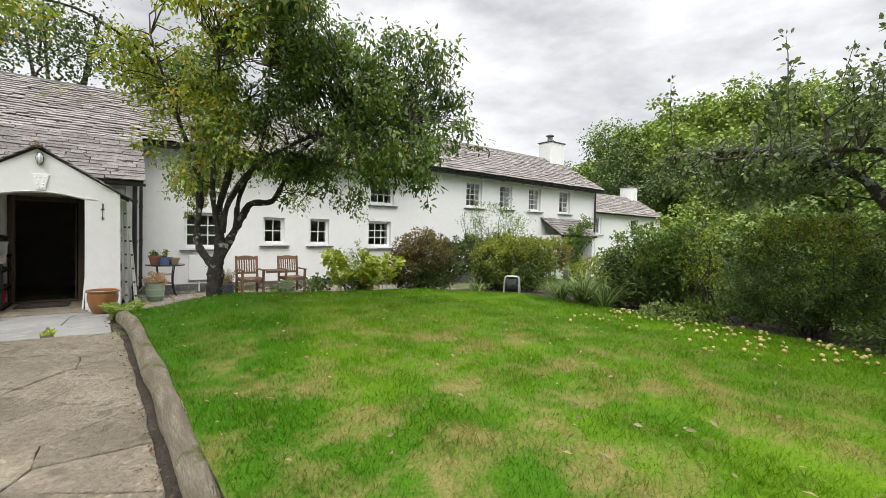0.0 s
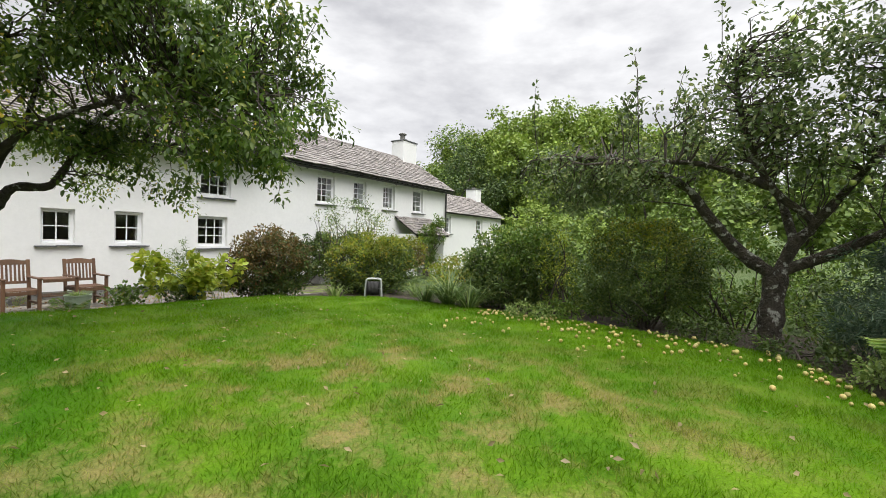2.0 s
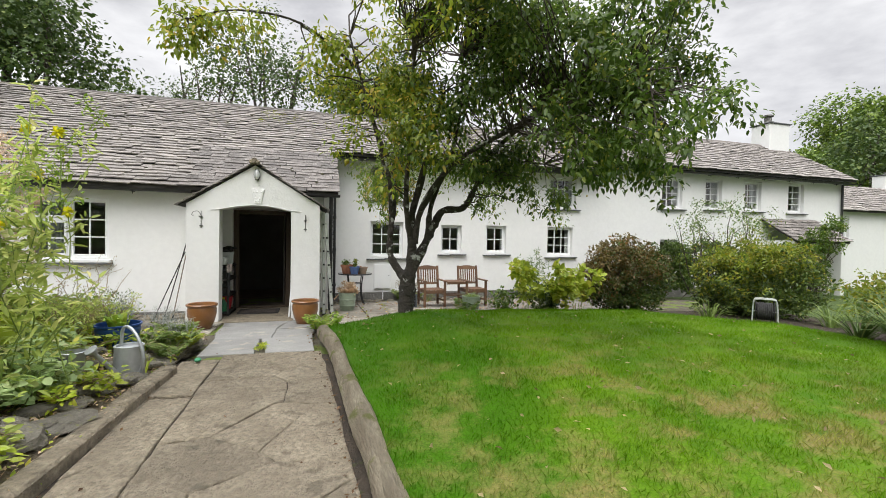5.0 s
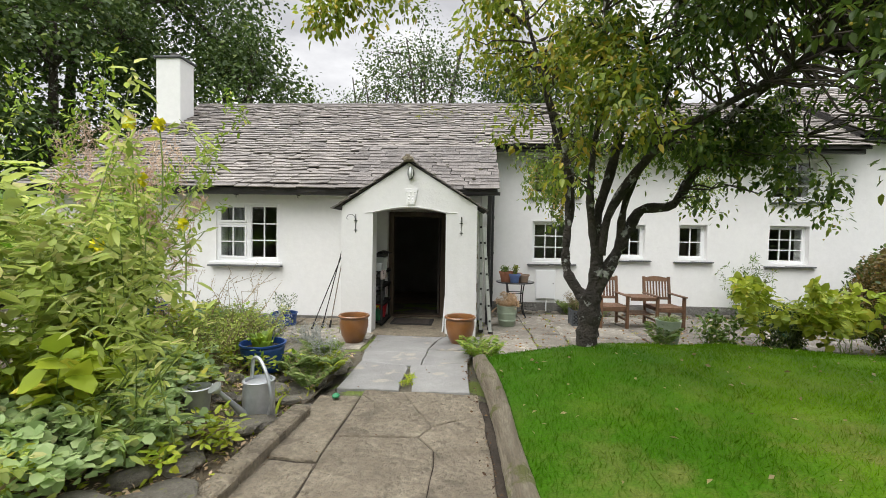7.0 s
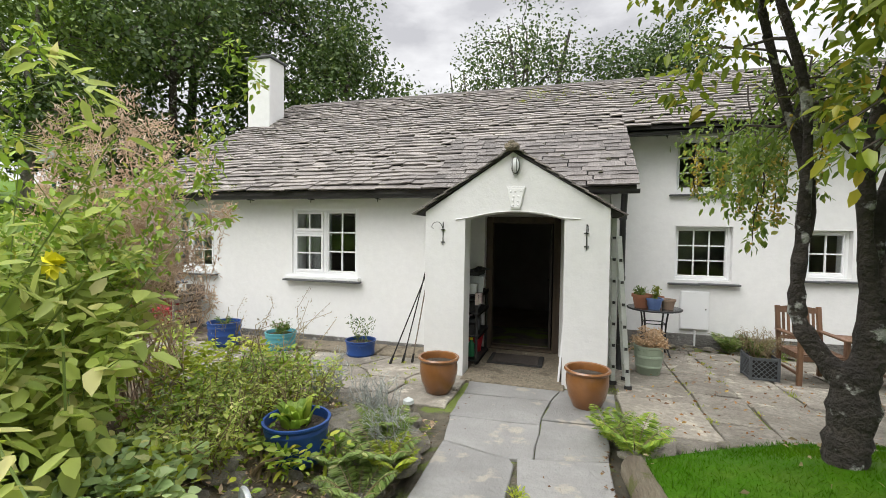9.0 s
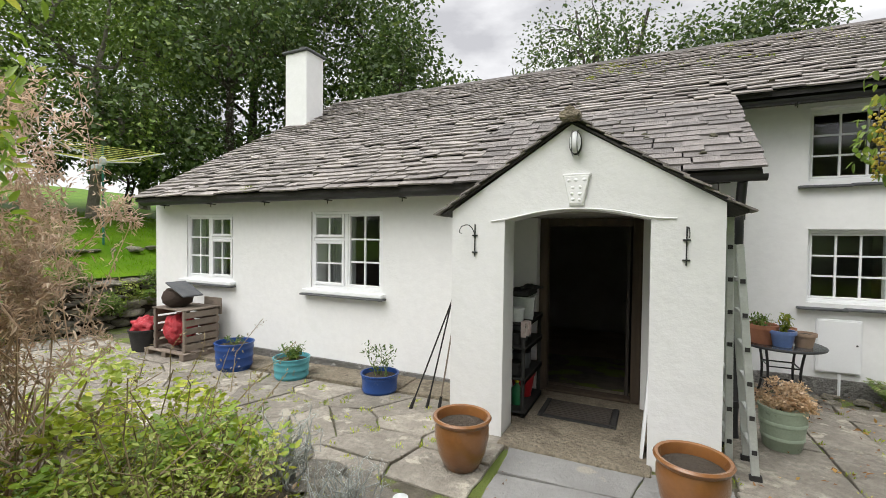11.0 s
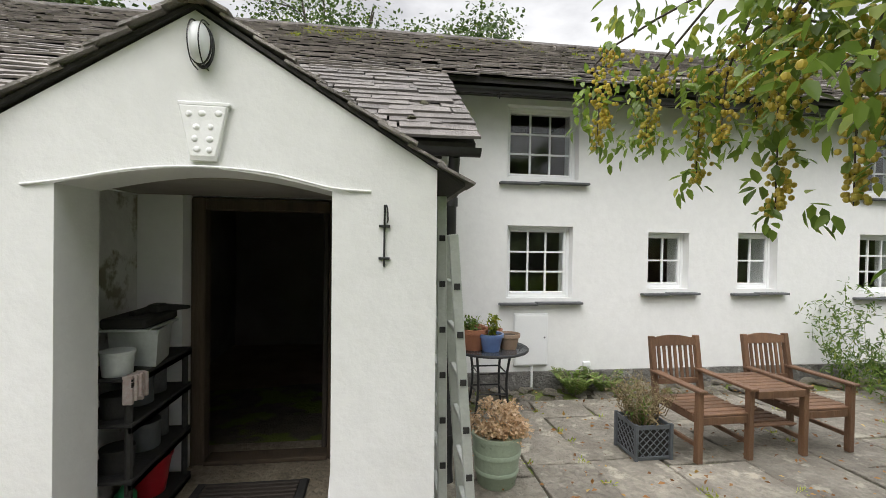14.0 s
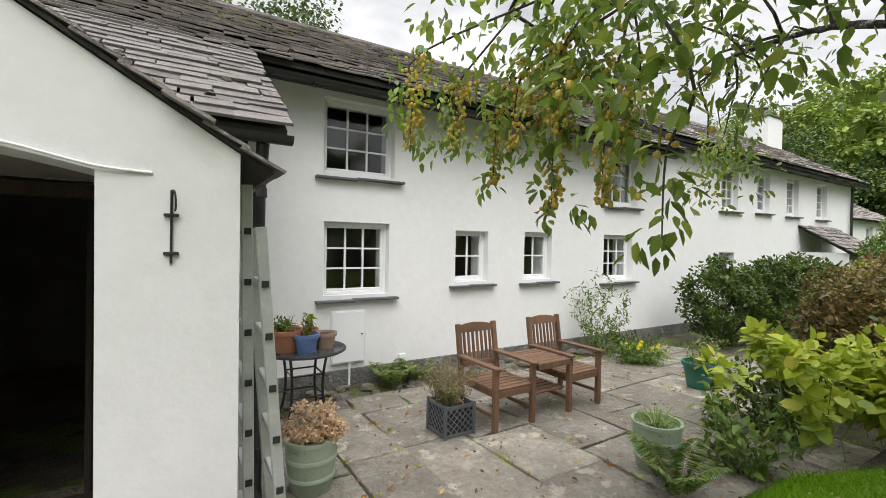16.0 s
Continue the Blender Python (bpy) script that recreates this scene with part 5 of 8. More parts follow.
# ---- woods behind and around ----
WOODS = [
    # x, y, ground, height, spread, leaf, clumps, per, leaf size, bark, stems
    (-17, 20, 0.5, 15, 5.0, LEAF_SHADE, 330, 34, 0.34, BARK, 1), (-12, 23, 0.5, 14, 4.6, LEAF_SHADE, 320, 34, 0.34, BARK, 1),
    (-9.5, 21, 0.3, 10.5, 3.2, LEAF_SHADE, 240, 34, 0.28, BARK, 1), (-5.6, 27, 0.3, 12, 2.8, LEAF_SHADE, 70, 30, 0.24, BARK, 4), (-2.5, 26, 0.3, 13.5, 3.0, LEAF_SHADE, 90, 30, 0.24, BARK, 4),
    (3.2, 25, 0.3, 11, 3.2, LEAF_SHADE, 200, 34, 0.26, BARK, 2), (-17.5, 10.6, 2.35, 7.5, 2.6, LEAF_FAR, 200, 30, 0.2, BARK_PALE, 1), (-16.5, 13.6, 2.3, 8.5, 2.8, LEAF_FAR, 200, 30, 0.22, BARK_PALE, 1),
    (-26, 8, 1.8, 12, 4.5, LEAF_SHADE, 220, 30, 0.36, BARK, 1), (-14.5, 17, 1.2, 11, 3.6, LEAF_SHADE, 220, 32, 0.28, BARK, 1), (-24, 1, 1.0, 12, 5, LEAF_FAR, 220, 30, 0.4, BARK, 1),
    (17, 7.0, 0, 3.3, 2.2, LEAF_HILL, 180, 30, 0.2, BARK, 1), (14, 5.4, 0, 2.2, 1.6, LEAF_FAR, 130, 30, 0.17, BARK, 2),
    (-20, 7, 2.2, 4.2, 2.6, LEAF_SHADE, 150, 28, 0.24, BARK, 2), (-19, 16, 2.2, 4.5, 2.8, LEAF_SHADE, 150, 28, 0.24, BARK, 2),
    (31, 19, 0.5, 9, 4.0, LEAF_SHADE, 260, 30, 0.34, BARK, 1), (37, 24, 0.8, 12, 5.0, LEAF_FAR, 300, 30, 0.4, BARK, 1),
    (15, -1, 0.0, 4.2, 2.2, LEAF_FAR, 200, 30, 0.24, BARK, 2), (19, -6, 0.0, 6, 3.2, LEAF_SHADE, 240, 30, 0.3, BARK, 1), (15, -11, 0, 7, 3.6, LEAF_FAR, 220, 30, 0.3, BARK, 1), (19, 3.5, 0, 4.5, 2.4, LEAF_FAR, 200, 30, 0.24, BARK, 1),
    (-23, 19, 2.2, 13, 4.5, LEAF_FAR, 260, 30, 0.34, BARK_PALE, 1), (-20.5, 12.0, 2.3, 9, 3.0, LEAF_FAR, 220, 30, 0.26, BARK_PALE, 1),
    (-6, -14, 0, 11, 4.5, LEAF_SHADE, 180, 30, 0.4, BARK, 1), (3, -17, 0, 12, 5, LEAF_FAR, 180, 30, 0.42, BARK, 1), (-14, -8, 0, 10, 4.5, LEAF_FAR, 180, 30, 0.4, BARK, 1),
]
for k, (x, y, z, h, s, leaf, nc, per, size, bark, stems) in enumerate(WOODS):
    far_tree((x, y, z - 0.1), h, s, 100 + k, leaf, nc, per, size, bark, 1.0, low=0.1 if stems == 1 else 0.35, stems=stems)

# wooded hill beyond the farmhouse
hill = Shape()
hn = 28
for j in range(hn + 1):
    for i in range(hn + 1):
        x, y = 27 + 50 * i / hn, -20 + 70 * j / hn
        hill.v.append((x, y, -0.5 + 9.5 * math.exp(-((x - 47) / 13) ** 2 - ((y - 17) / 13) ** 2)))
hill.f = [(j * (hn + 1) + i, j * (hn + 1) + i + 1, (j + 1) * (hn + 1) + i + 1, (j + 1) * (hn + 1) + i) for j in range(hn) for i in range(hn)]
structure("ground_hill", hill, EARTH, "grassy hill rising beyond the farmhouse", "hill", True)
g = random.Random(77)
for k in range(46):
    x, y = (g.uniform(33, 52), g.uniform(0, 34)) if k < 30 else (g.uniform(38, 46), 4.0 + 1.75 * (k - 30) + g.uniform(-0.8, 0.8))
    z = -0.5 + 9.5 * math.exp(-((x - 47) / 13) ** 2 - ((y - 17) / 13) ** 2)
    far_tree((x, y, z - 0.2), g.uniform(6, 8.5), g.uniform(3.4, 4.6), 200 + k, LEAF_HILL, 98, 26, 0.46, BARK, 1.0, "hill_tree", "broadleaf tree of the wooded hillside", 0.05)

# ---- paving ----
def pave_z(x, y):
    right = float(np.interp(y, [7.5, 10.6, 12.7], [0.12, 0.085, -0.04]))
    left = float(np.interp(x, [-9.5, -5.5, -1.6], [0.03, 0.0, 0.10])) + float(np.interp(y, [7.0, 9.0, 10.3], [0.06, 0.02, -0.02]))
    if x > 0.05:
        return right
    if x < -1.55:
        return left
    return path_z(y)


def clip_cell(poly, p, q):
    """The part of a convex outline that lies nearer to p than to q."""
    mx, my, dx, dy = (p[0] + q[0]) / 2, (p[1] + q[1]) / 2, q[0] - p[0], q[1] - p[1]
    out = []
    for a, b in zip(poly, poly[1:] + poly[:1]):
        da, db = (a[0] - mx) * dx + (a[1] - my) * dy, (b[0] - mx) * dx + (b[1] - my) * dy
        if da <= 0:
            out.append(a)
        if da * db < 0:
            k = da / (da - db)
            out.append((a[0] + (b[0] - a[0]) * k, a[1] + (b[1] - a[1]) * k))
    return out


def crazy_cells(x0, x1, y0, y1, nx, ny, seed, jit=0.42):
    g = random.Random(seed)
    seeds = [(x0 + (x1 - x0) * (i + 0.5 + g.uniform(-jit, jit)) / nx, y0 + (y1 - y0) * (j + 0.5 + g.uniform(-jit, jit)) / ny) for i in range(nx) for j in range(ny)]
    cells = []
    for p in seeds:
        poly = [(x0, y0), (x1, y0), (x1, y1), (x0, y1)]
        for q in seeds:
            if q != p and abs(q[0] - p[0]) + abs(q[1] - p[1]) < 4.5:
                poly = clip_cell(poly, p, q)
                if len(poly) < 3:
                    break
        if len(poly) >= 3:
            cells.append(poly)
    return cells


def shrink(poly, d):
    cx, cy = sum(p[0] for p in poly) / len(poly), sum(p[1] for p in poly) / len(poly)
    return [(cx + (x - cx) * max(0.2, 1 - d / max(0.05, math.hypot(x - cx, y - cy))), cy + (y - cy) * max(0.2, 1 - d / max(0.05, math.hypot(x - cx, y - cy)))) for x, y in poly]


def stone_slab(poly, z_at, parent, material, g, gap=0.014, th=0.05, rise=0.012, name="slab"):
    """One paving stone with eased, slightly ragged edges; it follows the fall of the ground."""
    pts = []
    for a, b in zip(poly, poly[1:] + poly[:1]):
        ln = math.hypot(b[0] - a[0], b[1] - a[1])
        k = 3 if ln > 0.25 else 1
        for i in range(k):
            t = i / k
            w = 0.012 if i else 0.0
            pts.append((a[0] + (b[0] - a[0]) * t + g.uniform(-w, w), a[1] + (b[1] - a[1]) * t + g.uniform(-w, w)))
    o = shrink(pts, gap)
    i_ = shrink(pts, gap + 0.008)
    n = len(o)
    dz, tx, ty = g.uniform(0, rise), g.uniform(-0.012, 0.012), g.uniform(-0.012, 0.012)
    cx, cy = sum(p[0] for p in o) / n, sum(p[1] for p in o) / n

    def top(x, y):
        return z_at(x, y) + dz + tx * (x - cx) + ty * (y - cy)

    sh = Shape()
    sh.add([(x, y, top(x, y) - th) for x, y in o] + [(x, y, top(x, y) - 0.006) for x, y in o] + [(x, y, top(x, y)) for x, y in i_],
           [(r * n + i, r * n + (i + 1) % n, (r + 1) * n + (i + 1) % n, (r + 1) * n + i) for r in range(2) for i in range(n)] + [tuple(range(2 * n, 3 * n))])
    return part(name, sh, material, parent)


bed_sh = Shape()
bx = [-10 + 19.5 * i / 60 for i in range(61)]
by = [6.4 + 6.44 * j / 24 for j in range(25)]
for y in by:
    bed_sh.v += [(x, y, pave_z(x, y) - 0.022 + 0.006 * noise.noise((4 * x, 4 * y, 1))) for x in bx]
bed_sh.f = [(j * 61 + i, j * 61 + i + 1, j * 61 + 62 + i, j * 61 + 61 + i) for j in range(24) for i in range(60)]
patio = structure("patio", bed_sh, JOINT, "old stone-flagged patio with earth and moss in the joints", "patio")
pb = Shape()
for j in range(41):
    y = -6 + 12.6 * j / 40
    pb.v += [(-1.75, y, path_z(y) - 0.015), (float(np.interp(y, LOG_Y, LOG_X)) + 0.05, y, path_z(y) - 0.015)]
pb.f = [(2 * j, 2 * j + 1, 2 * j + 3, 2 * j + 2) for j in range(40)]
path = structure("path", pb, SOIL, "cracked concrete garden path leading to the porch", "path")

# ---- raised beds ----
def bed_z(x, y):
    e = min(1.0, max(0.0, (-1.58 - x) / 0.9))
    f = min(1.0, max(0.0, (8.35 - y) / 0.8))
    return pave_z(x, y) - 0.03 + (0.05 + 0.30 * e) * f ** 0.6 + 0.03 * noise.noise((2 * x, 2 * y, 5)) if y > 6.4 else path_z(y) + 0.03 + 0.26 * e + 0.03 * noise.noise((2 * x, 2 * y, 5))


bs_ = Shape()
nx_, ny_ = 30, 60
for j in range(ny_ + 1):
    for i in range(nx_ + 1):
        y = -2 + 10.35 * j / ny_
        x0 = -5.2
        x1 = float(np.interp(y, [-2, 6.0, 7.0, 7.8, 8.35], [-1.6, -1.5, -1.42, -1.75, -2.4]))
        x = x0 + (x1 - x0) * i / nx_
        z = bed_z(x, y)
        if i == 0:
            z = -0.15
        bs_.v.append((x, y, z))
bs_.f = [(j * 31 + i, j * 31 + i + 1, j * 31 + 32 + i, j * 31 + 31 + i) for j in range(ny_) for i in range(nx_)]
structure("flower_bed", bs_, BED_SOIL, "overgrown raised flower bed of dark soil", "flower bed", True)
rb = Shape()
for j in range(41):
    y = -6 + 14.6 * j / 40
    a = lawn_right(y) - 0.06
    for i in range(13):
        x = a + (9.2 - a) * i / 12
        rb.v.append((x, y, lawn_z(lawn_right(y), y) - 0.03 + 0.04 * noise.noise((x, y, 9)) - 0.012 * i - (0.3 if i == 12 else 0)))
rb.f = [(j * 13 + i, j * 13 + i + 1, j * 13 + 14 + i, j * 13 + 13 + i) for j in range(40) for i in range(12)]
structure("flower_bed_east", rb, SOIL, "shrub border of dark soil along the lawn", "flower bed", True)
kerb = Shape()
kp = [(-1.60, y, path_z(y) + 0.03) for y in (-3, -1, 1, 2.5)] + [(-1.56, 4.0, path_z(4) + 0.04), (-1.50, 5.2, path_z(5.2) + 0.04), (-1.45, 6.2, path_z(6.2) + 0.03)]
for a, b in zip(kp, kp[1:]):
    d = Vector(b) - Vector(a)
    kerb.box(-0.075, 0.075, 0.004, d.length - 0.004, -0.1, 0.045, 0.016, Matrix.Translation(a) @ pose(0, 0, 0, 0, 0, math.degrees(math.atan2(-d.x, d.y))))
structure("kerb", kerb, CONCRETE, "low concrete kerb beside the path", "kerb")


def rock_mesh(seed, flat=0.55):
    bm = bmesh.new()
    bmesh.ops.create_icosphere(bm, subdivisions=2, radius=1)
    for v in bm.verts:
        n_ = noise.noise(v.co * 0.9 + Vector((seed * 7.3, 0, 0)))
        v.co *= 0.8 + 0.45 * n_
        v.co = Vector((round(v.co.x * 2.6) / 2.6 * 0.55 + v.co.x * 0.45, round(v.co.y * 2.6) / 2.6 * 0.55 + v.co.y * 0.45, max(-0.8, min(0.75, v.co.z)) * flat))
    me = bpy.data.meshes.new("rock")
    bm.to_mesh(me)
    bm.free()
    me.materials.append(ROCK)
    return me


ROCKS = [rock_mesh(k, 0.45 + 0.1 * (k % 3)) for k in range(5)]


def rock(x, y, z, s, k, tilt=8, name="rock", parent=None, label="flat grey garden rock edging the bed", group="bed edging rocks"):
    g = random.Random(int(1000 * x + 77 * y))
    ob = new(name, ROCKS[k % 5])
    ob.matrix_basis = pose(x, y, z, g.uniform(-tilt, tilt), g.uniform(-tilt, tilt), g.uniform(0, 360)) @ Matrix.Diagonal((s * g.uniform(0.8, 1.3), s * g.uniform(0.7, 1.0), s * g.uniform(0.5, 0.9), 1))
    ob.parent = parent
    return ob if parent else tagged(ob, label, "rock", group)


g = random.Random(12)
for k in range(52):
    t = k / 51
    y = 3.6 + 4.7 * t
    x = float(np.interp(y, [3.6, 6.0, 6.6, 7.3, 7.9, 8.3], [-1.78, -1.68, -1.52, -1.45, -1.75, -2.3])) + g.uniform(-0.22, 0.05)
    rock(x, y, bed_z(x, y) + 0.02, g.uniform(0.10, 0.2), k)
for x, y, s in ((-2.05, 7.55, 0.28), (-1.75, 7.9, 0.22), (-2.3, 8.3, 0.25), (-2.7, 8.4, 0.2), (-1.5, 7.15, 0.2), (-1.9, 4.5, 0.3), (-1.85, 3.9, 0.26), (0.03, 7.85, 0.13), (0.2, 8.0, 0.16), (0.5, 8.25, 0.14), (0.9, 8.55, 0.15)):
    rock(x, y, max(bed_z(x, y), pave_z(x, y)) + 0.03, s, int(s * 100))

for x, y, s_ in ((-1.62, 7.6, 0.24), (-1.9, 8.0, 0.26), (-2.2, 7.95, 0.22), (-1.62, 6.95, 0.2), (-1.75, 7.2, 0.2), (-2.5, 8.2, 0.24), (-1.6, 6.45, 0.17), (-2.9, 8.3, 0.22)):
    rock(x, y, bed_z(x, y) + 0.045, s_, int(x * -10), 10)
for k in range(70):
    x, y = g.uniform(-2.55, -1.5), g.uniform(5.9, 8.25)
    if x < -1.45 - 0.5 * max(0, y - 7.2):
        rock(x, y, bed_z(x, y) + 0.015, g.uniform(0.045, 0.13), k, 16, "rock", None, "small brown stone lying in the bed", "stones in the bed")

# terraced hillside and its dry-stone wall
def hill_z(x, y):
    d = -10.15 - x
    z = float(np.interp(d, [-0.5, 0, 2.0, 2.2, 6.0, 12, 30, 60], [0.98, 1.0, 1.35, 1.62, 2.3, 3.0, 5.0, 8.0]))
    return z + 0.05 * noise.noise((0.7 * x, 0.7 * y, 2))


hs = Shape()
hx = [-10.15 - k * 0.4 for k in range(20)] + [-18.5 - 2.5 * k for k in range(20)]
hy = [-14 + 1.2 * k for k in range(42)]
for y in hy:
    hs.v += [(x, y, hill_z(x, y)) for x in hx]
hs.f = [(j * 40 + i, j * 40 + i + 1, j * 40 + 41 + i, j * 40 + 40 + i) for j in range(41) for i in range(39)]
structure("ground_terrace", hs, LAWN_BASE, "grassy terraced slope beside the house", "ground", True)


def terrace_zone(g):
    x, y = -10.2 - 8.5 * g.random(), 4 + 12 * g.random()
    return x, y, True


grass_blades("terrace_grass", terrace_zone, 22000, 0.05, 0.12, 15, hill_z, bpy.data.objects["ground_terrace"])
dw = tagged(part("dry_stone_wall", Shape().box(-10.32, -10.05, -12, 17, -0.1, 0.9, 0.03), SOIL), "low dry-stone retaining wall with ferns below the terrace", "wall", "", "structure")
g = random.Random(3)
for j in range(6):
    y = 4.0
    while y < 12.4:
        s = g.uniform(0.16, 0.32)
        ob = rock(-10.0 + g.uniform(-0.05, 0.06) - 0.02 * j, y, 0.08 + 0.165 * j + g.uniform(-0.03, 0.03), s, g.randrange(5), 6, "stone", dw)
        y += s * 1.35
for k in range(40):
    y = 3 + 10 * k / 40 + g.uniform(-0.2, 0.2)
    rock(-12.25 + g.uniform(-0.15, 0.15), y, hill_z(-12.25, y) + 0.0, g.uniform(0.14, 0.26), k, 8, "rock", None, "mossy stone of the upper terrace edge", "terrace stones")

# ---- plants ----
def strap_plant(at, n, length, seed, leaf=LEAF_STRAP, name="strap_leaf_plant", label="clump of arching strap-shaped leaves", width=0.028, spread=1.0):
    """Long arching blades from one crown."""
    g = random.Random(seed)
    ob = thing(name, label, "plant", at)
    sh = Shape()
    for k in range(n):
        a, ln = g.uniform(0, 6.283), length * g.uniform(0.6, 1.15)
        out, up = spread * g.uniform(0.35, 0.8) * ln, g.uniform(0.45, 0.85) * ln
        w = width * g.uniform(0.6, 1.2)
        r0 = g.uniform(0, 0.1)
        vs, m = [], 6
        for i in range(m + 1):
            t = i / m
            d = r0 + out * t
            z = up * (1.9 * t - 1.25 * t * t)
            ww = w * (1 - t) ** 0.5 * 0.5 + 0.001
            vs += [(d * math.cos(a) - ww * math.sin(a), d * math.sin(a) + ww * math.cos(a), z), (d * math.cos(a), d * math.sin(a), z - 0.35 * ww), (d * math.cos(a) + ww * math.sin(a), d * math.sin(a) - ww * math.cos(a), z)]
        sh.add(vs, [(3 * i + q, 3 * i + q + 1, 3 * i + q + 4, 3 * i + q + 3) for i in range(m) for q in (0, 1)])
    tagged(part("leaf_blade", sh, leaf, ob), kind="stuff")
    return ob


def fern(at, n, length, seed, leaf=LEAF_BRIGHT, label="fresh green fern growing between the stones"):
    """Fronds with two rows of leaflets."""
    g = random.Random(seed)
    ob = thing("fern", label, "fern", at)
    P, D, S = [], [], []
    stalk = Shape()
    for k in range(n):
        a, ln = 6.283 * k / n + g.uniform(-0.3, 0.3), length * g.uniform(0.7, 1.15)
        pts = []
        for i in range(15):
            t = i / 14
            p = Vector((0.75 * ln * t * math.cos(a), 0.75 * ln * t * math.sin(a), ln * (1.5 * t - 0.8 * t * t)))
            pts.append(p)
        stalk.tube(pts[::2], [0.004 - 0.0004 * i for i in range(8)], 4, False)
        for i in range(2, 15):
            t = i / 14
            for sgn in (-1, 1):
                for q in (0.0, 0.5):
                    p = pts[i].lerp(pts[i - 1], q)
                    P.append(tuple(p))
                    D.append((-sgn * math.sin(a) + 0.45 * math.cos(a), sgn * math.cos(a) + 0.45 * math.sin(a), -0.15))
                    S.append(ln * 0.26 * math.sin(math.pi * min(1, t * 0.85 + 0.12)) + 0.01)
    tagged(part("stalk", stalk, LEAF_STRAW, ob), kind="stuff")
    leaves("fronds", P, D, np.asarray(S), leaf, ob, 0.2, 0.2, seed)
    return ob


def stem_plant(at, n, h, spread, seed, leaf, size, per, label, name="tall_plant", stem=LEAF_STRAP, r=0.05, droop=0.0, start=0.15, asp=0.4, lean=(0, 0), level=1.0):
    """Upright leafy stems."""
    g = random.Random(seed)
    ob = thing(name, label, "plant", at)
    sh, C = Shape(), []
    for k in range(n):
        a = g.uniform(0, 6.283)
        d = spread * math.sqrt(g.random())
        hh = h * g.uniform(0.6, 1.1)
        b = bent((0.25 * d * math.cos(a), 0.25 * d * math.sin(a), -0.04), (d * math.cos(a) + lean[0], d * math.sin(a) + lean[1], hh), 0.04, g, 6)
        sh.tube(b, [0.0055 - 0.0006 * i for i in range(7)], 4, False)
        m = max(4, int(hh / 0.07))
        C += [tuple(Vector(b[min(5, int(t * 6))]).lerp(b[min(5, int(t * 6)) + 1], t * 6 - min(5, int(t * 6)))) for t in [start + (1 - start) * i / m for i in range(m + 1)]]
    tagged(part("stem", sh, stem, ob), kind="stuff")
    P, D = clumps(C, r, per, droop, seed=seed)
    D[:, 2] *= level
    leaves("foliage", P, D, size * np.random.default_rng(seed).uniform(0.6, 1.3, len(P)), leaf, ob, asp, 0.3, seed, "", True)
    return ob


def bz(x, y):
    return bed_z(x, y)


LEAFY = "tall leafy perennial with broad light-green leaves"
for x, y, n, h, w, sd in ((-2.75, 5.75, 15, 1.3, 0.5, 301), (-3.05, 5.1, 15, 1.4, 0.5, 303), (-3.3, 6.2, 13, 1.35, 0.5, 318)):
    stem_plant((x, y, bz(x, y)), n, h, w, sd, LEAF_BED, 0.115, 6, LEAFY, r=0.13, asp=0.5, droop=0.3, level=0.5)
stem_plant((-2.5, 5.2, bz(-2.5, 5.2)), 8, 0.55, 0.32, 302, LEAF_LIME, 0.15, 4, "broad-leaved yellow-green perennial in the bed", r=0.11, asp=0.75, droop=0.1, level=0.3)
stem_plant((-1.98, 5.1, bz(-1.98, 5.1)), 7, 2.0, 0.26, 319, LEAF_BED, 0.085, 4, "tall evening primrose stems with narrow leaves", r=0.06, asp=0.3, level=0.6)
for x, y in ((-2.3, 4.75), (-2.6, 5.3), (-2.2, 4.15), (-2.35, 5.55), (-2.95, 5.9), (-2.45, 6.0), (-2.7, 4.4), (-2.15, 5.25), (-2.65, 5.7), (-2.55, 4.85)):
    bush("geranium", "low mound of pale green lobed geranium leaves", (x, y, bz(x, y)), [(0, 0, 0.1, 0.36, 0.32, 0.13)], 80, 11, 0.066, (LEAF_GERANIUM if y < 6.1 else LEAF_BED), int(700 - 50 * y), 0.9, 0.09, stems=5, wood=LEAF_STRAP, level=0.25)
for x, y in ((-1.66, 7.35), (-1.95, 7.75), (-2.5, 7.85)):
    stem_plant((x, y, bz(x, y)), 44, 0.38, 0.26, int(80 * y), LEAF_SILVER, 0.022, 5, "silver-grey lavender tuft between the stones", r=0.02, asp=0.2, stem=LEAF_SILVER)
for x, y, s in ((-1.69, 6.28, 0.17), (-1.72, 6.55, 0.1), (-1.95, 7.1, 0.12)):
    bush("moss_cushion", "bright yellow-green moss cushion among the stones", (x, y, bz(x, y)), [(0, 0, 0.02, s, s, 0.06)], 70, 26, 0.018, LEAF_LIME, int(90 * y), 0.3, 0.03, -0.9, stems=1, wood=LEAF_LIME)
for x, y, h in ((-1.6, 6.75, 0.34), (-1.62, 7.1, 0.42), (-1.85, 6.95, 0.3), (-1.72, 7.5, 0.36)):
    fern((x, y, bz(x, y)), 11, h, int(40 * y), LEAF_STRAP)
stem_plant((-3.45, 6.85, bz(-3.45, 6.85)), 46, 2.15, 0.6, 304, LEAF_PINK, 0.042, 13, "tall faded willowherb with pink-brown seed heads", r=0.05, start=0.45, asp=0.2, stem=LEAF_PINK)
stem_plant((-3.5, 6.4, bz(-3.5, 6.4)), 24, 1.2, 0.6, 305, LEAF_BED, 0.09, 6, "leafy stems under the willowherb", r=0.08, asp=0.35)
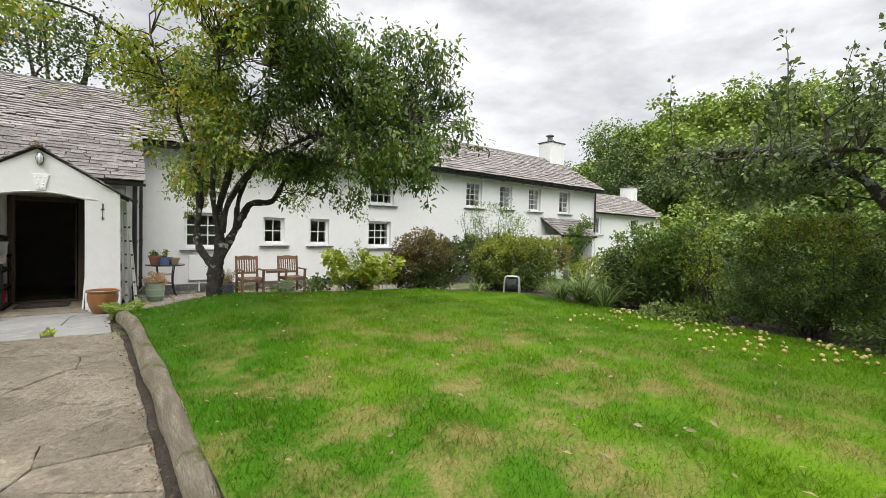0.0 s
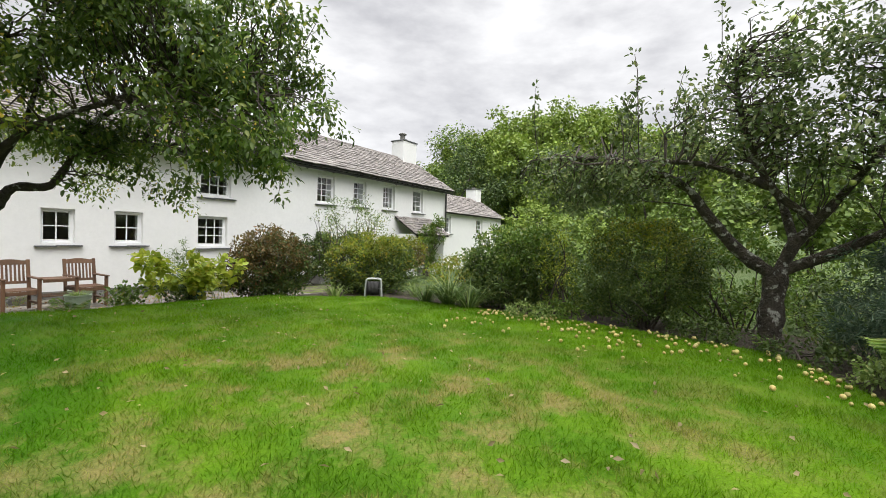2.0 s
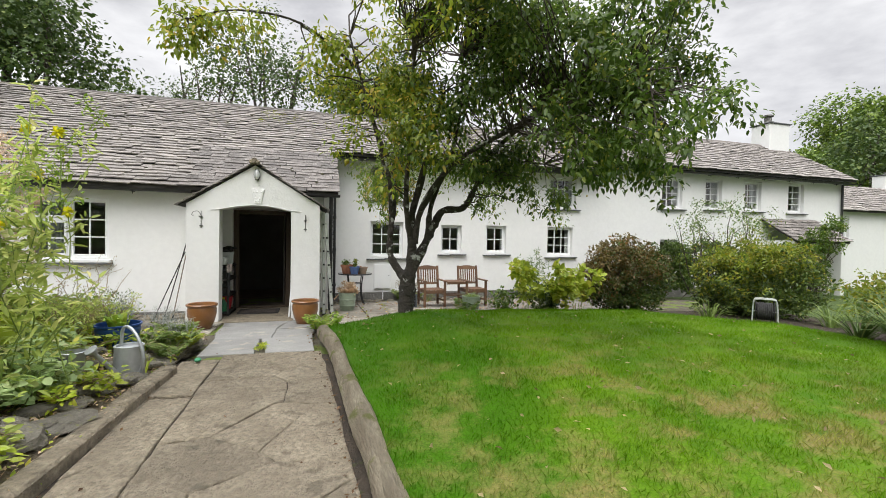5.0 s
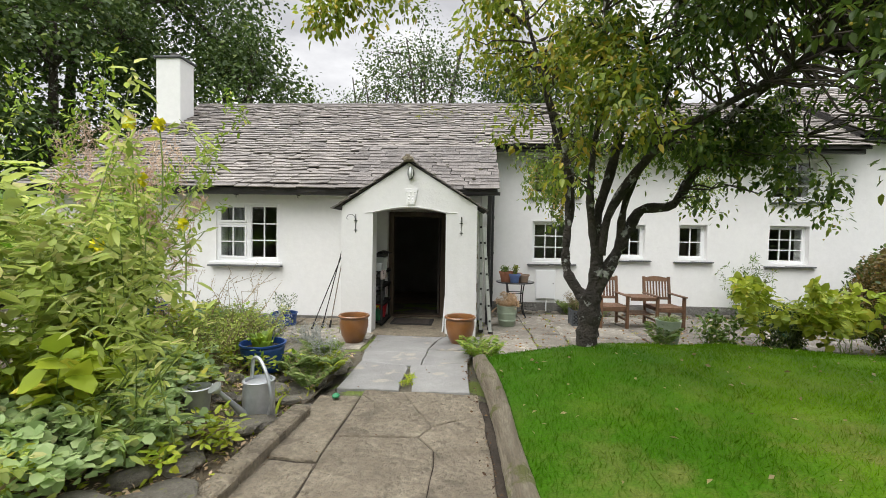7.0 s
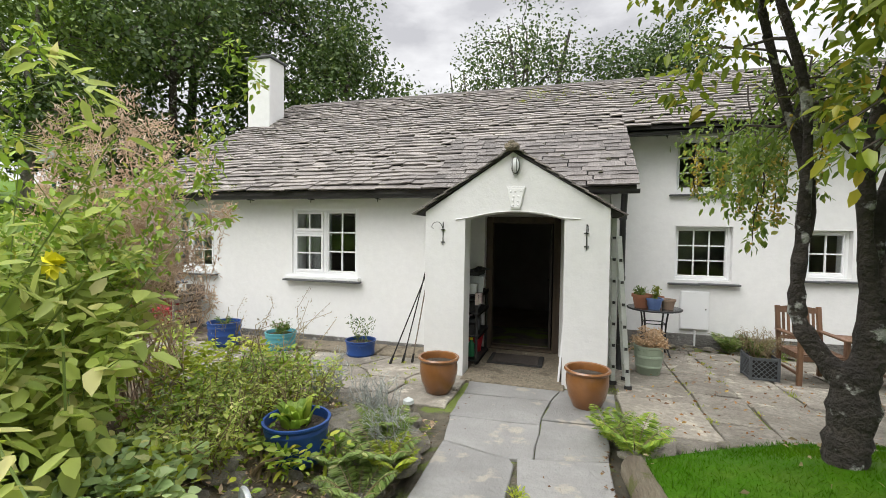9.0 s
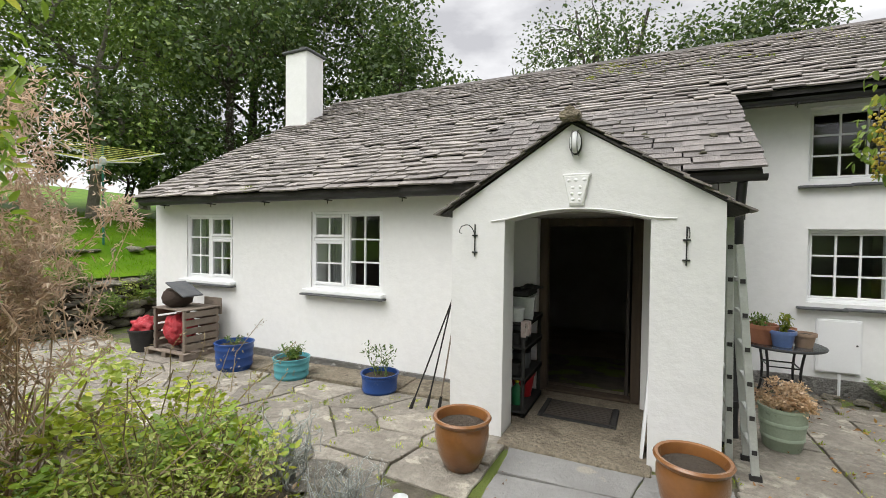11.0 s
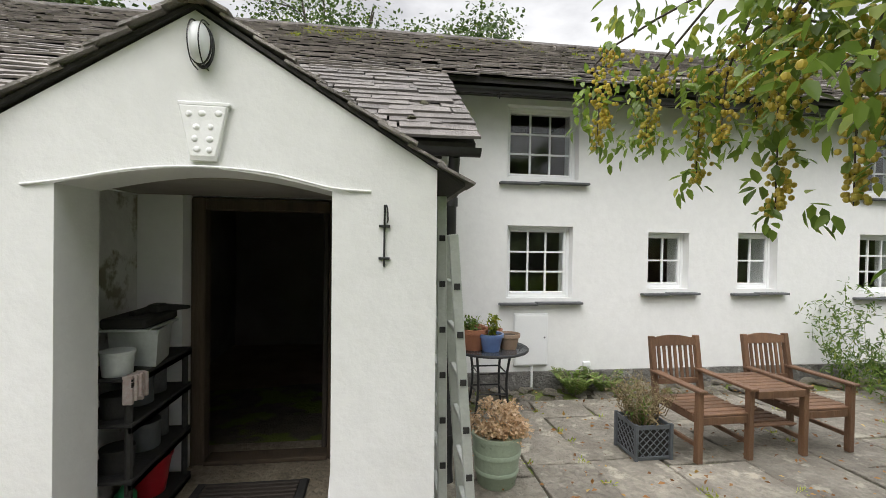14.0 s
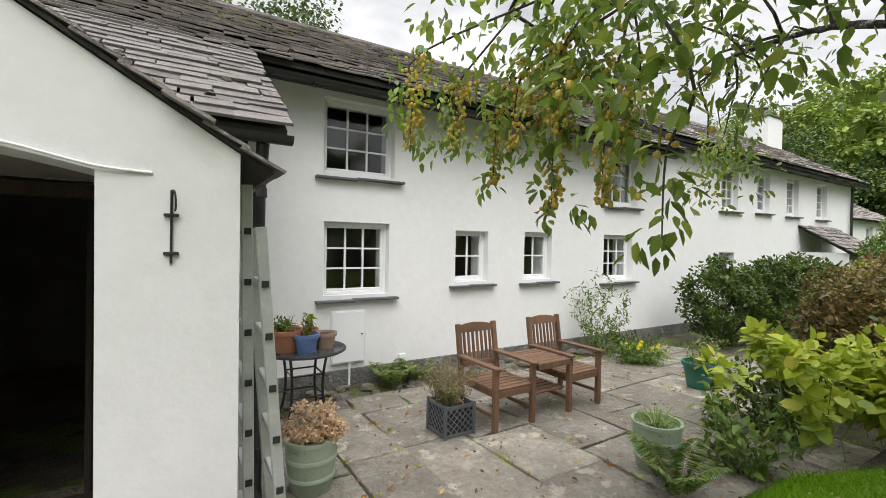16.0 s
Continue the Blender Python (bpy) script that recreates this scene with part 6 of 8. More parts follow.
stem_plant((-3.3, 5.95, bz(-3.3, 5.95)), 16, 2.25, 0.7, 306, LEAF_BRIGHT, 0.05, 8, "arching rose stems with small bright leaves", r=0.09, start=0.4, lean=(0.45, 0.2))
for k, (x, y, h) in enumerate(((-2.55, 6.15, 0.22), (-2.8, 6.7, 0.34), (-3.1, 7.1, 0.45), (-2.5, 5.75, 0.2), (-2.75, 7.5, 0.35), (-3.4, 7.7, 0.45), (-2.3, 4.2, 0.45), (-2.2, 3.5, 0.4), (-2.6, 2.8, 0.55), (-4.2, 7.6, 0.6), (-2.2, 6.6, 0.14), (-1.9, 5.3, 0.12), (-1.9, 4.3, 0.14))):
    bush("low_plant", "straggling low plants with pale green and dry leaves", (x, y, bz(x, y)), [(0, 0, h * 0.5, 0.36, 0.36, h * 0.55), (0.2, 0.15, h * 0.4, 0.25, 0.25, h * 0.45)], 42, 18, 0.06, (LEAF_BED, LEAF_BRIGHT, LEAF_LIME)[k % 3], 400 + k, 0.5, 0.1, second=(LEAF_LIME, 0.6), stems=8, wood=LEAF_STRAW, level=0.35)
stem_plant((-2.55, 7.2, bz(-2.55, 7.2)), 7, 0.8, 0.6, 307, LEAF_STRAW, 0.018, 3, "dry twiggy stems with small seed heads", r=0.03, start=0.6, lean=(0.25, 0.2), stem=LEAF_STRAW)
stem_plant((-3.1, 7.4, bz(-3.1, 7.4)), 8, 0.95, 0.6, 308, LEAF_STRAW, 0.018, 3, "dry twiggy stems with small seed heads", r=0.03, start=0.6, lean=(0.3, 0.1), stem=LEAF_STRAW)
for k, (x, y) in enumerate(((-2.35, 6.4), (-2.7, 6.55), (-2.55, 6.95), (-2.95, 7.1), (-2.35, 7.35), (-2.8, 7.6))):
    stem_plant((x, y, bz(x, y)), 26, 0.42, 0.36, 370 + k, (LEAF_BED, LEAF_STRAP)[k % 2], 0.035, 5, "tangle of dry straw-coloured stems and seed heads", r=0.04, start=0.2, stem=LEAF_STRAW, level=0.6)
strap_plant((-2.15, 5.05, bz(-2.15, 5.05)), 46, 0.55, 311)
strap_plant((-2.0, 3.4, bz(-2.0, 3.4)), 30, 0.5, 312)
strap_plant((6.8, 4.85, 0.34), 130, 1.0, 313, LEAF_BLADE, width=0.022, spread=1.45)
strap_plant((6.65, 4.35, 0.34), 110, 0.9, 314, LEAF_BLADE, width=0.022, spread=1.45)
strap_plant((6.85, 5.4, 0.32), 70, 0.75, 317, LEAF_BLADE, width=0.022, spread=1.45)
strap_plant((7.6, 6.2, 0.3), 40, 0.6, 315)
strap_plant((6.2, 7.1, 0.3), 36, 0.55, 316)
fern((-1.5, 7.05, pave_z(-1.5, 7.05)), 10, 0.27, 321, LEAF_LIME)
fern((0.06, 7.95, 0.16), 11, 0.36, 322)
fern((-0.08, 8.2, 0.17), 9, 0.3, 328)
bush("low_plant", "low leafy weeds at the end of the log", (0.1, 8.3, 0.12), [(0, 0, 0.08, 0.22, 0.2, 0.1)], 40, 16, 0.05, LEAF_MID, 681, 0.5, 0.08, stems=4, level=0.4)
fern((2.65, 9.2, 0.1), 12, 0.42, 323, LEAF_MID)
fern((2.05, 12.5, -0.05), 16, 0.4, 324, LEAF_STRAP, "pale green fern at the wall foot")
fern((2.45, 12.55, -0.05), 12, 0.36, 325, LEAF_STRAP, "pale green fern at the wall foot")
fern((5.1, -0.75, 0.32), 14, 0.75, 326, LEAF_MID, "tall arching fern at the lawn corner")
fern((4.7, -1.15, 0.3), 14, 0.7, 327, LEAF_MID, "tall arching fern at the lawn corner")
for k, y in enumerate((8.5, 9.6, 10.6, 11.4)):
    fern((-9.85, y, 0.25 + 0.15 * (k % 2)), 9, 0.45, 330 + k, LEAF_MID, "fern in the dry-stone wall")
for k in range(11):
    y_ = 6.6 + 0.5 * k
    bush("wall_plant", "trailing greenery over the dry-stone wall", (-9.98 + 0.06 * (k % 3), y_, 0.25 + 0.2 * (k % 4)), [(0, 0, 0.22, 0.2, 0.34, 0.26)], 40, 20, 0.06, (LEAF_BED, LEAF_MID, LEAF_STRAP)[k % 3], 660 + k, 0.45, 0.1, stems=3)
bush("low_plant", "cushion of pale leaves by the terrace wall", (-9.5, 8.6, 0.02), [(0, 0, 0.2, 0.5, 0.4, 0.28)], 60, 30, 0.06, LEAF_MID, 340)
# golden hop-like plant between lawn and patio
stem_plant((4.05, 9.1, 0.06), 12, 0.95, 0.7, 341, LEAF_LIME, 0.12, 4, "golden-leaved perennial with large lobed leaves", r=0.12, asp=0.75, start=0.7, droop=0.1)
stem_plant((4.7, 8.6, 0.1), 11, 0.95, 0.6, 342, LEAF_LIME, 0.12, 4, "golden-leaved perennial with large lobed leaves", r=0.12, asp=0.75, start=0.65, droop=0.1)
stem_plant((3.4, 9.15, 0.06), 14, 0.5, 0.35, 343, LEAF_MID, 0.08, 6, "low leafy growth at the patio edge", r=0.09, asp=0.5)
stem_plant((4.4, 9.3, 0.06), 22, 0.65, 0.55, 344, LEAF_DARK, 0.07, 7, "dark leafy growth behind the patio edge", r=0.09, asp=0.5)
stem_plant((5.75, 12.3, -0.03), 15, 1.25, 0.6, 345, LEAF_MID, 0.07, 5, "tall grey-green wallflower stems against the white wall", r=0.05, asp=0.3)
stem_plant((5.7, 11.65, 0.0), 40, 0.28, 0.5, 346, LEAF_MID, 0.07, 4, "low trailing plants on the patio edge", r=0.05)
stem_plant((6.4, 12.2, -0.02), 30, 0.3, 0.5, 347, LEAF_DARK, 0.06, 5, "ivy creeping along the wall foot", r=0.06)
stem_plant((2.7, 12.55, -0.05), 16, 0.22, 0.35, 348, LEAF_STRAW, 0.03, 4, "dry grass at the wall foot", r=0.03)


# flowers
YELLOW = mat("yellow_petals", (0.80, 0.74, 0.02), (0.85, 0.80, 0.05), 20, 0.6, 0.0)
def flower(at, size, group="yellow garden flowers"):
    ob = thing("yellow_flower", "open yellow flower on a thin stem", "flower", at, 0, group)
    g = random.Random(int(at[0] * 999 + at[2] * 777))
    P, D = [], []
    for k in range(12):
        a = 6.283 * k / 12 + g.uniform(-0.2, 0.2)
        P.append((0, 0, 0))
        D.append((math.cos(a), -0.3, math.sin(a)))
    me = leaf_mesh("petals", np.asarray(P), np.asarray(D), np.full(12, size), YELLOW, 0.95, 0.2, 1)
    p = new("petals", me)
    p.parent = ob
    part("stem", Shape().tube([(0, 0, 0), (0.01, 0.01, -0.2), (0.0, 0.02, -0.45)], 0.004, 5), LEAF_STRAP, ob)
    return ob


for q in ((-1.8, 5.06, 2.25), (-2.0, 5.1, 2.27), (-1.93, 5.1, 1.96), (-1.9, 5.4, 1.72), (-2.1, 5.0, 1.6)):
    flower(q, 0.05)
for k in range(9):
    g = random.Random(k)
    flower((5.5 + 0.06 * k + g.uniform(-0.05, 0.05), 11.55 + g.uniform(-0.2, 0.2), 0.25 + g.uniform(0, 0.08)), 0.05, "low yellow flowers by the wall")

# fruit
CRAB = mat("yellow_crab_apples", (0.60, 0.42, 0.06), (0.45, 0.40, 0.07), 8, 0.4, 0.0)
APPLE = mat("fallen_apples", (0.42, 0.38, 0.13), (0.45, 0.31, 0.11), 9, 0.45, 0.0, rand=0.25, c3=(0.33, 0.19, 0.07), spot=(9, 0.6))
APPLE_GREEN = mat("green_apples", (0.36, 0.45, 0.10), (0.50, 0.52, 0.16), 9, 0.38, 0.0, rand=0.2)


def ball(r, segs=7, rings=5):
    return [(max(0.0005, r * math.sin(math.pi * k / rings)), -r * math.cos(math.pi * k / rings)) for k in range(rings + 1)], segs


def ball_mesh(name, r, material):
    prof, n_ = ball(r, 9, 6)
    prof = [(a, z - (0.18 * r if k == len(prof) - 1 else 0)) for k, (a, z) in enumerate(prof)]
    return Shape().lathe(prof, 9).mesh(name, material, True)


g = random.Random(19)
cr = Shape()
prof, n_ = ball(0.0105, 6, 4)
src = list(C2[np.random.default_rng(2).choice(len(C2), 240)])
for c in src:
    for q in range(3):
        cr.lathe(prof, 6, Matrix.Translation((c[0] + g.gauss(0, 0.08), c[1] + g.gauss(0, 0.08), c[2] - abs(g.gauss(0, 0.1)))))
FRUIT_NEAR = [(0.78, 9.6, 2.27, 0.5), (0.95, 9.45, 2.25, 0.4), (1.1, 9.3, 2.07, 0.5), (1.05, 9.1, 2.2, 0.4), (1.1, 8.9, 1.90, 0.65), (1.15, 8.68, 1.92, 0.6), (1.0, 8.8, 2.2, 0.4), (0.86, 8.25, 1.78, 0.5), (1.3, 9.2, 2.3, 0.4), (1.45, 8.8, 2.2, 0.4)]
for x, y, z, h in FRUIT_NEAR:
    for q in range(int((280 if y > 8.5 else 16) * h)):
        f_ = g.random()
        sw = 0.016 + 0.034 * f_
        cr.lathe(prof, 6, Matrix.Translation((x + 0.05 * f_ + g.gauss(0, sw) - CT.x, y - 0.03 * f_ + g.gauss(0, sw) - CT.y, z + h * f_ - CT.z)))
tagged(part("crab_apple", cr, CRAB, ct, "small yellow crab apples", True), kind="stuff")
hang, boughs = [], Shape()
for x, y, z, h in FRUIT_NEAR:
    hang += [(x + g.gauss(0, 0.05), y + g.gauss(0, 0.05), z + h * k / 7) for k in range(8)]
    pts = [Vector((x, y, z)) - CT, Vector((x + 0.01, y, z + h * 0.5)) - CT, Vector((x + 0.05, y - 0.03, z + h)) - CT, Vector((1.2 + g.gauss(0, 0.2), 8.5 + g.gauss(0, 0.2), 3.05 + g.gauss(0, 0.12))) - CT, Vector((1.05, 8.1, 2.7)) - CT]
    boughs.tube(smooth_line(pts, 4), [0.002 + 0.0004 * k for k in range(17)], 5, False)
part("bough", boughs, TWIG, ct, "thin hanging boughs", True)
top = [(1.2 + g.gauss(0, 0.45), 8.9 + g.gauss(0, 0.45), 2.75 + g.gauss(0, 0.16)) for k in range(32)] + [(1.6 + g.gauss(0, 0.4), 8.4 + g.gauss(0, 0.3), 2.6 + g.gauss(0, 0.22)) for k in range(16)]
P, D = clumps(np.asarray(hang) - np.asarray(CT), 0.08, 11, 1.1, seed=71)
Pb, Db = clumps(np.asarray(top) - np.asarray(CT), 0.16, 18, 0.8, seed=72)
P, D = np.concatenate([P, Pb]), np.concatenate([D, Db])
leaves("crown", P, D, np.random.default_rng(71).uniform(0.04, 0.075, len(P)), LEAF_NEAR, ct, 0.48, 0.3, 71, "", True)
fallen = ball_mesh("apple", 0.025, APPLE)
g = random.Random(23)
for k in range(190):
    y = g.uniform(-0.4, 3.9)
    x = lawn_right(y) - abs(g.gauss(0.3, 0.5)) - 0.05 if k % 5 else lawn_right(y) - g.uniform(0.2, 2.0)
    s = g.uniform(0.55, 1.0)
    ob = new("apple", fallen)
    ob.matrix_basis = pose(x, y, lawn_z(x, y) + 0.032 * s, g.uniform(-60, 60), g.uniform(-60, 60), g.uniform(0, 360)) @ Matrix.Scale(s, 4)
    tagged(ob, "yellow windfall apple lying in the grass", "apple", "windfall apples")
hang_apple = ball_mesh("apple", 0.036, APPLE_GREEN)
for k in range(46):
    c = C[0] * 0 + in_blobs(apple_blobs, 46, 63, 0.4)[k] - np.asarray(AT)
    ob = new("apple", hang_apple)
    ob.matrix_basis = Matrix.Translation(c) @ Matrix.Scale(g.uniform(0.7, 1.15), 4)
    ob.parent = at_
# fallen leaves
g = np.random.default_rng(33)
n_ = 420
y = 8.7 - 8.9 * g.random(n_)
x = np.array([lawn_left(q) + (lawn_right(q) - lawn_left(q)) * g.random() for q in y])
P = np.column_stack([x, y, [lawn_z(a, b) + 0.045 for a, b in zip(x, y)]])
D = np.column_stack([g.normal(0, 1, n_), g.normal(0, 1, n_), g.normal(0, 0.25, n_)])
leaves("fallen_leaf_litter", P, D, g.uniform(0.03, 0.06, n_), LEAF_STRAW, None, 0.5, 0.4, 33, "scattered dry leaves on the lawn")["category"] = "leaves"
n_ = 900
x, y = g.uniform(0.15, 6.0, n_), g.uniform(8.6, 12.8, n_)
P = np.column_stack([x, y, [pave_z(a, b) + 0.022 for a, b in zip(x, y)]])
D = np.column_stack([g.normal(0, 1, n_), g.normal(0, 1, n_), g.normal(0.1, 0.2, n_)])
leaves("patio_leaf_litter", P, D, g.uniform(0.025, 0.065, n_), LEAF_BROWN, None, 0.5, 0.4, 34, "scattered dry leaves on the patio")["category"] = "leaves"

n_ = 5200
x, y = -1.5 - 1.7 * g.random(n_) ** 1.1, g.uniform(3.2, 8.2, n_)
P = np.column_stack([x, y, [bed_z(a, b) + 0.015 for a, b in zip(x, y)]])
D = np.column_stack([g.normal(0, 1, n_), g.normal(0, 1, n_), g.normal(0.25, 0.35, n_)])
for ids, mt, sd in ((slice(0, 3300), LEAF_HEAD, 35), (slice(3300, n_), LEAF_LIME, 36)):
    leaves("bed_leaf_litter", P[ids], D[ids], g.uniform(0.025, 0.06, len(P[ids])), mt, None, 0.45, 0.4, sd, "dry leaves and small seedlings on the bed")["category"] = "leaves"
n_ = 520
y = g.uniform(-0.5, 9.0, n_)
side = g.random(n_) < 0.72
x = np.where(side, np.interp(y, LOG_Y, LOG_X) - 0.12 - np.abs(g.normal(0, 0.05, n_)), -1.47 + np.abs(g.normal(0, 0.06, n_)))
x[::9] = g.uniform(-1.4, -0.1, len(x[::9]))
P = np.column_stack([x, y, [path_z(b) + 0.012 for b in y]])
D = np.column_stack([g.normal(0, 1, n_), g.normal(0, 1, n_), g.normal(0.1, 0.2, n_)])
leaves("path_leaf_litter", P, D, g.uniform(0.012, 0.038, n_), LEAF_LITTER, None, 0.5, 0.4, 37, "brown leaf litter along the path edges")["category"] = "leaves"

# ---- porch fittings ----
IRON = BLACK
TERRACOTTA = mat("glazed_brown_pot", (0.27, 0.115, 0.035), (0.19, 0.075, 0.022), 3, 0.28, 0.15, 30, coat=0.5, c3=(0.12, 0.06, 0.025), spot=(2.5, 0.6))
CLAY = mat("terracotta_clay", (0.42, 0.18, 0.10), (0.34, 0.14, 0.08), 4, 0.8, 0.3)
TAN = mat("weathered_clay", (0.40, 0.29, 0.21), (0.31, 0.21, 0.15), 4, 0.85, 0.3)
BLUE_POT = mat("blue_glazed_pot", (0.15, 0.24, 0.50), (0.11, 0.18, 0.40), 5, 0.3, 0.1, coat=0.4)
BLUE_TUB = mat("blue_plastic_barrel", (0.018, 0.07, 0.27), (0.012, 0.05, 0.2), 3, 0.4, 0.1, c3=(0.10, 0.14, 0.26), spot=(6, 0.64))
TURQ = mat("turquoise_barrel", (0.10, 0.38, 0.42), (0.07, 0.28, 0.33), 4, 0.45, 0.2, c3=(0.18, 0.2, 0.17), spot=(5, 0.6))
SAGE = mat("sage_green_plastic", (0.37, 0.44, 0.33), (0.29, 0.36, 0.27), 4, 0.5, 0.1, c3=(0.14, 0.17, 0.12), spot=(6, 0.62))
GREEN_POT = mat("dark_green_plastic", (0.02, 0.15, 0.10), (0.015, 0.11, 0.07), 4, 0.45, 0.1)
TEAK = mat("weathered_teak", (0.211, 0.113, 0.062), (0.148, 0.080, 0.046), 5, 0.6, 0.4, 40, stretch=(3, 3, 0.6), rand=0.2)
GREY_WOOD = mat("silvered_pallet_wood", (0.26, 0.21, 0.165), (0.18, 0.145, 0.115), 6, 0.85, 0.5, 40, rand=0.2)
RED_BAG = mat("red_plastic_sack", (0.52, 0.035, 0.05), (0.40, 0.025, 0.035), 5, 0.38, 0.6, 14, depth=0.03)
WICKER = mat("brown_wicker", (0.13, 0.085, 0.06), (0.08, 0.055, 0.04), 30, 0.85, 1.0, 60, stretch=(1, 1, 4), depth=0.02)
ALU = mat("dull_aluminium", (0.58, 0.60, 0.57), (0.46, 0.48, 0.45), 5, 0.5, 0.1, 50, metal=0.3)
ZINC = mat("galvanised_zinc", (0.52, 0.54, 0.55), (0.42, 0.44, 0.46), 6, 0.45, 0.1, 25, metal=0.6)
LEAD = mat("grey_lattice_planter", (0.12, 0.13, 0.14), (0.08, 0.09, 0.10), 5, 0.6, 0.2)
RED_BUCKET = mat("red_bucket_plastic", (0.45, 0.02, 0.03), (0.38, 0.015, 0.025), 4, 0.35, 0.0)
CLEAR_BOX = mat("translucent_storage_box", (0.55, 0.58, 0.56), (0.5, 0.53, 0.51), 4, 0.35, 0.0)
ORANGE = mat("orange_plastic", (0.75, 0.12, 0.03), (0.65, 0.1, 0.03), 4, 0.4, 0.0)
RUBBER = mat("black_rubber", (0.02, 0.02, 0.02), (0.035, 0.033, 0.03), 8, 0.8, 0.3)
GREEN_BOTTLE = mat("green_bottle_plastic", (0.03, 0.25, 0.10), (0.02, 0.2, 0.08), 4, 0.35, 0.0)
CLOTH = mat("faded_cloth", (0.5, 0.45, 0.42), (0.42, 0.30, 0.28), 30, 0.95, 0.4)
GLASS_TOP = mat("dark_table_glass", (0.06, 0.065, 0.07), (0.05, 0.055, 0.06), 4, 0.12, 0.0)
YELLOW_LINE = mat("yellow_washing_line", (0.55, 0.55, 0.12), (0.5, 0.5, 0.1), 4, 0.6, 0.0)

lamp = thing("bulkhead_lamp", "oval bulkhead lamp with glass and wire guard under the porch apex", "lamp", (-1.075, YP, 2.63))
part("base", Shape().lathe([(0.066, 0), (0.066, 0.016), (0.058, 0.019)], 20, pose(0, 0, 0, 90, 0, 0), 0.72, 1.45), BLACK, lamp, "", True)
bulb = part("glass", Shape().lathe([(0.06, 0.02), (0.06, 0.06), (0.05, 0.085), (0.03, 0.1), (0.004, 0.105)], 20, pose(0, 0, 0, 90, 0, 0), 0.72, 1.45), UPVC, lamp, "ribbed whitish glass", True)
for x in (-0.022, 0.022):
    part("guard", Shape().tube(smooth_line([(x, 0, -0.1), (x, -0.07, -0.088), (x, -0.108, -0.03), (x, -0.108, 0.03), (x, -0.07, 0.088), (x, 0, 0.1)], 3), 0.003, 6), BLACK, bulb, "thin black wire guard", True)
part("guard", Shape().tube([(0.047 * math.cos(a / 16 * 6.283), -0.04, 0.09 * math.sin(a / 16 * 6.283)) for a in range(17)], 0.004, 6), BLACK, bulb, "thin black wire guard", True)

pl = thing("stone_plaque", "white-painted tapered stone plaque with knobs over the arch", "plaque", (-1.065, YP, 2.13))
q = [(-0.055, 0), (0.055, 0), (0.105, 0.25), (-0.105, 0.25)]
part("body", Shape().add([(x, 0, z) for x, z in q] + [(x, -0.02, z) for x, z in q] + [(x * 0.9, -0.027, 0.02 + z * 0.85) for x, z in q], [(r * 4 + i, r * 4 + (i + 1) % 4, (r + 1) * 4 + (i + 1) % 4, (r + 1) * 4 + i) for r in range(2) for i in range(4)] + [(8, 9, 10, 11)]), RENDER_WHITE, pl)
part("ledge", Shape().box(-0.108, 0.11, -0.026, 0, 0.236, 0.256, 0.009), RENDER_WHITE, pl)
for r in range(4):
    for c in range(2 if r else 3):
        part("knob", Shape().lathe([(0.016, 0), (0.014, 0.004), (0.008, 0.008), (0.002, 0.009)], 10, pose((c - (0.5 if r else 1)) * 0.058 + 0.006 * math.sin(9 * r + 4 * c), -0.024, 0.2 - 0.052 * r + 0.005 * math.sin(5 * r + 7 * c), 90, 0, 0), 1.0 + 0.2 * math.sin(3 * r + c)), RENDER_WHITE, pl, "", True)


def hook(x, z, swing):
    ob = thing("basket_bracket", "black wrought-iron hanging basket bracket on the porch", "bracket", (x, YP, z))
    part("backplate", Shape().box(-0.0045, 0.0045, -0.012, 0, -0.16, 0.13, 0.002), IRON, ob)
    for dz in (0.03, -0.12):
        part("clip", Shape().box(-0.026, 0.026, -0.016, 0, dz - 0.006, dz + 0.006, 0.002), IRON, ob)
    arm = [(0, -0.012, 0.0), (0.0, -0.03, 0.06), (swing * 0.4, -0.05, 0.12), (swing, -0.07, 0.11), (swing * 1.25, -0.07, 0.06), (swing, -0.065, 0.045)]
    part("hook_arm", Shape().tube(smooth_line(arm, 4), 0.004, 6), IRON, ob, "", True)
    return ob


hook(-1.94, 1.85, -0.1)
hook(-0.275, 1.83, 0.012)

matt = thing("doormat", "black ribbed rubber doormat on the porch floor", "doormat", (-1.12, 10.37, 0.131))
part("base", Shape().box(-0.36, 0.36, -0.24, 0.24, 0, 0.012, 0.005), RUBBER, matt)
for k in range(9):
    part("rib", Shape().box(-0.3, 0.3, -0.195 + 0.046 * k, -0.173 + 0.046 * k, 0.012, 0.03, 0.004), DOOR_DARK, matt)
for x in (-0.33, 0.33):
    part("edge_strip", Shape().box(x - 0.025, x + 0.025, -0.22, 0.22, 0.012, 0.026, 0.004), RUBBER, matt)

shelf = thing("shelf_unit", "black plastic shelf unit full of clutter in the porch", "shelf", (-1.74, 10.02, 0.13))
for x in (-0.12, 0.14):
    for y in (0.0, 0.66):
        part("post", Shape().tube([(x, y, 0), (x, y, 0.92)], 0.02, 8), RUBBER, shelf)
for z in (0.04, 0.36, 0.66, 0.9):
    sh = Shape().box(-0.15, 0.17, -0.03, 0.69, z, z + 0.02, 0.004)
    for k in range(4):
        sh.box(0.15, 0.17, -0.03, 0.69, z - 0.03, z - 0.001, 0.002)
    part("shelf", sh, RUBBER, shelf)
sx, sy, sz = -1.74, 10.02, 0.13
box = thing("storage_box", "translucent plastic storage box on the shelf", "storage box", (sx + 0.02, sy + 0.35, sz + 0.92))
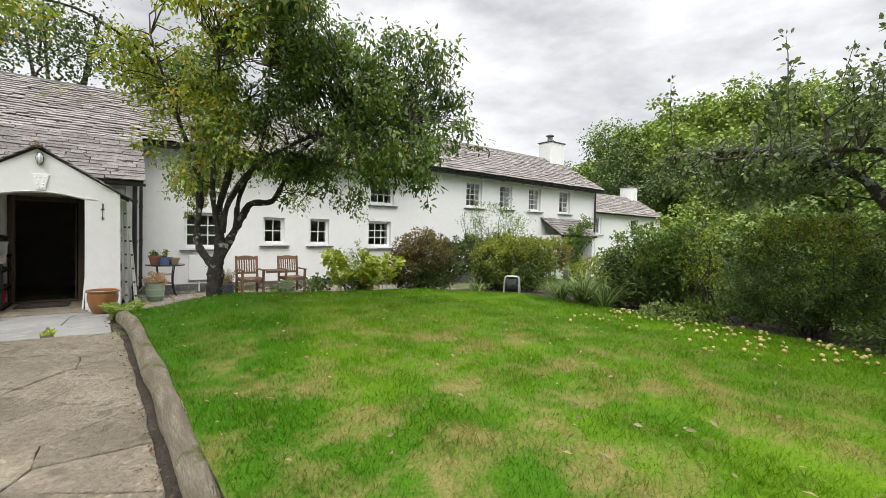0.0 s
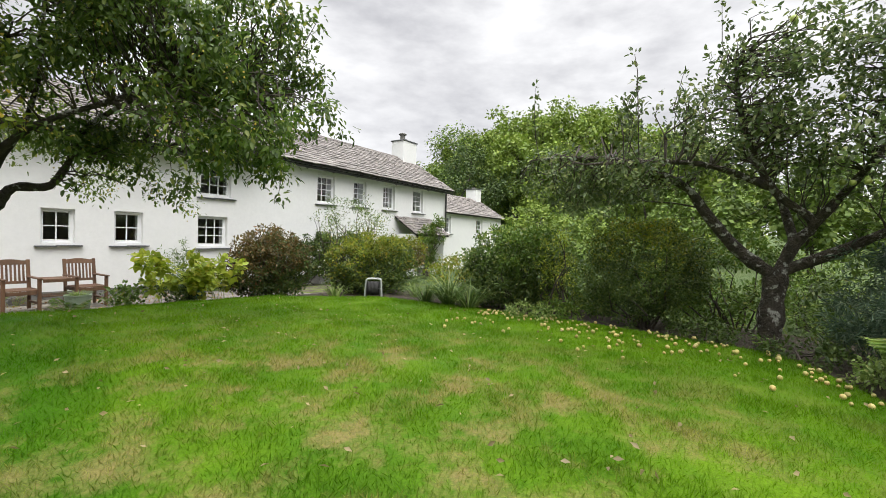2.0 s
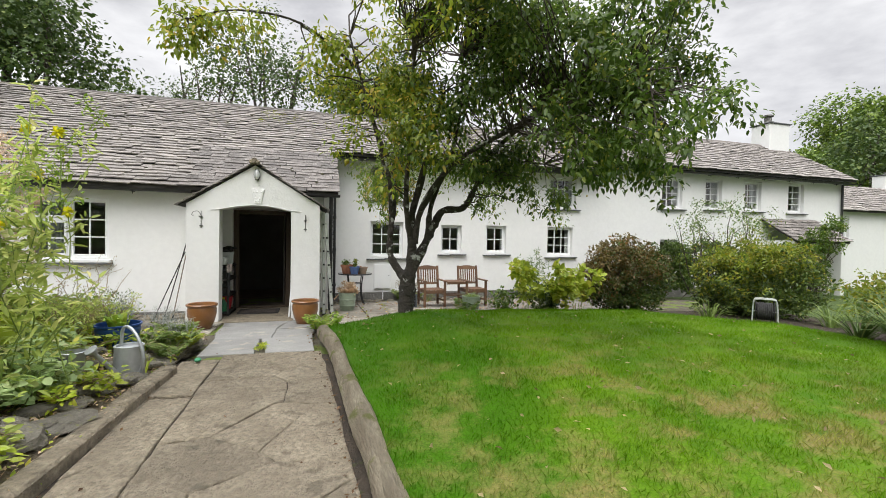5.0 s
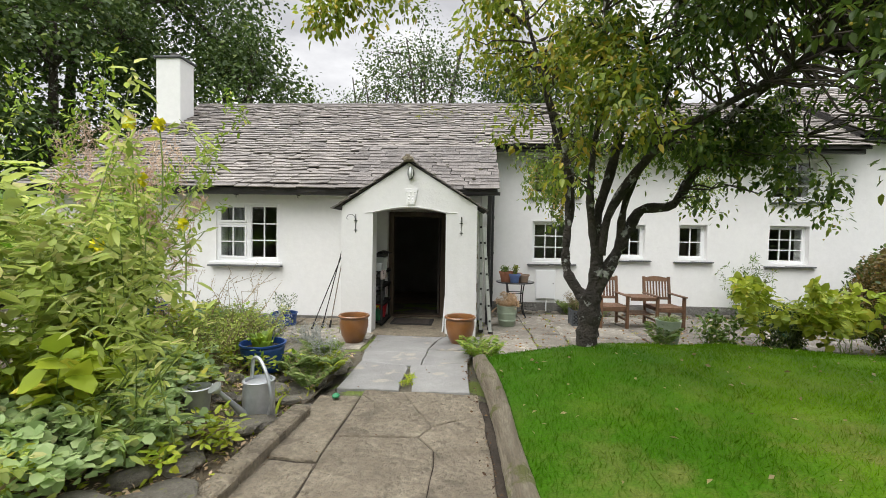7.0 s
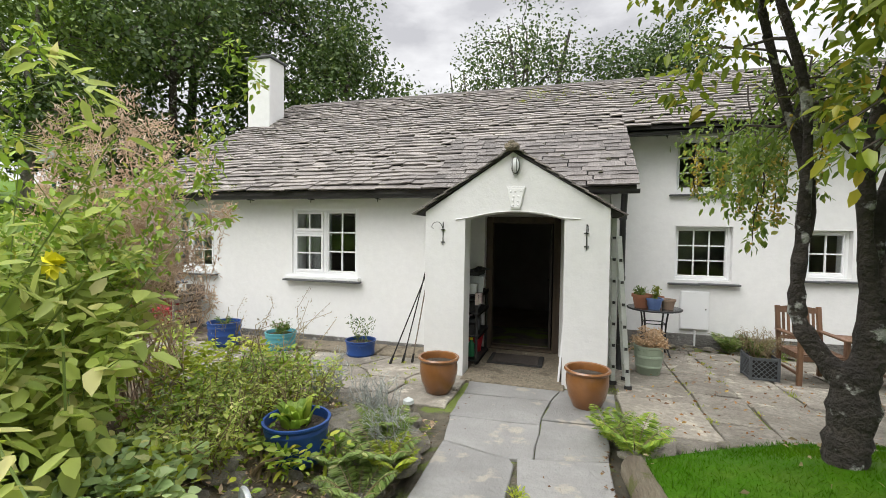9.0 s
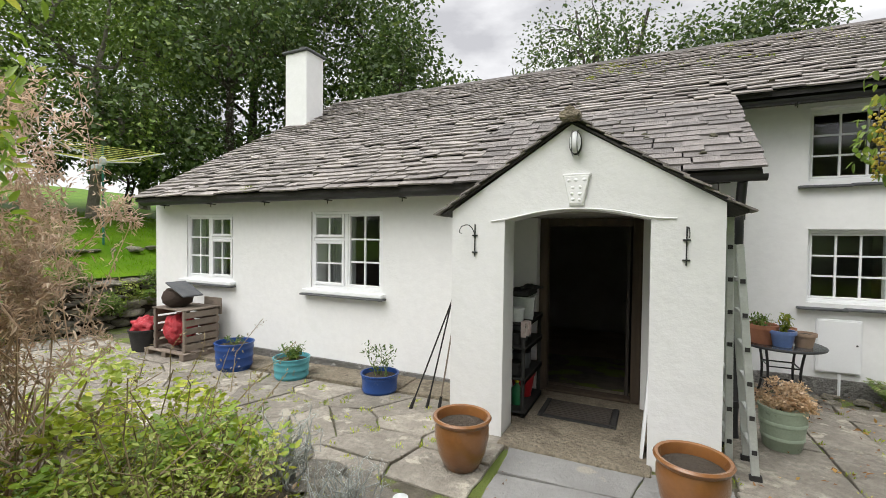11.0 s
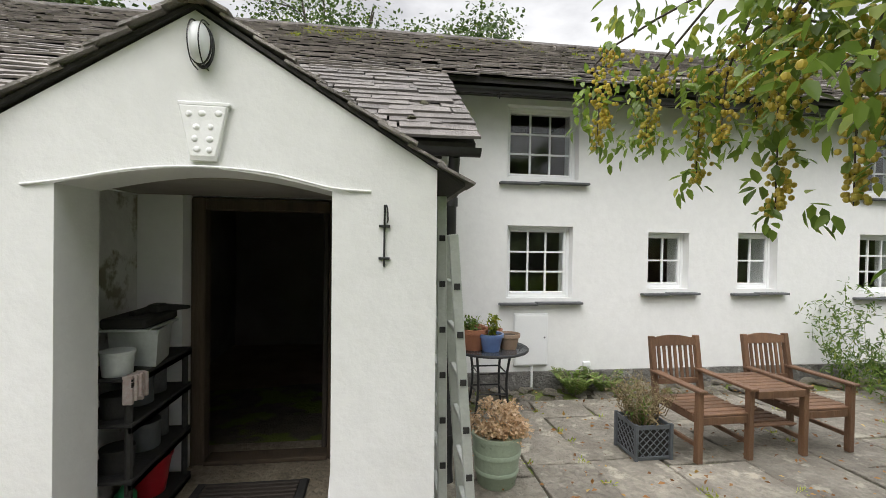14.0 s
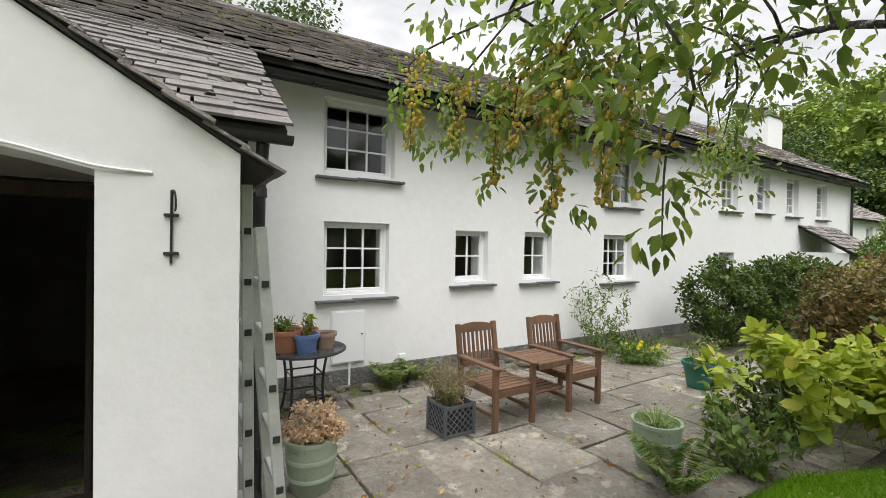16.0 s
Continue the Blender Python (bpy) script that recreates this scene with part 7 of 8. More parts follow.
part("body", Shape().lathe([(0.15, 0), (0.17, 0.2), (0.18, 0.2), (0.18, 0.215), (0.16, 0.21), (0.145, 0.02)], 4, pose(0, 0, 0, 0, 0, 45), 1.0, 1.5), CLEAR_BOX, box)
part("rim", Shape().box(-0.13, 0.13, -0.19, 0.19, 0.205, 0.22, 0.004), CLEAR_BOX, box)
tray = thing("tool_tray", "dark tray with tools on top of the box", "tray", (sx + 0.02, sy + 0.35, sz + 1.142))
part("tray", Shape().box(-0.12, 0.12, -0.2, 0.2, 0, 0.06, 0.02), RUBBER, tray)
part("tool", Shape().tube([(0.0, -0.1, 0.07), (0.05, 0.1, 0.08), (0.16, 0.27, 0.06)], [0.02, 0.03, 0.012], 8).box(0.02, 0.1, 0.0, 0.12, 0.055, 0.11, 0.02), RUBBER, tray)
rbk = thing("bucket", "dark red plastic bucket under the shelves", "bucket", (sx + 0.02, sy + 0.45, sz + 0.061))
part("body", Shape().lathe([(0.09, 0), (0.125, 0.22), (0.135, 0.225), (0.135, 0.24), (0.118, 0.235), (0.085, 0.012)], 20), RED_BUCKET, rbk, "", True)
gb = thing("bottle", "green plastic bottle at the shelf foot", "bottle", (sx + 0.04, sy + 0.16, sz + 0.061))
part("body", Shape().lathe([(0.05, 0), (0.055, 0.01), (0.055, 0.15), (0.02, 0.2), (0.02, 0.22)], 14), GREEN_BOTTLE, gb, "", True)
part("cap", Shape().lathe([(0.024, 0.22), (0.024, 0.25), (0.01, 0.255)], 12), YELLOW, gb)
tub_ = thing("tub", "white lidded tub on the shelf", "tub", (sx + 0.05, sy + 0.06, sz + 0.92))
part("body", Shape().lathe([(0.07, 0), (0.08, 0.11), (0.084, 0.112), (0.084, 0.13), (0.01, 0.132)], 16), CLEAR_BOX, tub_, "", True)
cl = thing("cloth", "folded striped cloth hanging off the shelf", "cloth", (sx + 0.12, sy - 0.03, sz + 0.92))
cs = Shape()
for k in range(7):
    cs.box(0.0 + 0.008 * (k % 2), 0.05 + 0.012 * (k % 3), 0.02 * k, 0.019 + 0.02 * k, -0.14 + 0.015 * (k % 4), 0.012 - 0.001 * k, 0.006)
part("fold", cs, CLOTH, cl)
for k, (yy, zz, s) in enumerate(((0.1, 0.68, 0.07), (0.3, 0.68, 0.09), (0.5, 0.68, 0.07), (0.12, 0.38, 0.08), (0.38, 0.38, 0.09), (0.56, 0.38, 0.06))):
    o = thing("storage_tin", "dark tin on a porch shelf", "tin", (sx + 0.02, sy + yy, sz + zz + 0.001), 0, "tins on the porch shelves")
    part("body", Shape().lathe([(s, 0), (s, 0.1 + 0.04 * (k % 3)), (s * 1.05, 0.1 + 0.04 * (k % 3)), (s * 1.05, 0.12 + 0.04 * (k % 3)), (0.01, 0.125 + 0.04 * (k % 3))], 14), (RUBBER, LEAD, SILL)[k % 3], o, "", True)
bd = thing("white_board", "white board leaning inside the porch opening", "board", (-0.545, 9.66, 0.132))
part("panel", Shape().box(-0.012, 0.012, 0, 0.28, 0, 0.66, 0.003, pose(0, 0, 0, 0, 4, 0)), UPVC, bd)
og = thing("spirit_level", "orange plastic tool leaning behind the white board", "tool", (-0.475, 9.70, 0.132))
part("body", Shape().box(-0.012, 0.012, 0, 0.05, 0, 0.58, 0.004, pose(0, 0, 0, 0, -2, 0)), ORANGE, og)
part("grip", Shape().box(-0.016, 0.016, -0.003, 0.053, 0.2, 0.3, 0.006), RUBBER, og)

# ---- ladders beside the porch ----
def ladder(x0, x1, y0, y1, h, label):
    ob = thing("ladder", label, "ladder", (x0, y0, pave_z(0.3, 10)), 0, "ladders beside the porch")
    d = x1 - x0
    for y in (0, y1 - y0):
        a = math.degrees(math.atan2(d, h))
        st = part("stile", Shape().box(-0.026, 0.026, y - 0.014, y + 0.014, 0.03, math.hypot(d, h), 0.004, pose(0, 0, 0, 0, a, 0)), ALU, ob)
        part("foot", Shape().box(-0.04, 0.04, y - 0.02, y + 0.02, 0, 0.05, 0.006, pose(0, 0, 0, 0, a, 0)), RUBBER, st)
    k = 0.22
    while k < h - 0.1:
        x = d * k / h
        ru = part("rung", Shape().box(x - 0.014, x + 0.014, -0.022, y1 - y0 + 0.022, k - 0.014, k + 0.014, 0.003), ALU, ob)
        part("rung_plug", Shape().box(x - 0.016, x + 0.016, -0.026, -0.018, k - 0.016, k + 0.016), RUBBER, ru)
        k += 0.25
    return ob


ladder(0.22, 0.08, 9.76, 10.1, 1.74, "aluminium ladder leaning on the porch side wall")
ladder(0.07, 0.035, 9.9, 10.3, 1.95, "second aluminium ladder section against the porch")

# ---- pots ----
def lathe_pot(name, label, at, prof, material, soil_r, soil_z, n=28, category="plant pot", group=""):
    ob = thing(name, label, category, at, 0, group)
    part("pot", Shape().lathe(prof, n), material, ob, "", True)
    if soil_r:
        part("compost", Shape().lathe([(soil_r, soil_z - 0.01), (soil_r * 0.6, soil_z + 0.008), (0.002, soil_z + 0.012)], 20), SOIL, ob, "", True)
    return ob


JAR = [(0.115, 0), (0.135, 0.02), (0.18, 0.12), (0.205, 0.24), (0.205, 0.31), (0.195, 0.345), (0.215, 0.36), (0.225, 0.38), (0.215, 0.395), (0.195, 0.39), (0.185, 0.35), (0.185, 0.30)]
for x, y in ((-0.25, 8.98), (-1.78, 8.95)):
    lathe_pot("glazed_pot", "empty brown glazed earthenware pot beside the porch step", (x, y, pave_z(-0.9, y) if x > -1 else pave_z(x, y)), JAR, TERRACOTTA, 0.186, 0.33, group="brown pots by the porch")


def ribbed(r, h, ribs=3):
    p = [(r * 0.86, 0)]
    for k in range(ribs):
        z = h * (0.18 + 0.72 * k / max(1, ribs - 1) * 0.85)
        p += [(r * (0.93 + 0.03 * k), z - 0.02), (r * (0.96 + 0.03 * k), z - 0.006), (r * (0.96 + 0.03 * k), z + 0.006), (r * (0.935 + 0.03 * k), z + 0.02)]
    return p + [(r * 1.0, h - 0.02), (r * 1.05, h - 0.015), (r * 1.05, h), (r * 0.97, h), (r * 0.94, h - 0.06)]


o = lathe_pot("barrel_tub", "deep blue half-barrel planter beside the wing wall", (-5.77, 10.16, pave_z(-5.77, 10.16)), ribbed(0.25, 0.38), BLUE_TUB, 0.235, 0.33)
o = lathe_pot("barrel_tub", "turquoise half-barrel planter with low green plants", (-4.72, 10.18, pave_z(-4.72, 10.18)), ribbed(0.225, 0.28), TURQ, 0.21, 0.24)
stem_plant((-4.72, 10.18, pave_z(-4.72, 10.18) + 0.24), 16, 0.16, 0.15, 351, LEAF_MID, 0.05, 4, "low herbs in the turquoise planter", name="potted_plant", r=0.04)
o = lathe_pot("barrel_tub", "blue half-barrel planter holding a small rose", (-3.36, 10.2, pave_z(-3.36, 10.2)), ribbed(0.215, 0.23, 2), BLUE_TUB, 0.2, 0.19)
stem_plant((-3.36, 10.2, pave_z(-3.36, 10.2) + 0.19), 9, 0.42, 0.22, 352, LEAF_DARK, 0.05, 3, "small thin-stemmed rose in the blue planter", name="potted_plant", r=0.05, start=0.3)
stem_plant((-5.77, 10.16, pave_z(-5.77, 10.16) + 0.33), 8, 0.1, 0.18, 353, LEAF_MID, 0.04, 3, "seedlings in the blue barrel", name="potted_plant", r=0.03)
bzt = bed_z(-2.15, 6.95)
lathe_pot("barrel_tub", "blue ribbed tub of salad leaves in the flower bed", (-2.15, 6.95, bzt - 0.02), ribbed(0.21, 0.27, 2), BLUE_TUB, 0.2, 0.22)
strap_plant((-2.15, 6.95, bzt + 0.2), 30, 0.3, 354, LEAF_BRIGHT, "salad_plant", "fresh broad salad leaves in the blue tub", 0.09, 0.7)
SG = [(0.125, 0), (0.135, 0.015), (0.152, 0.1), (0.158, 0.105), (0.158, 0.125), (0.154, 0.13), (0.166, 0.22), (0.172, 0.225), (0.172, 0.25), (0.168, 0.255), (0.174, 0.34), (0.182, 0.345), (0.182, 0.37), (0.162, 0.37), (0.158, 0.33)]
pz1 = pave_z(0.54, 10.52)
lathe_pot("ribbed_planter", "pale green ribbed planter with a dried hydrangea", (0.54, 10.52, pz1), SG, SAGE, 0.16, 0.32)
bush("hydrangea", "dried straw-coloured hydrangea heads in a green planter", (0.54, 10.52, pz1 + 0.28), [(0, 0, 0.17, 0.20, 0.18, 0.13), (0.08, -0.04, 0.15, 0.14, 0.14, 0.1)], 90, 24, 0.026, LEAF_HEAD, 355, 0.8, 0.045, stems=6, wood=LEAF_HEAD)
pz2 = pave_z(2.86, 9.5)
lathe_pot("ribbed_planter", "pale green ribbed planter with tufted grass", (2.86, 9.5, pz2), SG, SAGE, 0.16, 0.32)
strap_plant((2.86, 9.5, pz2 + 0.31), 150, 0.2, 356, LEAF_STRAP, "grass_tuft", "tufted grass spilling over the green planter", 0.008, 1.2)
lathe_pot("plant_pot", "dark green plastic pot with trailing plant", (5.2, 10.42, pave_z(5.2, 10.42)), [(0.14, 0), (0.19, 0.26), (0.21, 0.265), (0.21, 0.31), (0.185, 0.31), (0.175, 0.26)], GREEN_POT, 0.178, 0.28)
stem_plant((5.2, 10.42, pave_z(5.2, 10.42) + 0.28), 14, 0.3, 0.3, 357, LEAF_STRAP, 0.04, 4, "thin trailing plant in the dark green pot", name="potted_plant", r=0.04)

# lattice planter
lz = pave_z(1.88, 10.86)
lpn = thing("lattice_planter", "square grey lattice-patterned planter of dry stems on the patio", "planter", (1.88, 10.86, lz))
inner = Shape().box(-0.14, 0.14, -0.14, 0.14, 0.01, 0.25)
part("liner", inner, RUBBER, lpn)
for x in (-0.15, 0.15):
    for y in (-0.15, 0.15):
        part("corner_post", Shape().box(x - 0.014, x + 0.014, y - 0.014, y + 0.014, 0, 0.3, 0.004), LEAD, lpn)
for a in range(4):
    m = pose(0, 0, 0, 0, 0, 90 * a)
    part("rail", Shape().box(-0.136, 0.136, -0.155, -0.143, 0.255, 0.29, 0.003, m), LEAD, lpn)
    part("rail", Shape().box(-0.136, 0.136, -0.155, -0.143, 0.012, 0.04, 0.003, m), LEAD, lpn)
    lat = Shape()
    for k in range(-4, 5):
        for sgn in (-1, 1):
            x0 = 0.06 * k
            p, q = (x0 - sgn * 0.107, 0.04), (x0 + sgn * 0.107, 0.255)
            t0 = max(0, *[((-0.135 if sgn > 0 else 0.135) - p[0]) / (q[0] - p[0])]) if (p[0] < -0.135 or p[0] > 0.135) else 0
            t1 = min(1, ((0.135 if sgn > 0 else -0.135) - p[0]) / (q[0] - p[0])) if (q[0] < -0.135 or q[0] > 0.135) else 1
            if t1 > t0 + 0.05:
                lat.tube([(p[0] + (q[0] - p[0]) * t0, -0.147, p[1] + (q[1] - p[1]) * t0), (p[0] + (q[0] - p[0]) * t1, -0.147, p[1] + (q[1] - p[1]) * t1)], 0.005, 4, True, m)
    part("lattice", lat, LEAD, lpn)
stem_plant((1.88, 10.86, lz + 0.26), 60, 0.32, 0.3, 358, LEAF_STRAW, 0.02, 4, "dry lavender stems in the lattice planter", name="potted_plant", r=0.02, start=0.3, stem=LEAF_STRAW)
stem_plant((1.88, 10.86, lz + 0.26), 12, 0.18, 0.2, 359, LEAF_MID, 0.04, 4, "green shoots among the dry stems", name="potted_plant", r=0.03, start=0.2)

# round table and its pots
tx, ty = 0.80, 11.80
tz = pave_z(tx, ty)
tb = thing("garden_table", "round black metal garden table with a dark glass top", "table", (tx, ty, tz))
part("tabletop", Shape().lathe([(0.375, 0.715), (0.38, 0.72), (0.38, 0.73), (0.375, 0.735), (0.002, 0.735)], 32), GLASS_TOP, tb, "", True)
part("rim", Shape().tube([(0.38 * math.cos(k / 24 * 6.2832), 0.38 * math.sin(k / 24 * 6.2832), 0.722) for k in range(25)], 0.014, 8, False), BLACK, tb, "", True)
for k in range(4):
    a = math.pi / 4 + math.pi / 2 * k
    part("leg", Shape().tube(smooth_line([(0.24 * math.cos(a), 0.24 * math.sin(a), 0.71), (0.2 * math.cos(a), 0.2 * math.sin(a), 0.45), (0.22 * math.cos(a), 0.22 * math.sin(a), 0.2), (0.3 * math.cos(a), 0.3 * math.sin(a), 0.0)], 4), 0.013, 8), BLACK, tb, "", True)
for z, r in ((0.5, 0.2), (0.3, 0.21)):
    part("stretcher", Shape().tube([(r * math.cos(math.pi / 4 + k * math.pi / 2), r * math.sin(math.pi / 4 + k * math.pi / 2), z) for k in range(5)], 0.009, 6), BLACK, tb)
TP = [(0.075, 0), (0.1, 0.12), (0.112, 0.122), (0.114, 0.155), (0.1, 0.155), (0.095, 0.12)]


def small_pot(x, y, s, material, label, z=0.736):
    return lathe_pot("flower_pot", label, (x, y, tz + z), [(1.15 * r * s, 1.15 * h * s) for r, h in TP], material, 1.15 * 0.095 * s, 1.15 * 0.135 * s, 20, "flower pot", "pots on the garden table")


small_pot(tx - 0.19, ty - 0.08, 1.15, CLAY, "terracotta pot with a spiky plant on the table")
small_pot(tx - 0.03, ty - 0.17, 0.95, BLUE_POT, "small blue glazed pot on the table")
small_pot(tx + 0.17, ty - 0.1, 0.85, TAN, "weathered clay pot on the table")
small_pot(tx + 0.04, ty + 0.1, 0.9, CLAY, "dark red clay pot on the table")
small_pot(tx - 0.14, ty + 0.17, 1.0, CLAY, "terracotta pot at the back of the table")
strap_plant((tx - 0.2, ty - 0.08, tz + 0.915), 26, 0.26, 361, LEAF_STRAP, "potted_plant", "spiky green leaves in a terracotta pot", 0.008, 0.35)
stem_plant((tx - 0.22, ty - 0.1, tz + 0.915), 12, 0.1, 0.09, 362, LEAF_MID, 0.04, 3, "low green leaves in a terracotta pot", name="potted_plant", r=0.03)
stem_plant((tx - 0.03, ty - 0.17, tz + 0.86), 9, 0.2, 0.06, 363, LEAF_GOLD, 0.05, 3, "withered yellow plant in the blue pot", name="potted_plant", r=0.03)

# companion seat: two slatted chairs joined by a little table
cb = thing("companion_bench", "weathered teak companion seat, two slatted chairs joined by a table", "bench", (2.20, 10.62, 0), 2.0)
cb.matrix_basis = pose(2.20, 10.62, pave_z(2.9, 10.8) + 0.008, 0, 0, 2.0)
def slat(name, x0, x1, y0, y1, z0, z1, m=None):
    part(name, Shape().box(x0, x1, y0, y1, z0, z1, 0.005, m), TEAK, cb)


for cx in (0.0, 0.98):
    for x in (cx, cx + 0.46):
        slat("leg", x - 0.025, x + 0.025, -0.025, 0.025, 0, 0.56)
        part("leg", Shape().box(-0.025, 0.025, -0.022, 0.022, 0, 0.36, 0.005, pose(x, 0.52, 0)).box(-0.025, 0.025, -0.022, 0.022, 0.345, 0.88, 0.005, pose(x, 0.52, 0) @ pose(0, 0, 0.0, -9, 0, 0) @ pose(0, -0.055, 0)), TEAK, cb)
        slat("seat_rail", x - 0.016, x + 0.016, 0.026, 0.497, 0.31, 0.365)
        slat("armrest", x - 0.036, x + 0.036, -0.05, 0.57, 0.561, 0.585)
        slat("stretcher", x - 0.014, x + 0.014, 0.026, 0.497, 0.12, 0.155)
    for k in range(7):
        slat("seat_slat", cx - 0.02, cx + 0.48, -0.01 + 0.07 * k, 0.047 + 0.07 * k, 0.366, 0.384)
    m = pose(0, 0.52, 0) @ pose(0, 0, 0, -9, 0, 0) @ pose(0, -0.055, 0)
    slat("back_rail", cx + 0.026, cx + 0.434, -0.014, 0.014, 0.45, 0.50, m)
    arch_, xs_ = Shape(), []
    for k in range(8):
        x0, x1 = cx + 0.026 + 0.051 * k, cx + 0.026 + 0.051 * (k + 1)
        zt = 0.86 + 0.028 * math.sin(math.pi * (k + 0.5) / 8)
        xs_.append((x0, zt))
    xs_.append((cx + 0.434, 0.86))
    nn = len(xs_)
    arch_.add([(x, y_, 0.79) for y_ in (-0.016, 0.016) for x, z in xs_] + [(x, y_, z) for y_ in (-0.016, 0.016) for x, z in xs_], [(i, i + 1, 2 * nn + i + 1, 2 * nn + i) for i in range(nn - 1)] + [(nn + i, nn + i + 1, 3 * nn + i + 1, 3 * nn + i) for i in range(nn - 1)] + [(2 * nn + i, 2 * nn + i + 1, 3 * nn + i + 1, 3 * nn + i) for i in range(nn - 1)] + [(i, i + 1, nn + i + 1, nn + i) for i in range(nn - 1)] + [(0, nn, 3 * nn, 2 * nn), (nn - 1, 2 * nn - 1, 4 * nn - 1, 3 * nn - 1)], m)
    part("top_rail", arch_, TEAK, cb)
    for k in range(7):
        slat("back_slat", cx + 0.05 + 0.055 * k, cx + 0.08 + 0.055 * k, -0.008, 0.008, 0.50, 0.79, m)
    slat("apron", cx + 0.026, cx + 0.434, -0.012, 0.012, 0.30, 0.362)
for k in range(7):
    slat("table_slat", 0.50, 0.94, -0.03 + 0.07 * k, 0.028 + 0.07 * k, 0.545, 0.56)
for k in range(6):
    slat("shelf_slat", 0.49, 0.95, 0.03 + 0.075 * k, 0.085 + 0.075 * k, 0.24, 0.255)
slat("table_rail", 0.497, 0.943, -0.045, -0.031, 0.50, 0.56)

# meter box and its pipe
mb = thing("meter_box", "white meter cupboard let into the farmhouse wall", "meter box", (1.59, YM, 0.25))
part("body", Shape().box(-0.22, 0.22, -0.05, 0.02, 0, 0.66, 0.006), UPVC, mb)
mdr = part("door", Shape().box(-0.205, 0.205, -0.062, -0.051, 0.02, 0.645, 0.005), UPVC, mb)
part("lock", Shape().lathe([(0.012, 0), (0.01, 0.006), (0.002, 0.007)], 10, pose(0.17, -0.062, 0.36, 90, 0, 0)), BLACK, mdr)
part("pipe", Shape().tube([(0.02, -0.03, 0.001), (0.02, -0.03, -0.28)], 0.017, 8), UPVC, mb, "white pipe")
vb = thing("junction_box", "small white box low on the farmhouse wall", "junction box", (2.35, YM, 0.22))
part("body", Shape().box(-0.05, 0.05, -0.04, 0, 0, 0.06, 0.006), UPVC, vb)
part("conduit", Shape().tube([(0.02, -0.03, 0), (0.02, -0.03, -0.2)], 0.008, 6), UPVC, vb)

# rods leaning by the porch
for k, (x0, y0, x1, y1, z1) in enumerate(((-2.74, 9.85, -2.21, 9.72, 1.22), (-2.6, 9.95, -2.2, 9.78, 1.4), (-2.48, 10.0, -2.2, 9.85, 1.34))):
    o = thing("garden_tool", "long thin garden tool leaning on the porch corner", "garden tool", (x0, y0, pave_z(x0, y0)), 0, "tools leaning by the porch")
    sft = part("shaft", Shape().tube([(0, 0, 0.0), (x1 - x0, y1 - y0, z1)], 0.0085, 8), (RUBBER, RUBBER, GREY_WOOD)[k], o)
    part("head", Shape().tube([(0, 0, 0.004), (0.1 * (x1 - x0), 0.1 * (y1 - y0), 0.1 * z1)], [0.02, 0.014], 8), RUBBER, sft)

# crate, sacks, basket and bucket at the far end
kz = pave_z(-7.1, 10.2)
pal = thing("pallet", "short wooden pallet under a slatted crate", "pallet", (-7.1, 10.33, kz))
for k in range(4):
    part("board", Shape().box(-0.48, 0.48, -0.34 + 0.19 * k, -0.22 + 0.19 * k, 0.085, 0.105, 0.003), GREY_WOOD, pal)
for x in (-0.42, 0, 0.42):
    part("block", Shape().box(x - 0.05, x + 0.05, -0.34, 0.35, 0, 0.084, 0.005), GREY_WOOD, pal)
crate = thing("wooden_crate", "weathered slatted wooden crate with an open front", "crate", (-7.05, 10.33, kz + 0.106))
for x in (-0.36, 0.32):
    for y in (-0.27, 0.25):
        part("post", Shape().box(x, x + 0.04, y - 0.02, y + 0.02, 0, 0.62, 0.004), GREY_WOOD, crate)
for k in range(5):
    part("side_slat", Shape().box(0.36, 0.375, -0.29, 0.27, 0.03 + 0.12 * k, 0.12 + 0.12 * k, 0.003), GREY_WOOD, crate)
    part("side_slat", Shape().box(-0.375, -0.36, -0.29, 0.27, 0.03 + 0.12 * k, 0.12 + 0.12 * k, 0.003), GREY_WOOD, crate)
    part("back_slat", Shape().box(-0.36, 0.36, 0.271, 0.285, 0.03 + 0.12 * k, 0.12 + 0.12 * k, 0.003), GREY_WOOD, crate)
for k in range(5):
    part("top_slat", Shape().box(-0.385, 0.385, -0.3 + 0.118 * k, -0.19 + 0.118 * k, 0.621, 0.639, 0.003), GREY_WOOD, crate)
part("backboard", Shape().box(0.0, 0.4, 0.29, 0.31, 0.5, 0.76, 0.004), GREY_WOOD, crate)


def sack(at, s, seed, label):
    bm = bmesh.new()
    bmesh.ops.create_icosphere(bm, subdivisions=4, radius=1)
    for v in bm.verts:
        n_ = noise.noise(v.co * 2.2 + Vector((seed, 0, 0))) * 0.30 + abs(noise.noise(v.co * 4.5 + Vector((0, seed, 0)))) * 0.22
        v.co = Vector((v.co.x * s[0], v.co.y * s[1], max(v.co.z, -0.92) * s[2])) * (0.9 + n_)
    lo = min(v.co.z for v in bm.verts)
    for v in bm.verts:
        v.co.z -= lo
    me = bpy.data.meshes.new("sack")
    bm.to_mesh(me)
    bm.free()
    me.materials.append(RED_BAG)
    me.polygons.foreach_set("use_smooth", [True] * len(me.polygons))
    ob = new("plastic_sack", me)
    ob.matrix_basis = pose(*at)
    return tagged(ob, label, "sack")


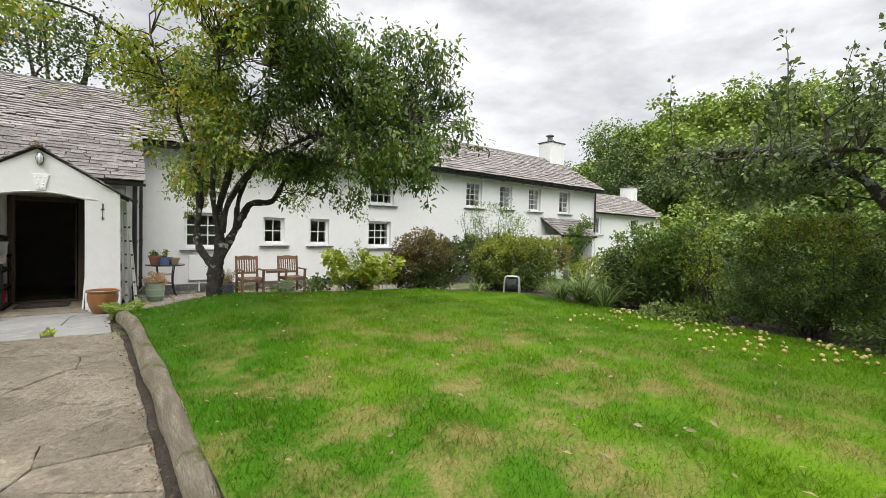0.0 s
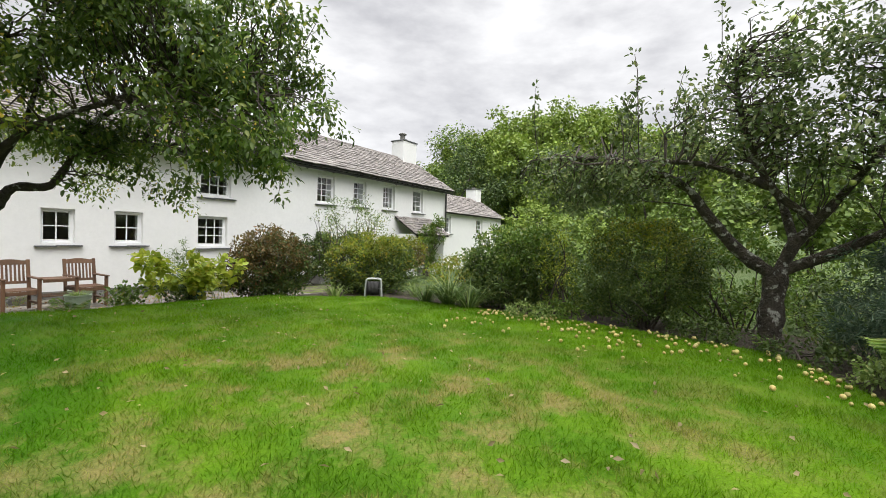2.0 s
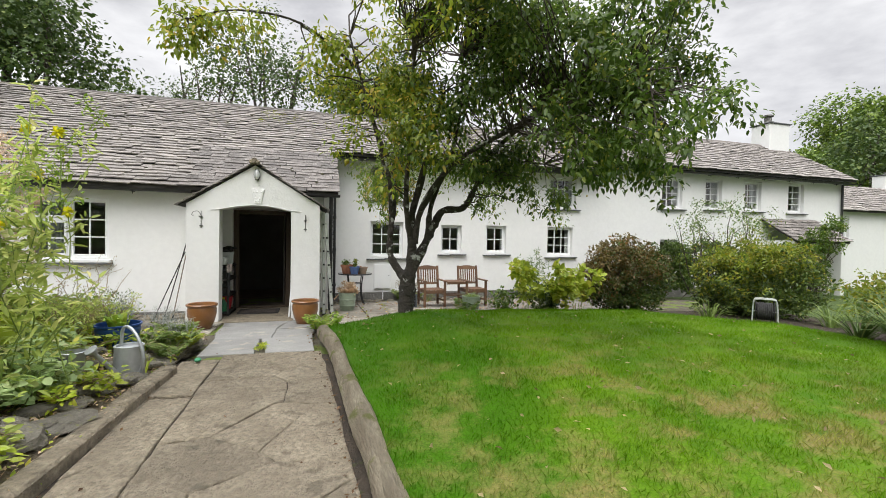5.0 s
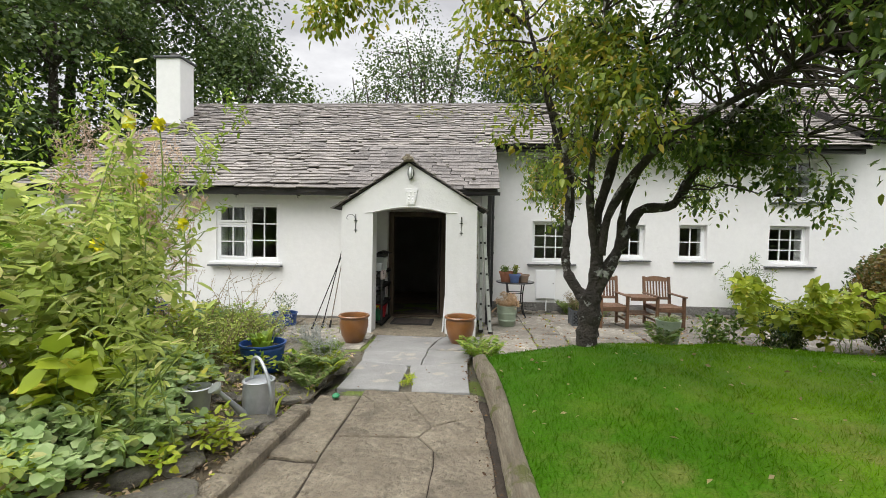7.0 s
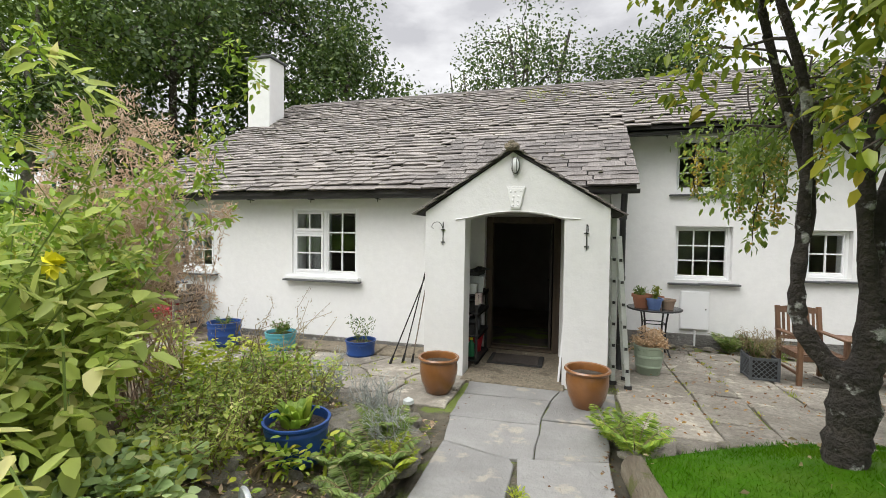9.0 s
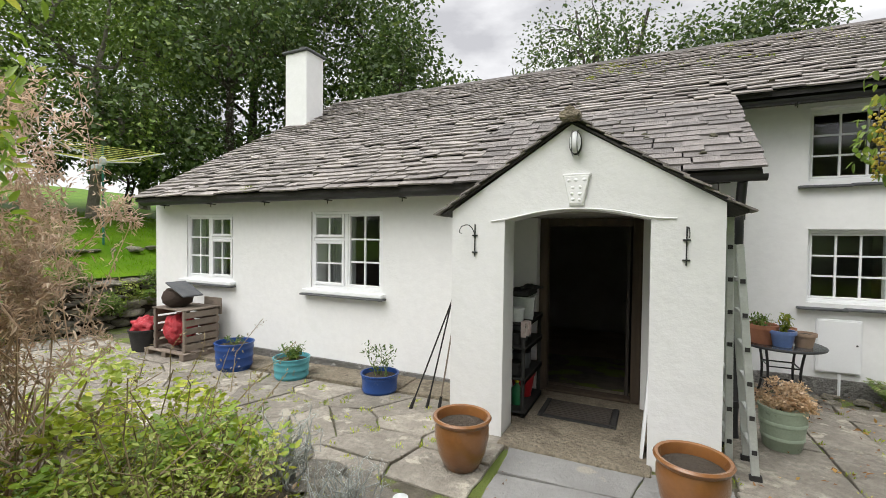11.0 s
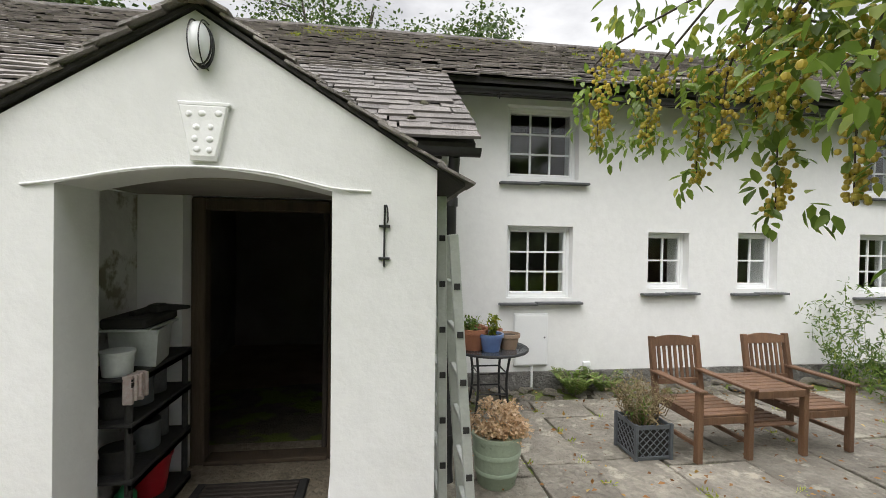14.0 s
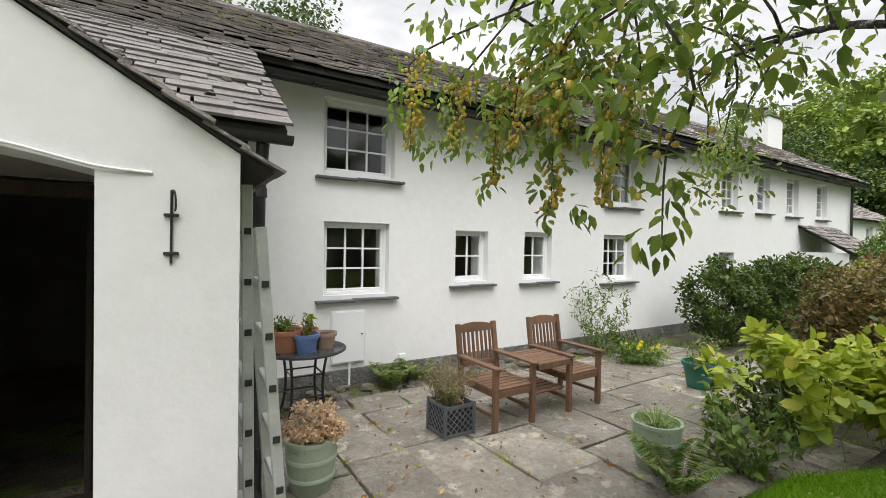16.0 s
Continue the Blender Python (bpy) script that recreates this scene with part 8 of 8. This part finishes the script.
sack((-7.1, 10.25, kz + 0.107), (0.27, 0.22, 0.25), 3, "crumpled red plastic sack inside the crate")
bkt = thing("bucket", "black plastic bucket holding a red sack", "bucket", (-7.78, 10.12, pave_z(-7.78, 10.12)))
part("body", Shape().lathe([(0.17, 0), (0.22, 0.32), (0.235, 0.325), (0.235, 0.35), (0.21, 0.35), (0.16, 0.02)], 20), RUBBER, bkt, "", True)
sack((-7.78, 10.12, pave_z(-7.78, 10.12) + 0.2), (0.2, 0.18, 0.17), 8, "red plastic sack sticking out of the bucket")
bk = thing("wicker_basket", "round brown wicker basket tipped on the crate", "basket", (-7.15, 10.25, kz + 0.746))
part("body", Shape().lathe([(0.12, 0), (0.2, 0.06), (0.22, 0.15), (0.19, 0.24), (0.14, 0.27), (0.13, 0.25)], 24), WICKER, bk, "", True)
part("hoop", Shape().tube([(0.15 * math.cos(k / 12 * 6.2832), 0.15 * math.sin(k / 12 * 6.2832), 0.265) for k in range(13)], 0.014, 6, False), WICKER, bk, "", True)
st_ = thing("slate_cover", "loose grey slate laid over the basket", "slate", (-6.98, 10.25, kz + 1.02))
part("sheet", Shape().box(-0.25, 0.22, -0.16, 0.16, -0.012, 0.012, 0.004, pose(0, 0, 0, 0, 24, 0)), SILL, st_)

# watering can and tin pail in the bed
wx, wy = -1.7, 5.97
wz = bed_z(wx, wy)
can = thing("watering_can", "old galvanised watering can standing in the bed", "watering can", (wx, wy, wz - 0.03), 140)
part("body", Shape().lathe([(0.115, 0), (0.12, 0.01), (0.112, 0.3), (0.118, 0.305), (0.112, 0.31), (0.1, 0.31), (0.1, 0.27)], 24), ZINC, can, "", True)
part("lid", Shape().lathe([(0.099, 0.285), (0.05, 0.30), (0.002, 0.305)], 20), ZINC, can, "", True)
part("handle", Shape().tube(smooth_line([(-0.118, -0.02, 0.06), (-0.17, -0.02, 0.2), (-0.12, -0.01, 0.36), (-0.02, 0, 0.46), (0.07, 0.01, 0.45), (0.1, 0.01, 0.3)], 5), 0.014, 8), ZINC, can, "", True)
spt = part("spout", Shape().tube([(-0.02, 0.1, 0.06), (-0.04, 0.2, 0.18), (-0.06, 0.3, 0.3)], [0.026, 0.02, 0.014], 10), ZINC, can, "", True)
part("rose", Shape().lathe([(0.014, 0), (0.05, 0.05), (0.048, 0.058), (0.002, 0.062)], 14, pose(-0.06, 0.3, 0.3, -40, 0, 0)), ZINC, spt, "", True)
pail = thing("tin_pail", "small dull tin pail in the bed", "pail", (-2.02, 5.72, bed_z(-2.02, 5.72) + 0.0))
part("body", Shape().lathe([(0.07, 0), (0.095, 0.2), (0.1, 0.205), (0.092, 0.21), (0.066, 0.01)], 20), ZINC, pail, "", True)
part("bail", Shape().tube([(0.095 * math.cos(k / 10 * 3.1416), 0.09 * math.sin(k / 10 * 3.1416) * 0.6, 0.2 - 0.05 * math.sin(k / 10 * 3.1416)) for k in range(11)], 0.004, 6), BLACK, pail)
mush = thing("mushroom_ornament", "small pale stone mushroom ornament in the bed", "ornament", (-1.78, 8.05, bed_z(-1.78, 8.05)))
part("stalk", Shape().lathe([(0.025, 0), (0.018, 0.08), (0.015, 0.16)], 10), TAN, mush, "", True)
part("cap", Shape().lathe([(0.02, 0.15), (0.05, 0.16), (0.045, 0.19), (0.002, 0.215)], 14), CLEAR_BOX, mush, "", True)
frog = new("toy_frog", Shape().lathe([(0.002, 0), (0.03, 0.005), (0.034, 0.02), (0.02, 0.036), (0.002, 0.042)], 10, None, 1.0, 1.3).mesh("toy_frog", GREEN_BOTTLE, True))
frog.matrix_basis = pose(-1.27, 6.5, path_z(6.5) + 0.012)
tagged(frog, "tiny bright green ornament on the path", "ornament")

# hose reel on the lawn's far edge
hr = thing("hose_reel", "black hose reel on a metal tube frame", "hose reel", (6.62, 6.5, lawn_z(6.05, 6.42) - 0.06), -52)
hr.matrix_basis = hr.matrix_basis @ Matrix.Scale(0.85, 4)
for y in (-0.1, 0.1):
    part("side_frame", Shape().tube(smooth_line([(-0.19, y * 1.5, 0), (-0.18, y, 0.3), (-0.165, y, 0.42), (-0.12, y, 0.455), (0.12, y, 0.455), (0.165, y, 0.42), (0.18, y, 0.3), (0.19, y * 1.5, 0)], 4), 0.012, 8), ALU, hr, "", True)
for x in (-0.14, 0.14):
    part("disc", Shape().lathe([(0.17, -0.008), (0.175, 0), (0.17, 0.008), (0.02, 0.008)], 24, pose(x, 0, 0.23, 0, 90, 0)), RUBBER, hr, "", True)
part("axle", Shape().tube([(-0.18, 0, 0.23), (0.18, 0, 0.23)], 0.012, 8), ALU, hr)
hz = [(-0.12 + 0.24 * (k % 72) / 72, (0.125 + 0.02 * (k // 72)) * math.cos(k * 6.2832 / 9), 0.23 + (0.125 + 0.02 * (k // 72)) * math.sin(k * 6.2832 / 9)) for k in range(144)]
part("hose", Shape().tube(hz, 0.02, 6), RUBBER, hr, "coiled black hose", True)

# rotary clothes dryer on the terrace
dx, dy = -12.5, 11.9
dzb = hill_z(dx, dy)
rd = thing("rotary_dryer", "rotary clothes dryer with yellow lines on the terrace", "clothes dryer", (dx, dy, dzb))
part("pole", Shape().tube([(0, 0, -0.05), (0, 0, 2.35)], 0.025, 10), GREEN_POT, rd)
part("hub", Shape().lathe([(0.06, 1.9), (0.07, 1.95), (0.07, 2.05), (0.03, 2.1)], 12), CLEAR_BOX, rd)
for k in range(4):
    a = math.pi / 2 * k + 0.5
    part("arm", Shape().tube([(0.05 * math.cos(a), 0.05 * math.sin(a), 1.97), (1.45 * math.cos(a), 1.45 * math.sin(a), 2.2)], 0.014, 6), ALU, rd)
for r in range(7):
    q = 0.4 + 0.16 * r
    part("line", Shape().tube([(q * math.cos(math.pi / 2 * k + 0.5), q * math.sin(math.pi / 2 * k + 0.5), 1.98 + 0.16 * q + (0.0 if k % 1 == 0 else -0.05)) for k in range(5)], 0.006, 4, False), YELLOW_LINE, rd)
part("peg_basket", Shape().box(-0.35, -0.1, -0.1, 0.1, 1.78, 1.92, 0.03), CLEAR_BOX, rd)

# curtains behind the wing windows
CURTAIN = mat("grey_net_curtain", (0.32, 0.33, 0.33), (0.24, 0.25, 0.25), 20, 0.95, 0.3, 40, stretch=(1, 1, 0.1))
for x0, x1 in ((-4.9, -4.4), (-7.65, -7.15)):
    sh = Shape()
    n_ = 24
    for i in range(n_ + 1):
        x = x0 + (x1 - x0) * i / n_
        yy = YW + 0.32 + 0.02 * math.sin(i * 1.9)
        sh.v += [(x, yy, 1.1), (x, yy, 2.22), (x, yy + 0.006, 1.1), (x, yy + 0.006, 2.22)]
    for i in range(n_):
        sh.f += [(4 * i, 4 * i + 1, 4 * i + 5, 4 * i + 4), (4 * i + 2, 4 * i + 3, 4 * i + 7, 4 * i + 6)]
    o = thing("curtain", "grey curtain drawn behind part of the window", "curtain", (0, 0, 0), 0, "window curtains")
    part("fabric", sh, CURTAIN, o, "", True)

# ---- paving stones and roof slates ----
g = random.Random(91)
for poly in crazy_cells(-1.07, 0.0, -1.0, 6.72, 2, 15, 92, 0.5) + crazy_cells(-1.44, -1.075, -1.0, 6.6, 1, 7, 94, 0.4):
    poly = [(x if x < -0.01 else float(np.interp(y, LOG_Y, LOG_X)) - 0.13, y) for x, y in poly]
    stone_slab(poly, lambda x, y: path_z(y), path, CONCRETE, g, 0.006, 0.05, 0.007)
for poly in ([(-1.34, 6.75), (-0.76, 6.76), (-0.775, 7.5), (-0.82, 7.59), (-1.36, 7.72)], [(-0.64, 6.76), (-0.1, 6.78), (-0.13, 7.77), (-0.765, 7.6), (-0.755, 7.5)], [(-1.36, 7.74), (-0.81, 7.59), (-0.65, 7.62), (-0.65, 8.3), (-1.45, 8.26)], [(-0.645, 7.63), (-0.13, 7.785), (-0.06, 8.51), (-0.65, 8.45)],
             [(-1.47, 8.29), (-0.66, 8.33), (-0.6, 9.0), (-1.5, 8.94)], [(-0.65, 8.46), (0.0, 8.53), (0.05, 9.5), (-0.51, 9.5), (-0.595, 9.02)], [(-1.5, 8.97), (-0.6, 9.03), (-0.52, 9.42), (-1.55, 9.42)]):
    stone_slab(poly, lambda x, y: path_z(y), patio, SLAB, g, 0.002, 0.05, 0.006)
for poly in crazy_cells(-9.7, -1.58, 7.2, 10.22, 12, 6, 93, 0.48):
    cx, cy = sum(p[0] for p in poly) / len(poly), sum(p[1] for p in poly) / len(poly)
    if cy < 8.25 and cx > -4.6:
        continue
    stone_slab(poly, pave_z, patio, FLAG, g, 0.011, 0.05, 0.012)
x = -8.4
while x < -2.2:
    w = g.uniform(0.9, 1.5)
    stone_slab([(x, 10.24), (min(x + w, -2.16), 10.24), (min(x + w, -2.16), 10.74), (x, 10.74)], lambda a, b: pave_z(a, 10.2) + 0.03, patio, CONCRETE, g, 0.006, 0.08, 0.004)
    x += w
cols = [0.08, 0.86, 1.36, 1.95, 2.62, 3.3, 4.0, 4.75, 5.5, 6.4, 7.4]
for i, (a, b) in enumerate(zip(cols, cols[1:])):
    y = 7.9 + 0.35 * (i % 3)
    stop = 12.3 if a > 0.8 else 12.0
    if a > 4.6:
        y = 9.3
    while y < stop - 0.15:
        e = min(y + g.uniform(0.65, 1.25), stop)
        w = g.uniform(-0.03, 0.03)
        stone_slab([(a + w, y), (b + w, y + g.uniform(-0.03, 0.03)), (b - w, e), (a - w, e + g.uniform(-0.03, 0.03))], pave_z, patio, FLAG, g, 0.012, 0.05, 0.01)
        y = e
WP, WD = clumps(np.asarray([(g.choice(cols[:9]) + g.gauss(0, 0.02), 8.6 + 3.6 * g.random(), 0) for k in range(60)] + [(-9 + 7 * g.random(), 8.3 + 1.9 * g.random(), 0) for k in range(200)] + [(-0.70 + g.gauss(0, 0.02), 6.75 + 0.5 * g.random(), 0) for k in range(14)]), 0.05, 14, -0.9, seed=95)
WP[:, 2] = [pave_z(a, b) + 0.006 for a, b in WP[:, :2]]
WP[:, 2] = np.where((WP[:, 0] > -1.5) & (WP[:, 0] < 0.3) & (WP[:, 1] < 9.4), [path_z(b) + 0.006 for b in WP[:, 1]], WP[:, 2])
leaves("joint_weed", WP, WD, np.random.default_rng(5).uniform(0.015, 0.045, len(WP)), LEAF_LIME, patio, 0.3, 0.3, 95, "moss and small weeds in the paving joints")
# rubble along the wall foot and moss lumps on the slates
for k in range(90):
    x = 0.4 + 5.6 * g.random()
    rock(x, 12.32 + 0.46 * g.random(), pave_z(x, 12.4) + 0.0, g.uniform(0.05, 0.13), k, 12, "stone", None, "small grey stone at the wall foot", "stones at the wall foot")
moss = Shape()
for k in range(260):
    x = -8.0 + 8.2 * g.random() if k % 3 else 0.5 + 7 * g.random()
    y = (10.5 if x < 0.3 else 12.4) + (4.1 if x < 0.3 else 2.2) * g.random()
    r = g.uniform(0.015, 0.045)
    moss.lathe([(r, 0), (r * 0.8, r * 0.5), (r * 0.3, r * 0.8)], 6, pose(x, y, roof_z(y) + 0.035, 32, 0, g.uniform(0, 360)), 1.0, g.uniform(0.7, 1.6))
MOSS = mat("dark_roof_moss", (0.09, 0.085, 0.045), (0.06, 0.055, 0.04), 9, 0.98, 0.8, 60)
tagged(part("moss", moss, MOSS, bpy.data.objects["roof_wing"], "dark moss lumps"), kind="stuff")
MP, MD = clumps(np.asarray([(-1.5 + 9 * g.random() ** 2, 13.6 + 1.0 * g.random(), 0) for k in range(70)] + [(-6.0 + 0.3 * g.random(), 10.45 + 0.1 * g.random(), 0) for k in range(6)]), 0.10, 16, -0.5, seed=88)
MP[:, 2] = roof_z(MP[:, 1]) + 0.03
leaves("moss_tuft", MP, MD, 0.045, LEAF_GOLD, bpy.data.objects["roof_wing"], 0.5, 0.3, 88, "yellow-green moss near the ridge")
UNIT = Shape().add([(0, 0, 0), (1, 0, 0), (1, 1, 0), (0, 1, 0), (0, 0, 1), (1, 0, 1), (1, 1, 1), (0, 1, 1)], [(4, 5, 6, 7), (0, 1, 5, 4), (0, 4, 7, 3), (1, 2, 6, 5), (0, 1, 2, 3), (2, 3, 7, 6)]).mesh("slate", SLATE_ONE)
for ob, pieces in ROOF_PIECES:
    for m in pieces[:300]:
        o = new("slate", UNIT)
        o.parent = ob
        o.matrix_basis = m @ pose(g.uniform(-0.03, 0.03), g.uniform(-0.05, 0.05), g.uniform(0, 0.25), 0, 0, g.uniform(-1.6, 1.6))
